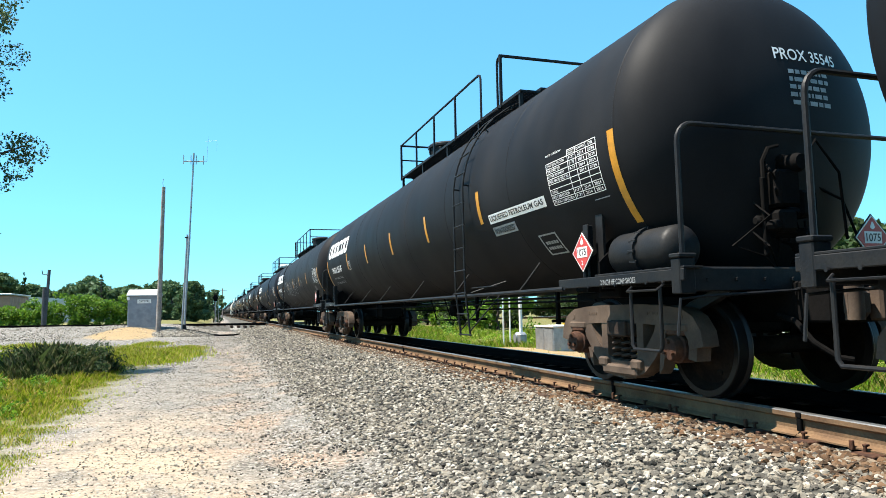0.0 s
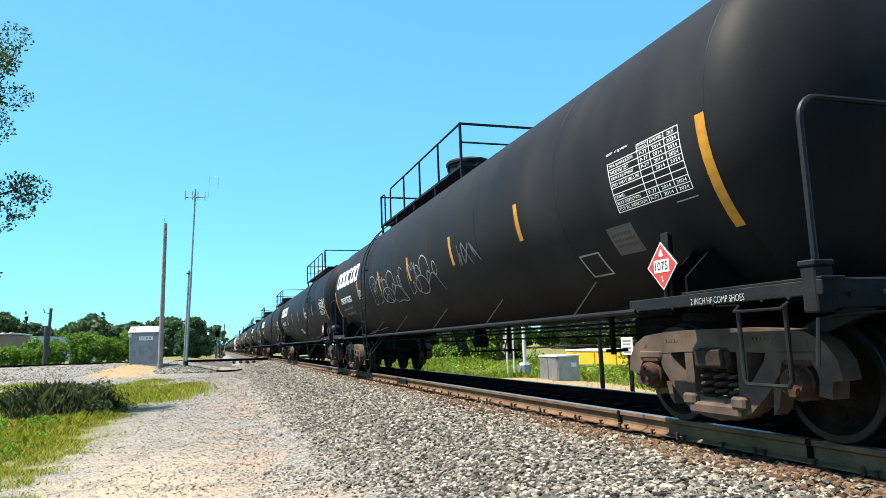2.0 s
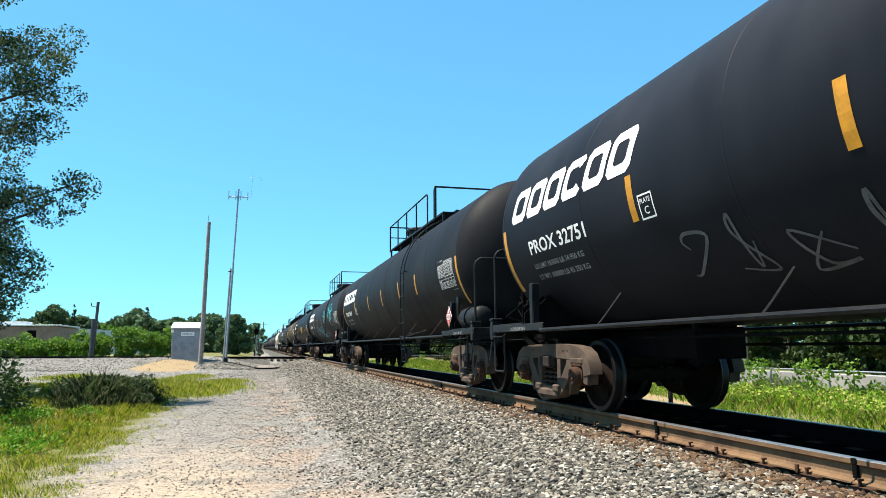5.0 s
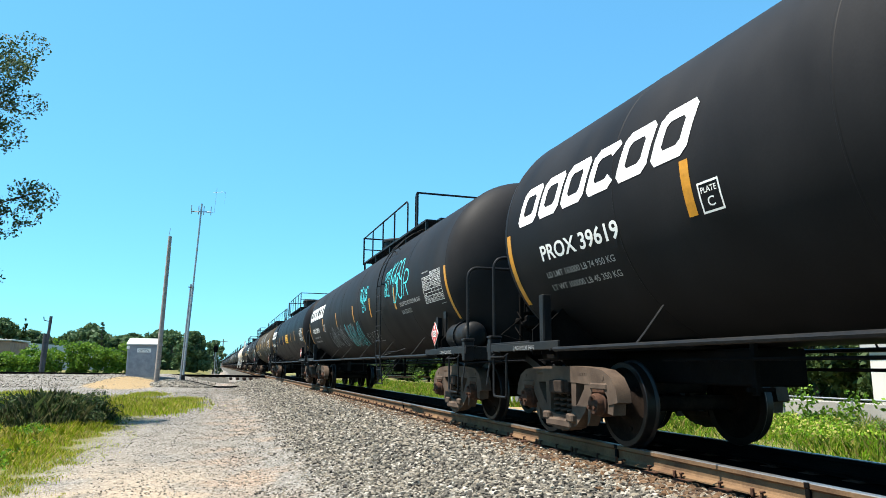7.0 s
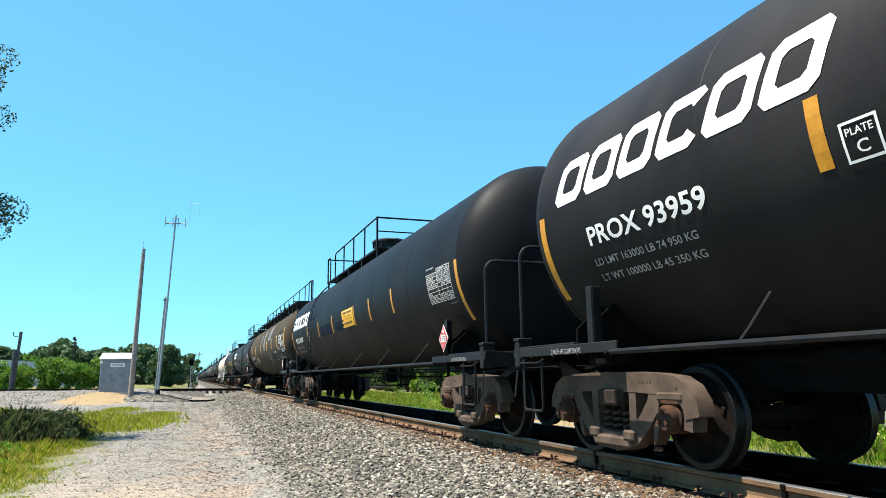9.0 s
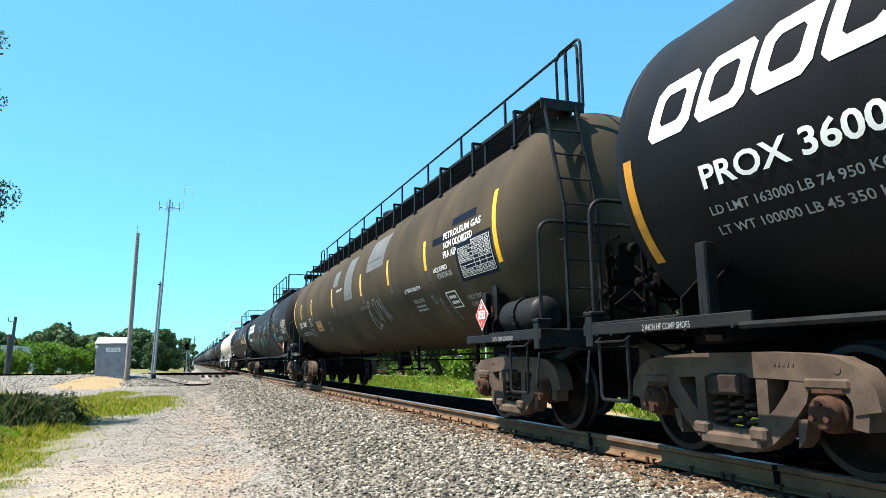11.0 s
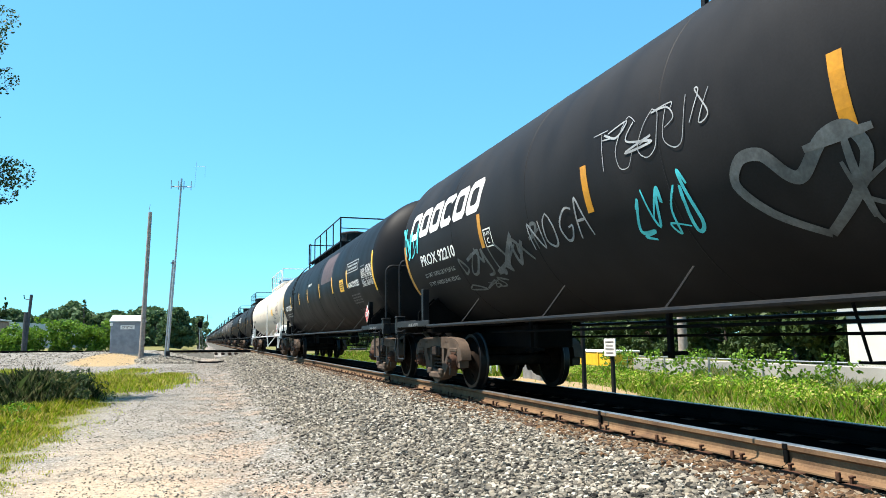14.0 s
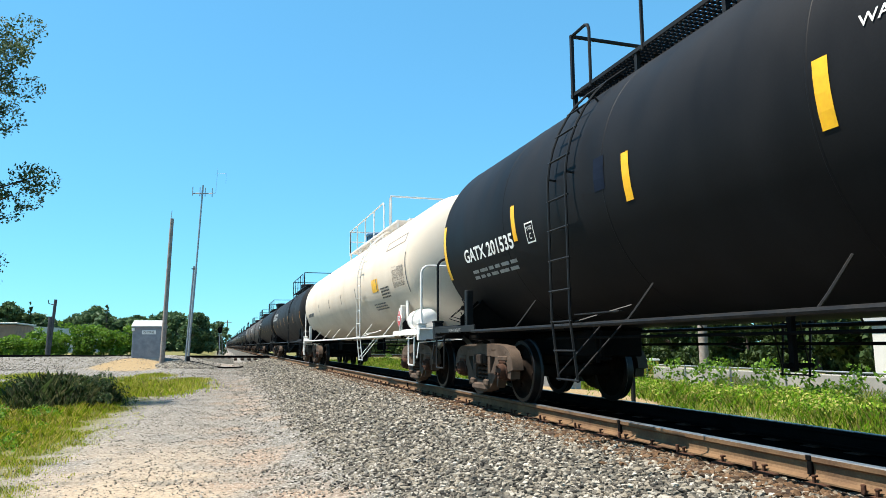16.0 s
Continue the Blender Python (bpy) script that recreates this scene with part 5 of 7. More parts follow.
def steps(lo, hi, fine, far):
    v = list(np.arange(lo, hi + 1e-6, fine))
    d = fine
    while v[-1] < far:
        d *= 1.22
        v.append(v[-1] + d)
    d = fine
    while v[0] > -far:
        d *= 1.22
        v.insert(0, v[0] - d)
    return v


def ground_material():
    m = bpy.data.materials.new("dirt_road_gravel_and_turf")
    m.use_nodes = True
    nt = m.node_tree
    bs = nt.nodes["Principled BSDF"]
    bs.inputs["Roughness"].default_value = 0.95
    bs.inputs["Specular IOR Level"].default_value = 0.2
    tc, sep = nt.nodes.new("ShaderNodeTexCoord"), nt.nodes.new("ShaderNodeSeparateXYZ")
    nt.links.new(tc.outputs["Object"], sep.inputs[0])

    def noisy(scale, detail=5, rough=0.55):
        n = nt.nodes.new("ShaderNodeTexNoise")
        n.inputs["Scale"].default_value, n.inputs["Detail"].default_value, n.inputs["Roughness"].default_value = scale, detail, rough
        nt.links.new(tc.outputs["Object"], n.inputs["Vector"])
        return n.outputs["Fac"]

    def math_(op, a, b=0.0, c=None):
        n = nt.nodes.new("ShaderNodeMath")
        n.operation = op
        for k, v in enumerate((a, b)):
            if isinstance(v, (int, float)):
                n.inputs[k].default_value = v
            else:
                nt.links.new(v, n.inputs[k])
        return n.outputs[0]

    def smooth(v, a, b):
        n = nt.nodes.new("ShaderNodeMapRange")
        n.interpolation_type = "SMOOTHSTEP"
        n.inputs["From Min"].default_value, n.inputs["From Max"].default_value = a, b
        nt.links.new(v, n.inputs["Value"])
        return n.outputs[0]

    def ramp(v, stops):
        n = nt.nodes.new("ShaderNodeValToRGB")
        e = n.color_ramp.elements
        while len(e) < len(stops):
            e.new(0.5)
        for k, (p, c) in enumerate(stops):
            e[k].position, e[k].color = p, (*c, 1)
        nt.links.new(v, n.inputs["Fac"])
        return n.outputs["Color"]

    def mix(f, a, b):
        n = nt.nodes.new("ShaderNodeMixRGB")
        nt.links.new(f, n.inputs["Fac"])
        nt.links.new(a, n.inputs["Color1"])
        nt.links.new(b, n.inputs["Color2"])
        return n.outputs["Color"]

    big, mid, small, speck = noisy(0.45), noisy(1.9, 6), noisy(14, 5, 0.7), noisy(60, 3)
    x = math_("ADD", sep.outputs["X"], math_("MULTIPLY", math_("SUBTRACT", mid, 0.5), 1.6))
    dirt = ramp(small, [(0.25, (0.21, 0.15, 0.095)), (0.5, (0.34, 0.265, 0.185)), (0.8, (0.44, 0.365, 0.27))])
    vor = nt.nodes.new("ShaderNodeTexVoronoi")
    vor.inputs["Scale"].default_value = 34
    nt.links.new(tc.outputs["Object"], vor.inputs["Vector"])
    cell = nt.nodes.new("ShaderNodeSeparateXYZ")
    nt.links.new(vor.outputs["Color"], cell.inputs[0])
    grit = math_("ADD", math_("MULTIPLY", cell.outputs["X"], 0.55), math_("MULTIPLY", small, 0.5))
    gravel = ramp(grit, [(0.2, (0.06, 0.056, 0.05)), (0.5, (0.17, 0.155, 0.135)), (0.72, (0.245, 0.225, 0.195)), (0.9, (0.42, 0.40, 0.36))])
    earth = ramp(grit, [(0.25, (0.179, 0.115, 0.0744)), (0.55, (0.283, 0.201, 0.141)), (0.85, (0.372, 0.298, 0.223))])
    turf = ramp(small, [(0.3, (0.0744, 0.0781, 0.0223)), (0.6, (0.164, 0.149, 0.0521)), (0.8, (0.283, 0.231, 0.112))])
    sand = ramp(small, [(0.3, (0.20, 0.135, 0.065)), (0.7, (0.33, 0.24, 0.13))])
    # wheel ruts of pale dirt in a grey gravel road
    rut = math_("MULTIPLY", smooth(x, -2.6, -1.4), math_("SUBTRACT", 1.0, smooth(x, -0.5, 0.9)))
    rut = math_("MULTIPLY", rut, math_("SUBTRACT", 1.0, math_("MULTIPLY", smooth(sep.outputs["Y"], 6.5, 15), 0.9)))
    rut = math_("MULTIPLY", rut, smooth(big, 0.30, 0.50))
    col = mix(rut, gravel, dirt)
    # reddish earth that shows through between the road and the stones
    red = math_("MULTIPLY", smooth(x, -0.5, 0.2), math_("SUBTRACT", 1.0, smooth(x, 0.9, 1.7)))
    red = math_("MULTIPLY", red, math_("MULTIPLY", smooth(noisy(0.8, 6), 0.46, 0.62), 0.8))
    col = mix(red, col, earth)
    grimy = ramp(grit, [(0.25, (0.0595, 0.0536, 0.0446)), (0.6, (0.164, 0.145, 0.119)), (0.9, (0.312, 0.283, 0.246))])
    col = mix(math_("MULTIPLY", smooth(noisy(1.1, 7, 0.65), 0.50, 0.66), 0.75), col, grimy)
    edge = math_("ADD", x, math_("MULTIPLY", sep.outputs["Y"], -0.02))
    lawn = math_("SUBTRACT", 1.0, smooth(edge, -3.0, -2.0))
    lawn = math_("MULTIPLY", lawn, math_("SUBTRACT", 1.0, smooth(sep.outputs["Y"], 33, 37)))
    col = mix(lawn, col, turf)
    east = smooth(x, 7.4, 8.2)
    col = mix(east, col, turf)
    far = smooth(sep.outputs["Y"], 63, 66)
    far = math_("MULTIPLY", far, math_("SUBTRACT", 1.0, smooth(x, -1.2, -0.2)))
    col = mix(far, col, turf)
    dx, dy = math_("DIVIDE", math_("ADD", x, 5.4), 3.1), math_("DIVIDE", math_("SUBTRACT", sep.outputs["Y"], 52.0), 6.0)
    hut = math_("SUBTRACT", 1.0, smooth(math_("ADD", math_("MULTIPLY", dx, dx), math_("MULTIPLY", dy, dy)), 0.7, 1.1))
    col = mix(hut, col, sand)
    ex, ey = math_("DIVIDE", math_("SUBTRACT", x, 8.9), 1.7), math_("DIVIDE", math_("SUBTRACT", sep.outputs["Y"], 17.8), 5.2)
    pad = math_("SUBTRACT", 1.0, smooth(math_("ADD", math_("MULTIPLY", ex, ex), math_("MULTIPLY", ey, ey)), 0.7, 1.1))
    col = mix(pad, col, sand)
    over = nt.nodes.new("ShaderNodeMixRGB")
    over.blend_type, over.inputs["Fac"].default_value = "OVERLAY", 0.55
    nt.links.new(col, over.inputs["Color1"])
    nt.links.new(speck, over.inputs["Color2"])
    nt.links.new(over.outputs["Color"], bs.inputs["Base Color"])
    b = nt.nodes.new("ShaderNodeBump")
    b.inputs["Strength"].default_value, b.inputs["Distance"].default_value = 0.7, 0.03
    nt.links.new(math_("ADD", small, math_("MULTIPLY", speck, 0.5)), b.inputs["Height"])
    nt.links.new(b.outputs["Normal"], bs.inputs["Normal"])
    return m


xs, ys = steps(-12, 14, 0.4, 2500), steps(-2, 66, 0.5, 2500)
nx = len(xs)
me = bpy.data.meshes.new("ground")
me.from_pydata([(x, y, ground_z(x, y)) for y in ys for x in xs], [], [(j * nx + i, j * nx + i + 1, (j + 1) * nx + i + 1, (j + 1) * nx + i) for j in range(len(ys) - 1) for i in range(nx - 1)])
me.materials.append(ground_material())
me.shade_smooth()
ground = tagged(new("ground", me), "pale dirt and gravel road with weedy verges", "ground", kind="structure")

# ---- ballast and track ----
PROFILE = [(-3.9, -0.02), (-3.4, 0.09), (-2.9, 0.195), (-2.5, 0.27), (-1.75, 0.40), (-1.1, 0.425), (1.5, 0.42), (2.3, 0.30), (3.0, 0.05)]
BALLAST = mat("grey_crushed_stone", (0.093, 0.0837, 0.0651), 0.95, vary=0.6, scale=11, grain=26, bump=1.0, color2=(0.0248, 0.02232, 0.01736))


def shoulder(x):
    u = x - TRACK
    for (a, za), (b, zb) in zip(PROFILE, PROFILE[1:]):
        if a <= u <= b:
            return za + (zb - za) * (u - a) / (b - a)
    return 0.0


g = G()
for a, b in zip(PROFILE, PROFILE[1:]):
    if a[0] == -1.1:
        continue
    g.add([(TRACK + a[0], -60, a[1]), (TRACK + b[0], -60, b[1]), (TRACK + b[0], 900, b[1]), (TRACK + a[0], 900, a[1])], [(0, 1, 2, 3)])
tagged(new("ballast", g.mesh("ballast", BALLAST)), "sloping bed of grey crushed stone under the track", "ballast", kind="structure")
# Bed under the train: its shadow is put into a near-black stone colour.
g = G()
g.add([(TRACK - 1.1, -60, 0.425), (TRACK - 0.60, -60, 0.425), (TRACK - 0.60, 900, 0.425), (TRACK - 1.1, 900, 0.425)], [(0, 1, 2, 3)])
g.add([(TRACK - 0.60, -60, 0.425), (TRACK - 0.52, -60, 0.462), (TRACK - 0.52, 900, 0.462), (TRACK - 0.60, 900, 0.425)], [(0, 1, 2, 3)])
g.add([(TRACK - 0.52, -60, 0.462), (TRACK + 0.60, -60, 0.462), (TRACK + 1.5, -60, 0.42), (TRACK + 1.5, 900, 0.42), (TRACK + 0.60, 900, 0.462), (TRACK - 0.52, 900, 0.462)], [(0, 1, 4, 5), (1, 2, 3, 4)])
tagged(new("shadowed_bed", g.mesh("shadowed_bed", mat("shadow_black_crushed_stone", (0.006, 0.0055, 0.005), 0.95, vary=0.5, scale=10, grain=26, bump=1.0, color2=(0.003, 0.003, 0.003), spec=0.0))), "crushed stone between the rails, coloured as dark as the train's shadow", "ballast", kind="structure")

ICO = [(0, -0.526, 0.851), (0, 0.526, 0.851), (0, -0.526, -0.851), (0, 0.526, -0.851), (-0.526, 0.851, 0), (0.526, 0.851, 0),
       (-0.526, -0.851, 0), (0.526, -0.851, 0), (0.851, 0, -0.526), (0.851, 0, 0.526), (-0.851, 0, -0.526), (-0.851, 0, 0.526)]
ICF = [(0, 9, 1), (0, 1, 11), (0, 11, 6), (0, 6, 7), (0, 7, 9), (9, 5, 1), (1, 5, 4), (1, 4, 11), (11, 4, 10), (11, 10, 6), (6, 10, 2), (6, 2, 7), (7, 2, 8), (7, 8, 9), (9, 8, 5), (3, 5, 8), (3, 4, 5), (3, 10, 4), (3, 2, 10), (3, 8, 2)]


def stones(name, places, sizes, material, label, flat=0.65):
    """Angular broken stones, joined into one mesh."""
    n = len(places)
    base = np.array(ICO)
    v = np.repeat(base[None], n, 0) * rng.uniform(0.55, 1.25, (n, 12, 1))
    v *= (np.array(sizes)[:, None] * np.stack([rng.uniform(0.7, 1.3, n), rng.uniform(0.6, 1.1, n), rng.uniform(0.45, 0.9, n)], 1))[:, None, :]
    ang, tilt = rng.uniform(0, 6.283, n), rng.uniform(-0.6, 0.6, n)
    c, s = np.cos(tilt)[:, None], np.sin(tilt)[:, None]
    y, z = v[..., 1] * c - v[..., 2] * s, v[..., 1] * s + v[..., 2] * c
    v[..., 1], v[..., 2] = y, z
    c, s = np.cos(ang)[:, None], np.sin(ang)[:, None]
    x, y = v[..., 0] * c - v[..., 1] * s, v[..., 0] * s + v[..., 1] * c
    v[..., 0], v[..., 1] = x, y
    v += np.array(places)[:, None, :]
    f = (np.array(ICF)[None] + 12 * np.arange(n)[:, None, None]).reshape(-1, 3)
    me = bpy.data.meshes.new(name)
    me.vertices.add(n * 12)
    me.vertices.foreach_set("co", v.reshape(-1))
    me.loops.add(len(f) * 3)
    me.loops.foreach_set("vertex_index", f.reshape(-1).astype(np.int32))
    me.polygons.add(len(f))
    me.polygons.foreach_set("loop_start", np.arange(0, len(f) * 3, 3, dtype=np.int32))
    me.update(calc_edges=True)
    me.shade_flat()
    me.materials.append(material)
    return tagged(new(name, me), label, "gravel", kind="stuff")


STONE = island_mat("crushed_stone_pieces", [(0.0152, 0.0144, 0.0121), (0.0571, 0.0504, 0.0418), (0.108, 0.096, 0.0781), (0.159, 0.139, 0.11), (0.21, 0.178, 0.132), (0.241, 0.216, 0.176), (0.419, 0.378, 0.314)], 0.9, 0.5, 90)
STONE_RUST = island_mat("rust_stained_stone_pieces", [(0.031, 0.01984, 0.0124), (0.0806, 0.0465, 0.0248), (0.124, 0.0682, 0.0341), (0.1612, 0.124, 0.0868)], 0.95, 0.4, 80)
PEBBLE = island_mat("road_pebbles", [(0.062, 0.0589, 0.0527), (0.1488, 0.1302, 0.1054), (0.2232, 0.1984, 0.1612), (0.3224, 0.3038, 0.2728)], 0.95, 0.3, 80)
P_, S_ = [], []
for y0, y1, n_, lo, hi in ((-7, 2.2, 9000, 0.025, 0.042), (2.2, 9, 23000, 0.015, 0.037), (9, 17, 13000, 0.020, 0.042), (17, 32, 10000, 0.026, 0.048), (32, 60, 5000, 0.04, 0.07)):
    for _ in range(n_):
        u = rng.random()
        y = y0 + (y1 - y0) * rng.random()
        x = 1.25 + 3.0 * rng.random() ** 0.8 if u < 0.74 else 1.9 - 3.2 * rng.random() ** 1.5
        x += 0.25 * noise.noise((x, y * 0.6, 4))
        fine = sstep(-0.2, 2.2, x)
        s = (lo + (hi - lo) * rng.random() ** 1.6) * (0.35 + 0.65 * fine)
        z = max(shoulder(x), ground_z(x, y)) if x < TRACK - 0.8 else shoulder(x)
        P_.append((x, y, z + s * 0.2)), S_.append(s)
stones("ballast_stones", P_, S_, STONE, "loose angular grey stones on the ballast slope")
P_, S_ = [], []
for _ in range(7000):
    y = 2.2 + 40 * rng.random() ** 1.7
    x = TRACK - 0.88 - abs(0.27 * rng.standard_normal())
    s = 0.018 + 0.026 * rng.random()
    P_.append((x, y, shoulder(x) + s * 0.3)), S_.append(s)
stones("rusty_stones", P_, S_, STONE_RUST, "rust-stained stones beside the rail")
P_, S_ = [], []
for _ in range(22000):
    y = 4.0 + 46 * rng.random() ** 2.0
    x = -2.6 + 4.6 * rng.random() ** 0.6
    s = 0.004 + 0.012 * rng.random() ** 3 + 0.0004 * y
    P_.append((x, y, ground_z(x, y) + s * 0.15)), S_.append(s)
stones("road_pebbles", P_, S_, PEBBLE, "small pale pebbles scattered on the dirt road")


def rail_mesh(y0, y1, side=None):
    g = G()
    web = [(-0.075, -0.18), (-0.075, -0.168), (-0.02, -0.150), (-0.009, -0.13), (-0.009, -0.06), (-0.037, -0.042), (-0.037, -0.008)]
    head = [(-0.037, -0.008), (-0.030, 0.0), (0.030, 0.0), (0.037, -0.008)]
    mirror = [(-x, z) for x, z in web[::-1]]
    for sl, line in ((0, web), (1, head), (0, mirror)):
        g.slot = sl
        for a, b in zip(line, line[1:]):
            g.add([(a[0], y0, a[1]), (b[0], y0, b[1]), (b[0], y1, b[1]), (a[0], y1, a[1])], [(0, 1, 2, 3)])
    g.slot = 0
    o = web + head[1:-1] + mirror
    for y in (y0, y1):
        g.add([(p[0], y, p[1]) for p in o], [tuple(range(len(o)))])
    return g.mesh("rail", [side or RAILSIDE, RAILTOP])


TIE = mat("weathered_creosoted_wood", (0.0682, 0.04216, 0.02852), 0.9, vary=0.5, scale=6, grain=35, bump=0.7, color2=(0.031, 0.02232, 0.01736), spec=0.1)
track = thing("railway_track", "straight railway track with rusty rails on wooden sleepers", "railway track", pose(TRACK, 0, RAIL), kind="structure")
for x in (-0.755, 0.755):
    cut = [-60, 4.3, 6.95, 16.3, 28.2, 900]
    for a, b in zip(cut, cut[1:]):
        # Far rail's sides painted near-black, standing for the shade under the train.
        part("rail", rail_mesh(a + 0.004, b - 0.004, DARK if x > 0 else None), track, pose(x, 0, 0))


def make_tie():
    return G().box((0, 0, -0.30), (2.62, 0.23, 0.18), 0.012).mesh("sleeper", TIE)


def make_tie_plate():
    g = G().box((0, 0, -0.196), (0.36, 0.18, 0.03), 0.006)
    return g.mesh("tie_plate", RUSTY)


def make_spike():
    g = G().box((0, 0, -0.165), (0.018, 0.018, 0.06)).box((0.008, 0, -0.135), (0.04, 0.032, 0.016), 0.004)
    return g.mesh("spike", RUSTY)


def make_anchor():
    g = G().box((0, 0, -0.176), (0.19, 0.03, 0.028), 0.004).box((-0.085, 0, -0.150), (0.022, 0.034, 0.06), 0.004)
    return g.mesh("rail_anchor", RUSTY)


ry = random.Random(4)
for k in range(126):
    y = -7.53 + k * 0.508 + ry.uniform(-0.02, 0.02)
    part("sleeper", shared("tie", make_tie), track, pose(ry.uniform(-0.05, 0.05), y, ry.uniform(-0.008, 0.008), 0, 0, ry.uniform(-1, 1)))
    if k < 76:
        for x in (-0.755, 0.755):
            part("tie_plate", shared("tie_plate", make_tie_plate), track, pose(x, y, 0))
        for dx, rz in ((-0.098, 0), (0.098, 180)):
            part("spike", shared("spike", make_spike), track, pose(-0.755 + dx, y + ry.uniform(-0.05, 0.05), 0, 0, 0, rz))
        if k % 2 == 0:
            part("rail_anchor", shared("anchor", make_anchor), track, pose(-0.755, y + 0.16, 0))


def make_joint_bar():
    g = G().box((-0.028, 0, -0.095), (0.03, 0.045, 0.10), 0.006).box((-0.04, 0, -0.02), (0.012, 0.05, 0.04), 0.004)
    return g.mesh("joint_bar", DARK)


for y in (4.3, 16.3, 28.2, 6.95):
    part("joint_bar", shared("joint", make_joint_bar), track, pose(-0.755, y, 0))

# crossing line beyond the hut
cross = thing("crossing_track", "dark rusty track that crosses the main line", "railway track", kind="structure")
c_dir = Vector((-1, 0.0, 0.0125)).normalized()
for off in (0.0, 1.51):
    me = rail_mesh(0, 62)
    me.materials[0] = me.materials[1] = DARK
    ob = part("rail", me, cross)
    ob.matrix_basis = Matrix.Translation((4.0, 61.6 + off, 0.66)) @ c_dir.to_track_quat("Y", "Z").to_matrix().to_4x4()
    ob2 = part("rail", rail_mesh(0, 60), cross)
    ob2.matrix_basis = Matrix.Translation((6.3, 61.6 + off, 0.66)) @ Vector((1, 0, 0)).to_track_quat("Y", "Z").to_matrix().to_4x4()
g = G()
for x0, x1 in ((-60, 1.0),):
    z0, z1 = 0.66 + 0.0125 * 64 - 0.24, 0.66 + 0.0125 * 3 - 0.24
    g.add([(x0, 59.2, z0 - 0.5), (x1, 59.2, z1 - 0.5), (x1, 60.6, z1), (x0, 60.6, z0), (x1, 64.4, z1), (x0, 64.4, z0), (x1, 66.2, z1 - 0.6), (x0, 66.2, z0 - 0.6)],
          [(0, 1, 2, 3), (3, 2, 4, 5), (5, 4, 6, 7)])
for k in range(70):
    part("sleeper", shared("tie", make_tie), cross, pose(3.4 - 0.55 * k, 62.35, 0.66 + 0.0125 * (0.6 + 0.55 * k), 0, 0, 90))
tagged(new("crossing_ballast", g.mesh("crossing_ballast", BALLAST)), "grey stone bed of the crossing line", "ballast", kind="structure")

# ---- plants ----
BLADE = island_mat("verge_grass_blades", [(0.173, 0.277, 0.00818), (0.282, 0.364, 0.0164), (0.392, 0.385, 0.0491), (0.501, 0.399, 0.164)], 0.8, 0, 30, 0.35)
BLADE_DARK = island_mat("tall_dark_grass_blades", [(0.03, 0.058, 0.018), (0.07, 0.11, 0.035), (0.19, 0.18, 0.095)], 0.8, 0, 30, 0.35)
WEED = island_mat("weed_blades", [(0.0806, 0.193, 0.00806), (0.177, 0.339, 0.0145), (0.29, 0.371, 0.0403), (0.467, 0.379, 0.145)], 0.8, 0, 30, 0.35)
LEAF = island_mat("hedge_leaves", [(0.0489, 0.109, 0.0109), (0.109, 0.207, 0.0174), (0.185, 0.304, 0.0272)], 0.6, 0, 30, 0.35)
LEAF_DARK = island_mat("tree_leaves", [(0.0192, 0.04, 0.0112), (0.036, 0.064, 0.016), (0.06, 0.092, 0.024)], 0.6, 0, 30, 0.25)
# Haze of distance is put into this leaf colour: paler and bluer green.
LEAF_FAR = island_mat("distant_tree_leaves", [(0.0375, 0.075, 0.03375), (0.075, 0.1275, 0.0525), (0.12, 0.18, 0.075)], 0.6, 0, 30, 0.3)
LEAF_NEAR = island_mat("grey_green_tree_leaves", [(0.014, 0.032, 0.012), (0.05, 0.085, 0.032), (0.13, 0.165, 0.07)], 0.6, 0, 30, 0.35)
LUSH = island_mat("lush_green_leaves", [(0.05, 0.15, 0.006), (0.11, 0.25, 0.012), (0.19, 0.33, 0.03)], 0.6, 0, 30, 0.35)
BARK = mat("grey_brown_bark", (0.096, 0.072, 0.056), 0.95, vary=0.5, scale=8, grain=40, bump=0.8)


def soup(name, v, k, material):
    """One mesh of n loose faces, k corners each: v is n x k x 3."""
    n = len(v)
    me = bpy.data.meshes.new(name)
    me.vertices.add(n * k)
    me.vertices.foreach_set("co", np.ascontiguousarray(v, dtype=np.float32).reshape(-1))
    me.loops.add(n * k)
    me.loops.foreach_set("vertex_index", np.arange(n * k, dtype=np.int32))
    me.polygons.add(n)
    me.polygons.foreach_set("loop_start", np.arange(0, n * k, k, dtype=np.int32))
    me.update(calc_edges=True)
    me.materials.append(material)
    return me


def blades(name, pts, low, high, wide, material, label):
    """Bent blades of grass rooted at points."""
    p = np.array(pts)
    n = len(p)
    h = rng.uniform(low, high, n) if np.isscalar(low) else low * rng.uniform(0.6, 1.2, n)
    a, lean = rng.uniform(0, 6.283, n), rng.uniform(0.05, 0.6, n)
    d = np.stack([np.cos(a), np.sin(a), np.zeros(n)], 1)
    s = np.stack([-np.sin(a), np.cos(a), np.zeros(n)], 1) * (wide * rng.uniform(0.6, 1.3, n))[:, None]
    up = np.array([0, 0, 1.0])
    m_ = p + up * (h * 0.55)[:, None] + d * (h * lean * 0.25)[:, None]
    t_ = p + up * h[:, None] * (1 - 0.2 * lean)[:, None] + d * (h * lean)[:, None]
    v = np.stack([p - s, p + s, m_ + s * 0.7, t_, m_ - s * 0.7], 1)
    return tagged(new(name, soup(name, v, 5, material)), label, "grass", kind="stuff")


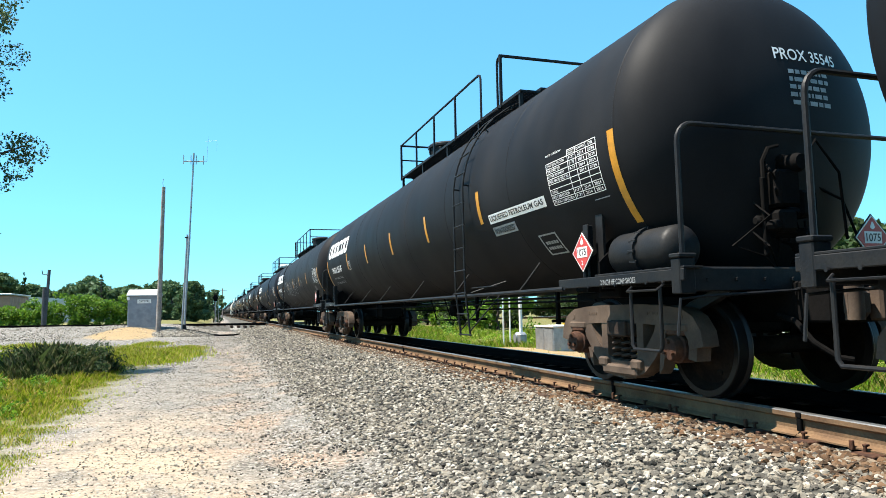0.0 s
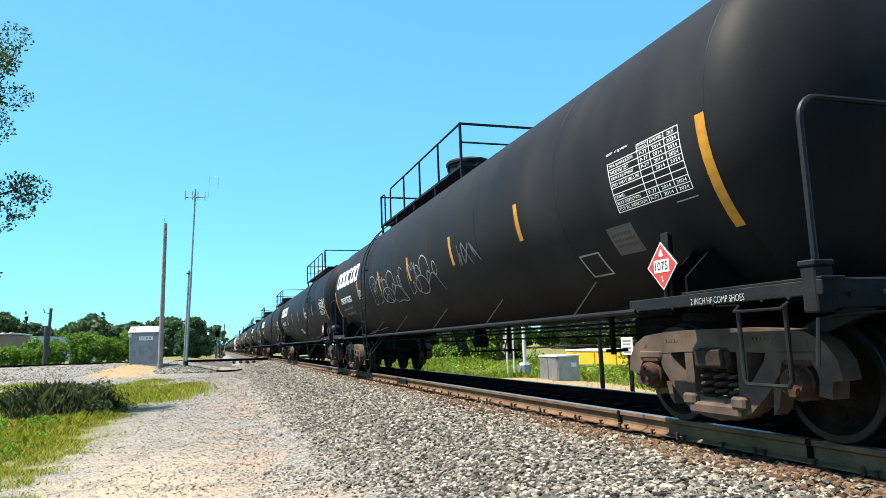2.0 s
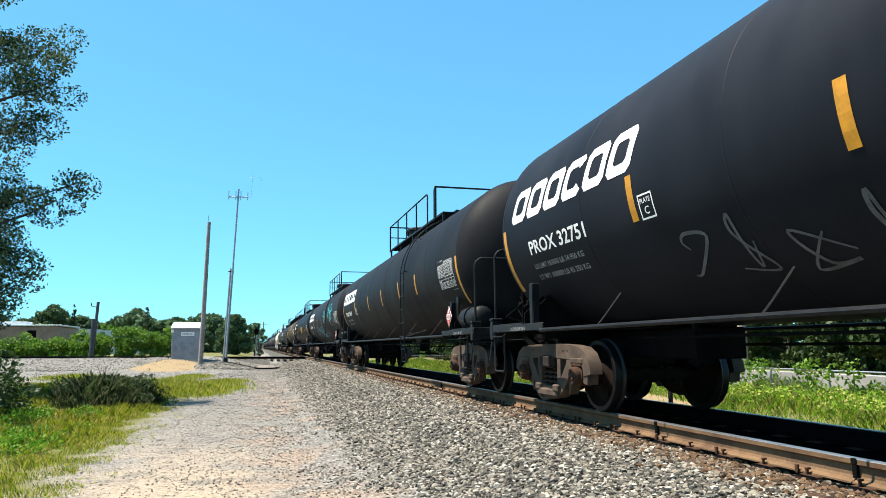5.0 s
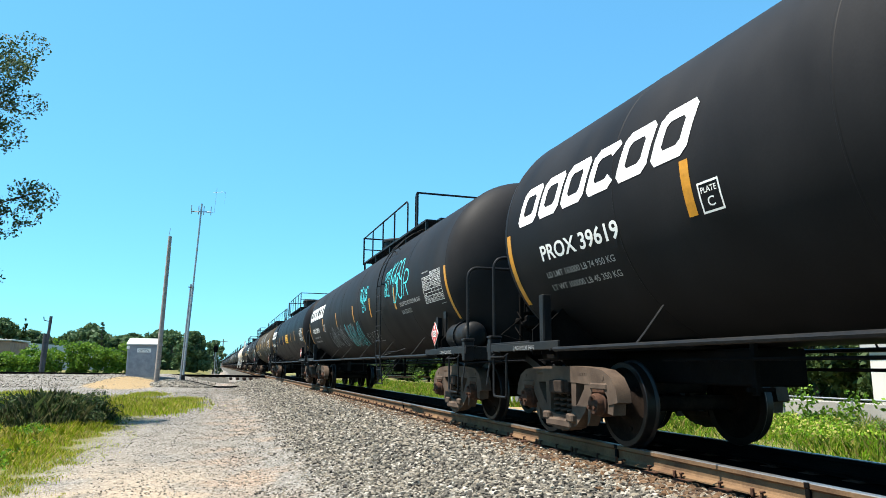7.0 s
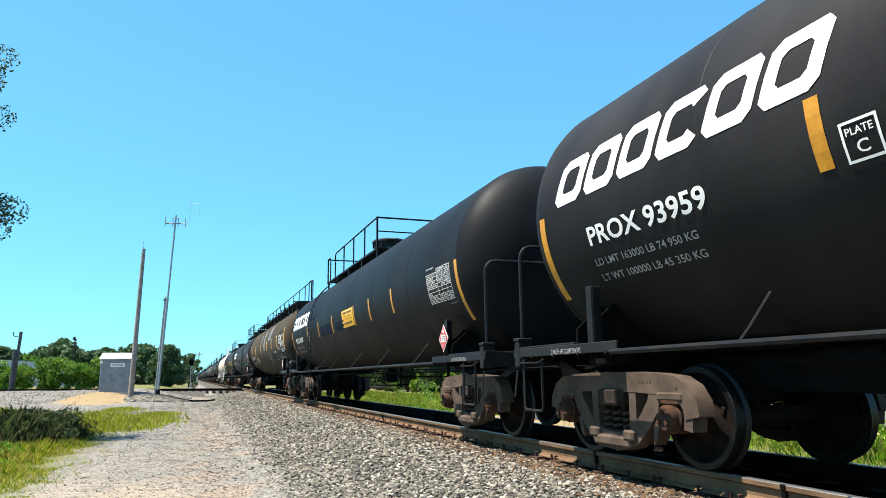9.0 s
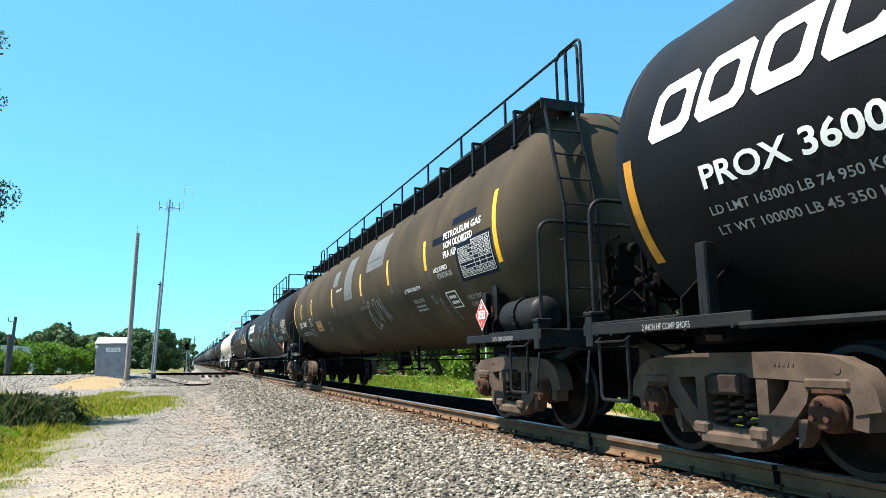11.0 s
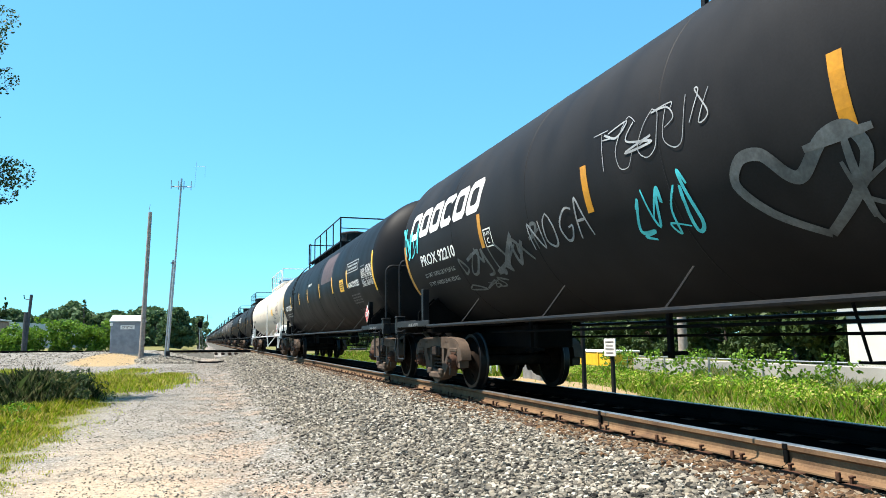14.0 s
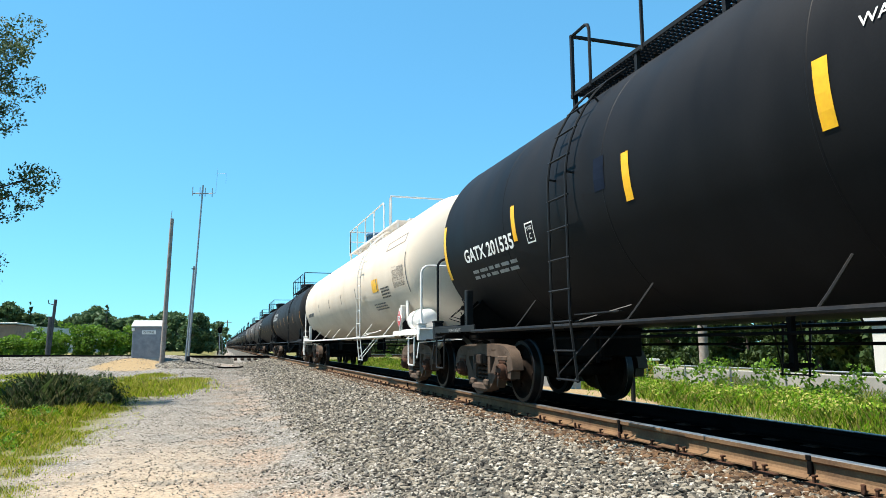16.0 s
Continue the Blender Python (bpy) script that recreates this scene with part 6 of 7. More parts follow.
def leaf_cloud(blobs, per, size):
    """Leaves scattered through lumps (x, y, z, r): n x 4 x 3."""
    out = []
    for bx, by, bz, r in blobs:
        n = max(4, int(per * r * r))
        d = rng.standard_normal((n, 3))
        d /= np.linalg.norm(d, axis=1)[:, None]
        c = np.array([bx, by, bz]) + d * (r * rng.uniform(0.45, 1.08, n) ** 0.6)[:, None] * np.array([1, 1, 0.85])
        a = rng.standard_normal((n, 3))
        a /= np.linalg.norm(a, axis=1)[:, None]
        b = np.cross(a, rng.standard_normal((n, 3)))
        b /= np.linalg.norm(b, axis=1)[:, None]
        s = (size * rng.uniform(0.6, 1.4, n))[:, None]
        out.append(np.stack([c - a * s, c + b * s * 0.55, c + a * s, c - b * s * 0.55], 1))
    return np.concatenate(out)


def limb(g, a, b, r0, r1, seed, n=6):
    rl = random.Random(seed)
    a, b = Vector(a), Vector(b)
    prev = a
    for k in range(1, n + 1):
        q = a.lerp(b, k / n) + Vector((rl.uniform(-1, 1), rl.uniform(-1, 1), rl.uniform(-0.5, 0.5))) * (b - a).length * 0.03
        g.pipe([prev, q], r0 + (r1 - r0) * (k - 0.5) / n, 7)
        prev = q


def tree(name, label, x, y, z, high, spread, material, seed, per=40, leaf=0.3, bare=0.25, group="", lumps=26, cone=False):
    """A trunk with limbs and a crown of leaf lumps with gaps."""
    rl = random.Random(seed)
    t = thing(name, label, "tree", pose(x, y, z), group)
    g = G()
    limb(g, (0, 0, -0.3), (0, 0, high * (0.9 if cone else 0.62)), high * 0.028, high * 0.010, seed)
    blobs = []
    for k in range(lumps):
        a, f = rl.uniform(0, 6.283), rl.random()
        zz = high * (bare + (1 - bare) * f)
        w = spread * ((1 - f) * 0.95 + 0.05 if cone else math.sin(math.pi * min(0.97, 0.22 + 0.75 * f)) ** 0.8)
        q = w * math.sqrt(rl.random())
        r = (spread * 0.30 if not cone else 0.34 * spread * (1.2 - f)) * rl.uniform(0.65, 1.2)
        blobs.append((q * math.cos(a), q * math.sin(a), min(zz, high - r * 0.7), r))
        if k % 3 == 0 and not cone:
            limb(g, (0, 0, min(zz, high * 0.6) * 0.75), (q * math.cos(a), q * math.sin(a), zz), high * 0.010, high * 0.003, seed + k, 4)
    part("trunk", g.mesh("trunk", BARK), t)
    part("crown", soup("crown", leaf_cloud(blobs, per / (leaf * leaf) * 0.42, leaf), 4, material), t)
    return t


# verge on the road side
def VERGE(y):
    return -1.95 + 0.02 * (y - 6) + 0.55 * sstep(13, 30, y)


def verge_edge(y):
    return VERGE(y) + 0.35 * noise.noise((y * 0.5, 3, 0)) if y < 30 else -1.0


pts, hs = [], []
for _ in range(150000):
    y = 4.6 + 30 * rng.random() ** 1.5
    x = verge_edge(y) - 9 * rng.random() ** 1.3 + 0.12 * rng.standard_normal()
    dens = noise.noise((x * 0.8, y * 0.8, 2))
    fine = noise.noise((x * 2.3, y * 1.4, 8))
    inner = verge_edge(y) - x
    if y > 22 and dens + 0.5 * fine < (y - 22) * 0.06 - 0.25 or dens < -0.15 and y > 14 and rng.random() < 0.9 or inner < 1.1 and fine < 0.1 - 0.6 * inner and rng.random() < 0.85:
        continue
    near_edge = min(1, inner / 1.6) if inner > 0 else 0.05
    if y < 6.5 and rng.random() < 0.45:
        y -= 12 * rng.random()
        x = VERGE(6) - 6 * rng.random()
    pts.append((x, y, ground_z(x, y) - 0.01))
    hs.append(0.035 + 0.17 * near_edge * max(0.15, 0.75 + 1.1 * dens + 0.5 * fine))
blades("verge_grass", pts, np.array(hs), 0, 0.0042, BLADE, "sunlit yellow-green grass on the verge")
pts, hs = [], []
for _ in range(8000):
    a, r = rng.random() * 6.283, math.sqrt(rng.random())
    x, y = -3.8 + 1.1 * r * math.cos(a) * (1 + 0.3 * math.sin(5 * a)), 19.8 + 2.1 * r * math.sin(a)
    pts.append((x, y, ground_z(x, y) - 0.02))
    hs.append((0.64 * (1 - r * r) ** 0.6 + 0.10) * rng.uniform(0.6, 1.25))
blades("tall_grass", pts, np.array(hs), 0, 0.0045, BLADE_DARK, "clump of tall dark seeding grass on the verge")
pts, hs = [], []
for cx, cy, w in ((-1.4, 27, 1.2), (-1.9, 24, 1.0), (-2.8, 30, 1.6), (-1.2, 31.5, 0.8), (-4.5, 33, 2.0), (-7.5, 36, 1.4), (-3.2, 38, 0.9), (-9.5, 40, 1.5)):
    for _ in range(1800):
        x, y = cx + w * rng.standard_normal() * 0.45, cy + w * rng.standard_normal()
        pts.append((x, y, ground_z(x, y) - 0.01)), hs.append(0.06 + 0.16 * rng.random())
blades("grass_tufts", pts, np.array(hs), 0, 0.010, BLADE, "sparse tufts of green grass at the road's edge")
# weeds beyond the train
pts, hs = [], []
for _ in range(85000):
    y = 3 + 62 * rng.random() ** 1.3
    x = TRACK + 2.9 + 7.5 * rng.random()
    if ((x - 8.7) / 1.5) ** 2 + ((y - 17.6) / 5.0) ** 2 < 0.9 and rng.random() < 0.97:
        continue
    k = noise.noise((x * 0.5, y * 0.4, 9))
    pts.append((x, y, ground_z(x, y) - 0.01)), hs.append((0.09 + 0.13 * sstep(8, 11, x)) * max(0.25, 1.0 + 1.5 * k + 0.7 * noise.noise((x * 2, y * 1.5, 3))))
blades("trackside_weeds", pts, np.array(hs), 0, 0.006, WEED, "bright green and straw-coloured weeds beyond the track")

# soft dark weeds in the same clump
wr = random.Random(12)
clump = thing("weed_clump", "dark feathery weeds growing out of the verge grass", "weeds", pose(-3.75, 19.8, ground_z(-3.75, 19.8)))
blobs = [(wr.gauss(-0.1, 0.7), wr.gauss(0, 0.9), wr.uniform(0.05, 0.66), wr.uniform(0.12, 0.28)) for _ in range(110)]
part("foliage", soup("foliage", leaf_cloud(blobs, 2600, 0.03), 4, BLADE_DARK), clump)

# lush low leaves on the verge
blobs = []
for _ in range(420):
    x, y = -2.9 - 4.2 * wr.random(), 11 + 5.5 * wr.random()
    if noise.noise((x * 0.7, y * 0.5, 6)) < -0.12 or x > -2.4 - 0.08 * (16 - y) and wr.random() < 0.7:
        continue
    blobs.append((x, y, ground_z(x, y) + wr.uniform(0.02, 0.16), wr.uniform(0.10, 0.24)))
tagged(new("verge_leaves", soup("verge_leaves", leaf_cloud(blobs, 1500, 0.026), 4, LUSH)), "lush bright green leaves low on the verge", "weeds", kind="stuff")

# big tree at the roadside
rl = random.Random(5)
big = thing("roadside_tree", "tall dark leafy tree beside the verge", "tree", pose(-9.6, 21.9, -0.25) @ Matrix.Scale(1.35, 4))
g = G()
limb(g, (0, 0, -0.3), (0.1, 0, 6.5), 0.24, 0.10, 3, 9)
blobs = []
for k in range(70):
    z = rl.uniform(0.4, 9.5)
    w = 2.3 if z < 8 else 1.8
    a, q = rl.uniform(0, 6.283), w * math.sqrt(rl.random())
    blobs.append((q * math.cos(a), q * math.sin(a), z, rl.uniform(0.4, 0.8)))
# branches that reach over the verge
for bx, by, bz in ((2.9, -0.2, 7.2), (2.6, 0.1, 6.4), (3.3, 0.0, 4.9), (3.0, -0.2, 4.4), (2.3, 0.2, 3.3), (2.2, 0.0, 2.6), (2.7, 0, 8.0)):
    limb(g, (0, 0, bz - 1.4), (bx * 0.95, by, bz), 0.06, 0.012, int(bz * 10), 5)
    for _ in range(14):
        f = rl.uniform(0.5, 1.0)
        blobs.append((bx * f + rl.uniform(-0.3, 0.2), by + rl.uniform(-0.5, 0.5), bz + (f - 1) * 0.8 + rl.uniform(-0.4, 0.4), rl.uniform(0.2, 0.42)))
part("trunk", g.mesh("trunk", BARK), big)
part("crown", soup("crown", leaf_cloud(blobs, 1900, 0.034), 4, LEAF_NEAR), big)
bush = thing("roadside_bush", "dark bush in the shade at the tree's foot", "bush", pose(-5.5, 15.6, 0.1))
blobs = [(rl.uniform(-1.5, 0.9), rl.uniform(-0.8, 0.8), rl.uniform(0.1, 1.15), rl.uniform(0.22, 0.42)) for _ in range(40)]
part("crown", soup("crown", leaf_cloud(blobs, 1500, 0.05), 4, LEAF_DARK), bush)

# hedge behind the crossing line, trees behind it
for k in range(36):
    x = -44 + k * 1.05
    hgt = 2.0 + 0.55 * math.sin(k * 1.7) + (0.7 if x > -14 else 0) + rl.uniform(-0.2, 0.3)
    if x > -7.2:
        continue
    b = thing("hedge_bush", "bright green leafy bush in the hedge behind the crossing line", "bush", pose(x, 68 + rl.uniform(-0.6, 0.6), 0.5), "hedge")
    blobs = [(rl.uniform(-1.0, 1.0), rl.uniform(-0.7, 0.7), rl.uniform(0.1, hgt - 0.3), rl.uniform(0.35, 0.65)) for _ in range(16)]
    part("crown", soup("crown", leaf_cloud(blobs, 380, 0.12), 4, LEAF), b)
for k in range(62):
    x = -76 + k * 1.2 + rl.uniform(-0.8, 0.8)
    if x > -4:
        break
    hgt = 7.0 + 1.3 * math.sin(k * 0.6) + rl.uniform(-0.8, 0.8)
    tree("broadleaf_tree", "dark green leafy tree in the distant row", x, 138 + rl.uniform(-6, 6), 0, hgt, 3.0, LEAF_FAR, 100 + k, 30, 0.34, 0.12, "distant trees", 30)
for x, y, h in ((-19.2, 132, 8.9), (-31.5, 134, 9.2)):
    tree("spruce_tree", "dark pointed spruce in the distant row", x, y, 0, h, 1.5, LEAF_DARK, int(h * 10), 30, 0.25, 0.1, "distant trees", 40, True)
tree("round_tree", "round-headed green tree beside the line", -2.9, 90, 0.3, 5.2, 2.1, LEAF_FAR, 61, 45, 0.2, 0.08, "", 46)
for k in range(9):
    x = -12.5 + k * 1.5
    if -5.4 < x < -0.6 or x > 0:
        continue
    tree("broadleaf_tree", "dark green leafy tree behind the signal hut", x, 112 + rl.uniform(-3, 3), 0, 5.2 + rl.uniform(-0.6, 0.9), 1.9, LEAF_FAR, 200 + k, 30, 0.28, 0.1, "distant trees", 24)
for k in range(10):
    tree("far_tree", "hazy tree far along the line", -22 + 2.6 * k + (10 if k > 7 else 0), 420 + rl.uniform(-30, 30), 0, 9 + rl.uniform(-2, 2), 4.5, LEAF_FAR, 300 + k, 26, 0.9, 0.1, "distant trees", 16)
# dark trees and shrubs east of the track
for k in range(24):
    y = 17 + k * 3.2
    x = 24 + 0.30 * (y - 17) + rl.uniform(-1.2, 1.2)
    tree("thicket_tree", "dense dark tree beyond the fence", x, y, -0.2, 4.3 + rl.uniform(-0.5, 0.6) + 0.02 * y, 2.5, LEAF_DARK, 400 + k, 40, 0.15, 0.02, "trees beyond the fence", 26)
for k in range(26):
    y = 43 + k * 3.4 + rl.uniform(-0.8, 0.8)
    x = 15.5 + 0.07 * y + rl.uniform(-1.0, 1.0)
    tree("thicket_tree", "dense green tree in the strip beyond the weeds", x, y, 0, 3.2 + rl.uniform(-0.5, 0.6) + 0.02 * y, 2.1, LEAF if k % 5 == 0 else LEAF_DARK, 500 + k, 34, 0.16, 0.02, "trees beyond the fence", 20)
for k in range(16):
    y = 12 + k * 1.15 if k < 9 else 30 + (k - 9) * 5
    x = 13.7 + rl.uniform(-0.25, 0.35) if k < 9 else 12.5 + rl.uniform(-1, 2)
    s_ = rl.uniform(0.4, 0.75) if k < 9 else rl.uniform(0.5, 0.8)
    b = thing("vine_shrub", "leafy green vine growing on the chain-link fence" if k < 9 else "leafy green shrub in the weeds", "shrub", pose(x, y, 0.05), "trackside shrubs")
    blobs = [(rl.uniform(-0.25, 0.25), rl.uniform(-s_, s_) * (0.7 if k < 9 else 1.6), rl.uniform(0.1, 0.95 if k < 9 else 1.0), rl.uniform(0.12, 0.24)) for _ in range(12)]
    part("crown", soup("crown", leaf_cloud(blobs, 560, 0.06), 4, LEAF), b)

# leafy weeds before the fence
blobs = []
for _ in range(420):
    y = 8 + 26 * rl.random() ** 1.2
    x = 10.2 + 3.3 * rl.random() ** 0.7
    if ((x - 9.2) / 2.2) ** 2 + ((y - 18.5) / 4.4) ** 2 < 1:
        continue
    blobs.append((x, y, ground_z(x, y) + rl.uniform(0.06, 0.26), rl.uniform(0.09, 0.20)))
tagged(new("broadleaf_weeds", soup("broadleaf_weeds", leaf_cloud(blobs, 2200, 0.035), 4, WEED)), "bright leafy weeds growing before the fence", "weeds", kind="stuff")

# dark stone heap round the mast, and stones of the crossing's edge
P_, S_ = [], []
for _ in range(6500):
    a, r = rng.random() * 6.283, math.sqrt(rng.random())
    x, y = -2.1 + 1.9 * r * math.cos(a), 48.6 + 2.4 * r * math.sin(a)
    s = 0.04 + 0.05 * rng.random()
    P_.append((x, y, ground_z(x, y) + s * 0.2)), S_.append(s)
for _ in range(6000):
    x, y = -26 + 26 * rng.random(), 56.0 + 4.6 * rng.random() - 6 * rng.random() ** 3
    s = 0.025 + 0.035 * rng.random()
    if abs(x + 5.35) < 1.4 and y > 56:
        continue
    P_.append((x, y, ground_z(x, y) + s * 0.2)), S_.append(s)
for _ in range(6000):
    x, y = -16 + 16 * rng.random(), 33 + 22 * rng.random()
    s = 0.012 + 0.03 * rng.random() ** 2
    P_.append((x, y, ground_z(x, y) + s * 0.2)), S_.append(s)
stones("crossing_stones", P_, S_, STONE, "grey stones heaped by the mast and the crossing line")

# ---- poles, hut and fittings by the crossing ----
GALV = mat("galvanised_steel", (0.362, 0.371, 0.38), 0.5, 0.6, vary=0.25, scale=6)
WOOD = mat("weathered_pole_wood", (0.29, 0.25, 0.218), 0.9, vary=0.4, scale=5, grain=45, bump=0.6, color2=(0.202, 0.161, 0.137))
SHEET = mat("dull_aluminium_sheet", (0.24, 0.258, 0.288), 0.55, 0.2, vary=0.3, scale=2.5, color2=(0.168, 0.186, 0.216))
ROOFM = mat("pale_metal_roof", (0.496, 0.496, 0.48), 0.5, 0.2, vary=0.2, scale=2)
SIGN = mat("white_sign_enamel", (0.78, 0.77, 0.74), 0.5, vary=0.12, scale=6, bump=0)

pole = thing("utility_pole", "weathered brown wooden pole with a rod at its tip", "pole", pose(-3.68, 49, ground_z(-3.68, 49)))
g = G()
g.lathe([(0.165 - 0.005 * k, -0.3 + k) for k in range(11)], 14, "z")
g.v = [(x + 0.019 * z, y, z) for x, y, z in g.v]
part("shaft", g.mesh("shaft", WOOD), pole)
g = G()
g.pipe([(0.19, 0, 9.6), (0.12, 0, 9.95), (0.16, 0, 10.25)], 0.018, 6)
part("rod", g.mesh("rod", GALV), pole)
mast = thing("antenna_mast", "slim steel radio mast with dipole arms", "antenna", pose(-2.08, 49, ground_z(-2.08, 49)))
g = G()
g.pipe([(0, 0, -0.2), (0.07, 0, 2.0), (0.25, 0, 6.3)], 0.075, 12).pipe([(0.25, 0, 6.25), (0.46, 0, 12.0)], 0.06, 10)
part("mast", g.mesh("mast", GALV), mast)
g = G()
g.pipe([(-0.19, 0, 11.4), (1.08, 0, 11.45)], 0.04, 6)
part("cross_arm", g.mesh("cross_arm", GALV), mast)
for x in (-0.19, 0.28, 0.62, 1.08):
    part("dipole", shared("dipole", lambda: G().pipe([(0, 0, -0.28), (0, 0, 0.34)], 0.03, 6).mesh("dipole", GALV)), mast, pose(x, 0, 11.5))
g = G()
g.pipe([(1.3, 0.2, 11.5), (1.38, 0.2, 13.3)], 0.008, 5).pipe([(1.2, 0.2, 12.9), (1.95, 0.2, 13.0)], 0.008, 5).pipe([(1.95, 0.2, 12.2), (1.95, 0.2, 13.0)], 0.007, 5).pipe([(1.08, 0, 11.45), (1.3, 0.2, 11.5)], 0.012, 5)
part("whip", g.mesh("whip", GALV), mast)
part("base_plate", G().box((0, 0, 0.02), (0.5, 0.5, 0.10), 0.02).box((0.02, 0, 0.22), (0.24, 0.2, 0.34), 0.03).mesh("base_plate", STEEL), mast)
mast2 = thing("steel_pole", "short galvanised steel pole next to the radio mast", "pole", pose(-2.25, 49.2, ground_z(-2.25, 49.2)))
part("shaft", G().pipe([(0, 0, -0.2), (0.28, 0, 6.4)], 0.062, 10).mesh("shaft", GALV), mast2)
part("clamp", G().box((0.27, 0, 6.2), (0.3, 0.16, 0.06), 0.01).mesh("clamp", STEEL), mast2)

hut = thing("signal_hut", "grey aluminium signal hut with a white name board", "hut", pose(-5.35, 58.0, 0.60, 0, 0, -4))
g = G()
g.box((0, 0, 1.2), (2.1, 2.0, 2.42), 0.03)
part("wall", g.mesh("wall", SHEET), hut)
g = G()
g.slab([(-1.12, 2.40), (1.12, 2.40), (1.12, 2.46), (0, 2.92), (-1.12, 2.46)], -1.14, 1.14)
part("roof", g.mesh("roof", ROOFM, False), hut, None, "pale metal roof")
board = part("name_board", G().box((0.12, -1.015, 1.98), (0.98, 0.02, 0.30), 0.004).mesh("name_board", SIGN), hut)
flat_text("lettering", "CRYSTAL", 0.78, 0.16, LETTER_DARK, board, pose(0.12, -1.027, 1.98, 90, 0, 0), 0.01)
part("door", G().box((0.55, -1.012, 0.98), (0.8, 0.02, 1.75), 0.006).mesh("door", SHEET), hut)
part("lamp_box", G().box((-1.0, -1.04, 2.2), (0.2, 0.12, 0.24), 0.02).mesh("lamp_box", SIGN), hut)
part("vent", G().box((1.16, -0.2, 1.9), (0.12, 0.5, 0.5), 0.02).mesh("vent", ROOFM), hut)
part("plinth", G().box((0, 0, -0.1), (2.2, 2.1, 0.22), 0.02).mesh("plinth", mat("pale_concrete", (0.45, 0.42, 0.37), 0.9, vary=0.3)), hut)
# Dark strip laid over the gravel in place of the mast's cast shadow.
mast_strip = thing("mast_shadow_strip", "dark strip on the gravel standing for the mast's shadow", "duct", pose(0, 0, 0))
g = G()
line_ = [(-1.9 + 0.42 * k, 48.9 - 0.05 * k + 0.12 * math.sin(k), 0) for k in range(9)]
g.pipe([(x, y, ground_z(x, y) + 0.05) for x, y, _ in line_], 0.07, 6)
part("duct", g.mesh("duct", DARK), mast_strip)

OLD = mat("grey_weathered_timber", (0.07, 0.068, 0.07), 0.9, vary=0.4, scale=5, grain=40, bump=0.5)
post = thing("old_signal_post", "dark timber line pole with a small bracket", "pole", pose(-13.6, 64.6, 0.6))
part("shaft", G().pipe([(0, 0, -0.3), (0.24, 0, 4.85)], 0.12, 8).mesh("shaft", OLD), post)
part("bracket", G().pipe([(0.22, 0, 4.4), (-0.25, 0, 4.5), (-0.3, 0, 4.8)], 0.04, 6).pipe([(-0.1, 0, 0), (-0.05, 0, 3.4)], 0.16, 8).mesh("bracket", OLD), post)
sig = thing("railway_signal", "black colour-light signal on a steel mast", "signal", pose(-0.25, 95, 0.3))
part("mast", G().pipe([(0, 0, -0.3), (0, 0, 3.4)], 0.06, 8).mesh("mast", GALV), sig)
part("signal_head", G().box((0, 0, 3.3), (0.45, 0.2, 0.85), 0.1).lathe([(0.3, -0.14), (0.3, -0.10)], 20, "y", (0, 0, 3.35)).mesh("signal_head", DARK), sig)
part("ladder", G().pipe([(0.2, 0.1, 0), (0.2, 0.1, 3)], 0.02, 5).pipe([(0.4, 0.1, 0), (0.4, 0.1, 3)], 0.02, 5).mesh("ladder", GALV), sig)
flagp = thing("line_pole", "thin distant utility pole with a cross arm", "pole", pose(1.4, 210, 0))
part("shaft", G().pipe([(0, 0, -0.3), (0, 0, 9)], 0.14, 8).mesh("shaft", WOOD), flagp)
part("cross_arm", G().box((0, 0, 8.3), (2.4, 0.12, 0.14), 0.01).mesh("cross_arm", WOOD), flagp)

# sheds beyond the hedge
shed = thing("brick_shed", "low brown flat-roofed shed beyond the hedge", "building", pose(-29.5, 92, 0.2))
part("wall", G().box((0, 0, 1.9), (15, 8, 3.8), 0.02).mesh("wall", mat("tan_brown_brick", (0.30, 0.19, 0.14), 0.9, vary=0.3, scale=1.5)), shed)
part("roof", G().box((0, 0, 3.95), (15.4, 8.4, 0.18), 0.03).mesh("roof", ROOFM), shed)
part("window", G().box((4.6, -4.02, 3.0), (0.9, 0.06, 0.8), 0.02).mesh("window", DARK), shed)
part("roof_unit", G().box((1.5, 0, 4.25), (3.4, 2.0, 0.5), 0.04).mesh("roof_unit", SIGN), shed)
barn = thing("white_roofed_shed", "low shed with a pale curved metal roof", "building", pose(-20.6, 111, 0.2))
g = G()
g.slab([(-6, 0), (6, 0), (6, 2.7), (3.5, 3.5), (0, 3.9), (-3.5, 4.1), (-6, 4.1)][::-1], -5, 5)
part("roof", g.mesh("roof", ROOFM, False), barn, pose(0, 0, 0, 0, 0, -90))

# ---- east side ----
CONC = mat("pale_concrete_wall", (0.35, 0.329, 0.294), 0.9, vary=0.25, scale=1.2)
cabin = thing("relay_cabinet", "small grey steel relay cabinet on a sandy pad", "cabinet", pose(9.15, 18.0, 0.22))
part("body", G().box((0.14, 0.0, 0.36), (0.68, 1.14, 0.74), 0.02).mesh("body", GALV), cabin)
part("lid", G().box((0.14, 0.0, 0.75), (0.74, 1.20, 0.05), 0.012).mesh("lid", SIGN), cabin)
for y in (-0.28, 0.28):
    part("door", G().box((-0.207, y, 0.37), (0.016, 0.52, 0.62), 0.006).mesh("door", GALV), cabin)
part("label_plate", G().box((0.3, -0.577, 0.5), (0.16, 0.012, 0.12), 0.004).mesh("label_plate", SIGN), cabin)
stand = thing("meter_post", "pale post with a round meter box", "meter", pose(10.0, 21.9, 0.15))
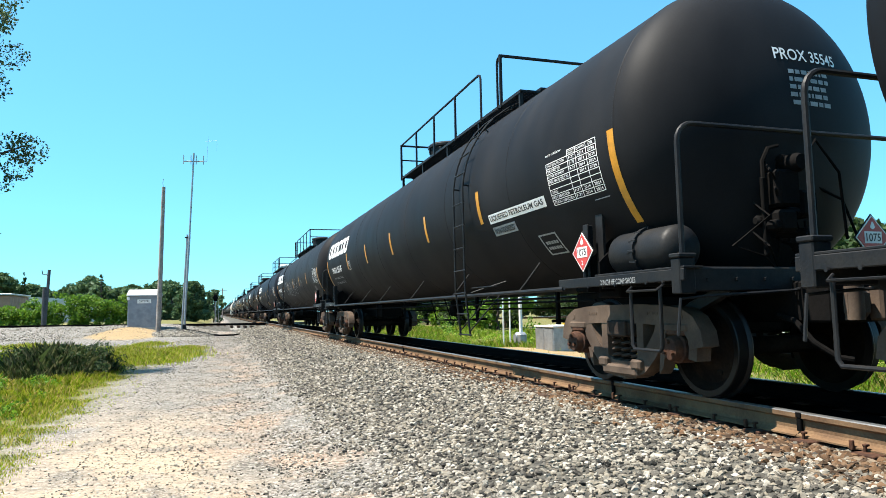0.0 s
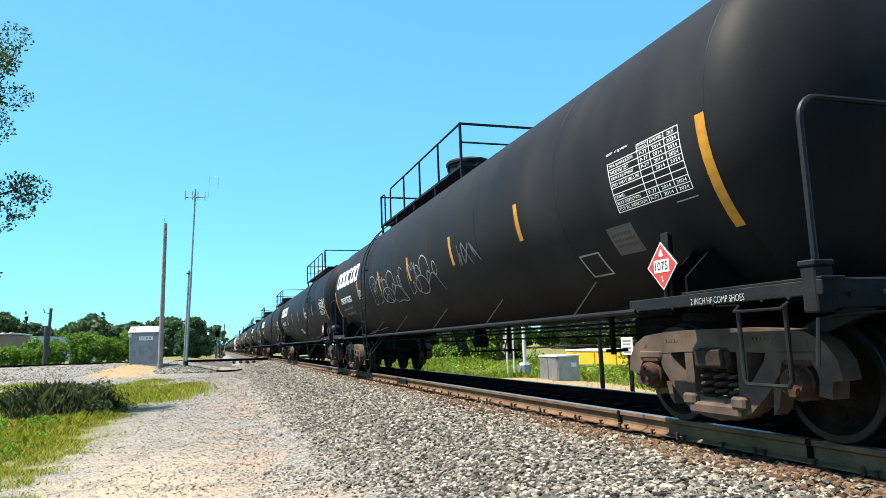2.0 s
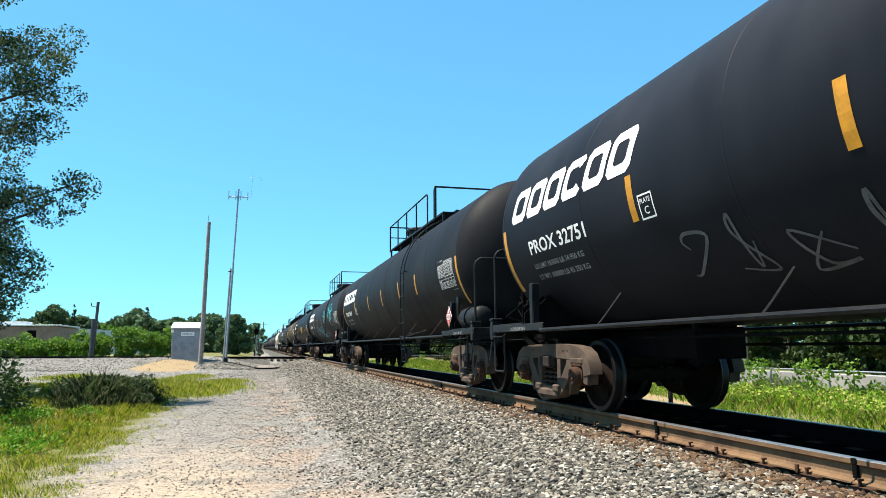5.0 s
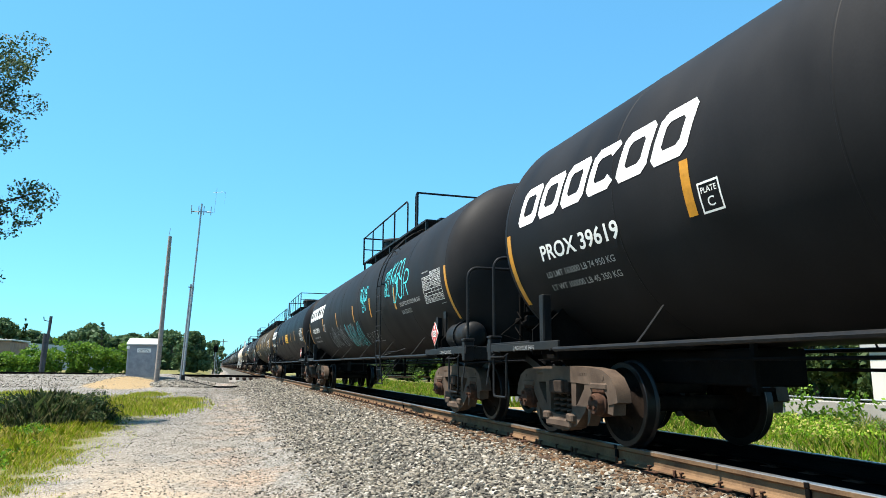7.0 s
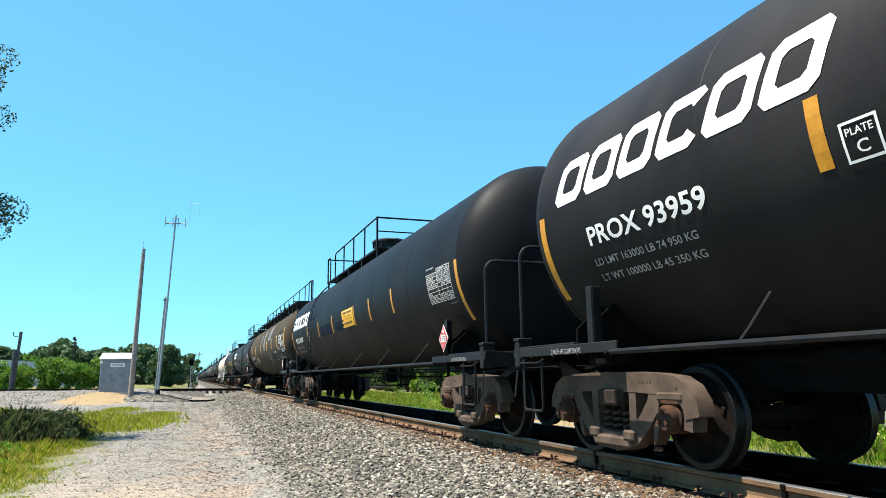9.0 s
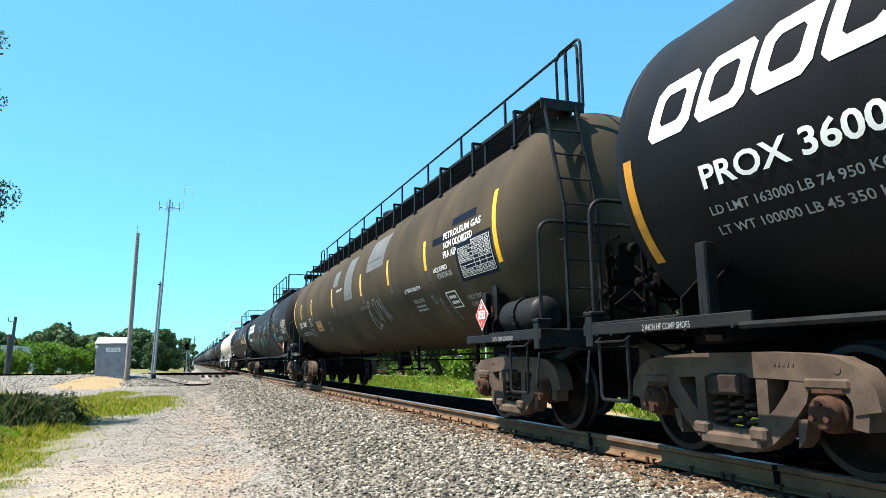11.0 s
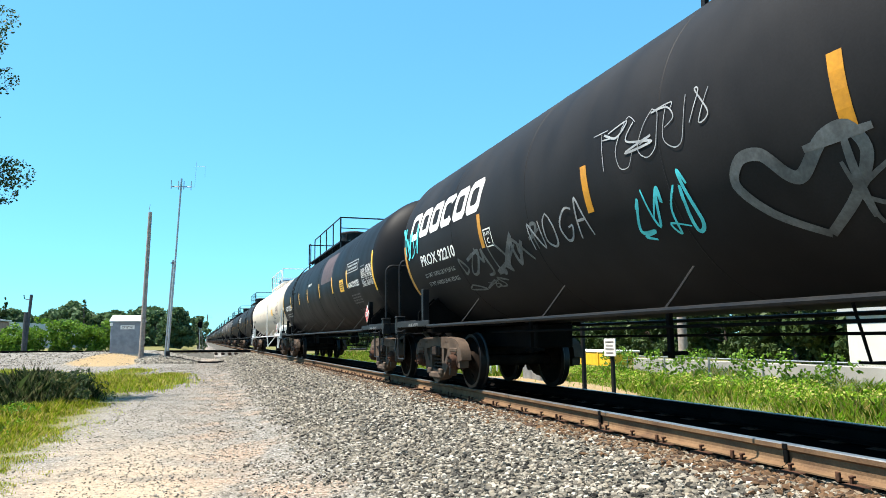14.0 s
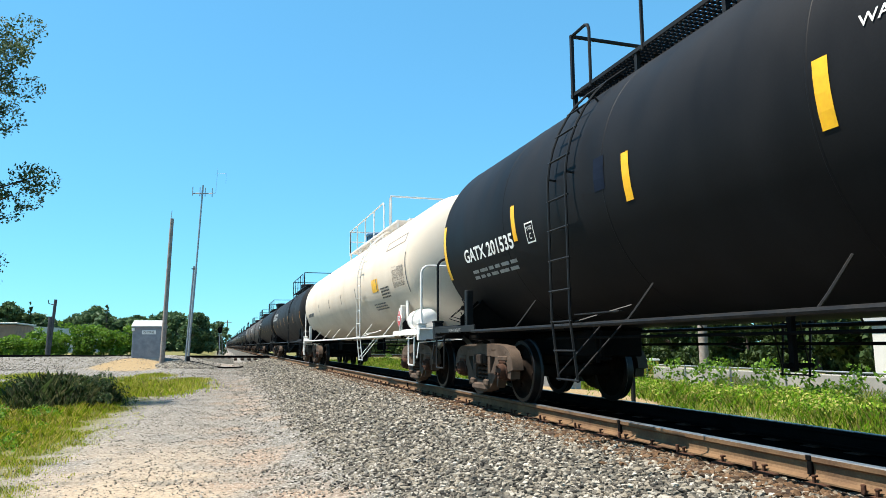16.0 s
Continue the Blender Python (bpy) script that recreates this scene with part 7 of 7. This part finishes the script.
part("shaft", G().pipe([(0, 0, -0.2), (0, 0, 2.6)], 0.06, 12).mesh("shaft", SIGN), stand)
part("meter_box", G().box((-0.02, 0, 0.28), (0.36, 0.42, 0.5), 0.10).lathe([(0.14, -0.24), (0.14, -0.18)], 16, "x", (0, 0, 0.34)).mesh("meter_box", GALV), stand)
for dy in (0.7, 1.3):
    cp = thing("conduit_post", "thin white conduit post beside the meter", "post", pose(9.9, 21.9 + dy, 0.1), "conduit posts")
    part("shaft", G().pipe([(0, 0, -0.2), (0, 0, 2.2)], 0.03, 8).mesh("shaft", SIGN), cp)
p1 = thing("steel_post", "black steel post in the weeds beside the track", "post", pose(8.0, 13.5, 0.1))
part("shaft", G().box((0, 0, 0.8), (0.08, 0.08, 2.0), 0.01).mesh("shaft", STEEL), p1)
p2 = thing("sign_post", "black post with a small white notice facing the track", "sign", pose(8.0, 12.4, 0.1))
part("shaft", G().box((0.03, 0, 0.6), (0.06, 0.09, 1.4), 0.01).mesh("shaft", STEEL), p2)
nb = part("notice", G().box((-0.02, 0, 1.16), (0.02, 0.42, 0.36), 0.004).mesh("notice", SIGN), p2, None, "white notice board")
g = G()
for k in range(4):
    g.box((-0.034, 0, 1.28 - 0.075 * k), (0.004, 0.30 - 0.04 * (k % 2), 0.03))
part("small_print", g.mesh("small_print", LETTER_DIM), nb)
pw = thing("wooden_pole", "weathered wooden pole among the trees", "pole", pose(20, 25.3, 0))
part("shaft", G().pipe([(0, 0, -0.2), (0, 0, 3.6)], 0.20, 12).mesh("shaft", WOOD), pw)

fence = thing("chain_link_fence", "galvanised chain-link fence overgrown with vines", "fence", pose(14.0, 0, 0.0))
for k in range(7):
    part("post", shared("fpost", lambda: G().pipe([(0, 0, -0.2), (0, 0, 0.84)], 0.03, 8).mesh("post", GALV)), fence, pose(0, 8.4 + 2.05 * k, 0))
part("top_rail", G().pipe([(0, 8.4, 0.82), (0, 20.7, 0.80)], 0.022, 8).mesh("top_rail", GALV), fence)
g = G()
k = 0.0
while k < 13.0:
    for d in (1, -1):
        a, b = 8.4 + k, 8.4 + k + d * 0.74
        if 8.4 <= b <= 20.7 and a <= 20.7:
            o = len(g.v)
            g.add([(0, a - 0.004, 0.05), (0, a + 0.004, 0.05), (0, b + 0.004, 0.79), (0, b - 0.004, 0.79)], [(0, 1, 2, 3)])
    k += 0.075
part("mesh", g.mesh("mesh", GALV, False), fence)
yard = thing("yard_wall", "low pale concrete wall behind the fence", "wall", pose(15.6, 15, 0))
part("wall", G().box((0, 0, 0.30), (0.25, 15, 0.72), 0.02).mesh("wall", CONC), yard)
warehouse = thing("white_warehouse", "white-walled warehouse beyond the fence", "building", pose(17.0, 8.2, 0))
WWALL = mat("white_painted_block", (0.576, 0.56, 0.512), 0.8, vary=0.12, scale=1.5)
part("wall", G().box((6, 0, 0.95), (12, 12.6, 2.2), 0.02).mesh("wall", WWALL), warehouse)
part("roof", G().box((6, 0, 2.13), (12.3, 12.9, 0.16), 0.02).mesh("roof", ROOFM), warehouse)
skip = thing("yellow_skip", "yellow steel skip with a pale lid behind the weeds", "skip", pose(18, 31, 0))
part("body", G().box((0.8, 0, 0.3), (1.6, 6.0, 0.8), 0.05).mesh("body", mat("yellow_machine_paint", (0.72, 0.42, 0.02), 0.5, vary=0.2, scale=3)), skip)
part("lid", G().box((0.8, 0, 0.76), (1.66, 6.1, 0.10), 0.03).mesh("lid", SIGN), skip)
for y in (-2, 0, 2):
    part("rib", shared("rib", lambda: G().box((-0.03, 0, 0.3), (0.06, 0.1, 0.78), 0.02).mesh("rib", bpy.data.materials["yellow_machine_paint"])), skip, pose(0, y, 0))


# ---- motion ----
def motions():
    for i, car in enumerate(CARS):
        y = FIRST + PITCH * (i - 1) - (0.26 if i == 0 else 0)
        walk(car, [(t, pose(TRACK, y - SPEED * t - d, RAIL)) for t, d in DRIFT])
    step = 1 / 30
    spin = math.degrees(SPEED / WR)
    for w in WHEELSETS:
        yy = w.matrix_basis.translation.y
        walk(w, [(k * step, pose(0, yy, WR) @ pose(0, 0, 0, spin * k * step)) for k in range(481)])


motions()
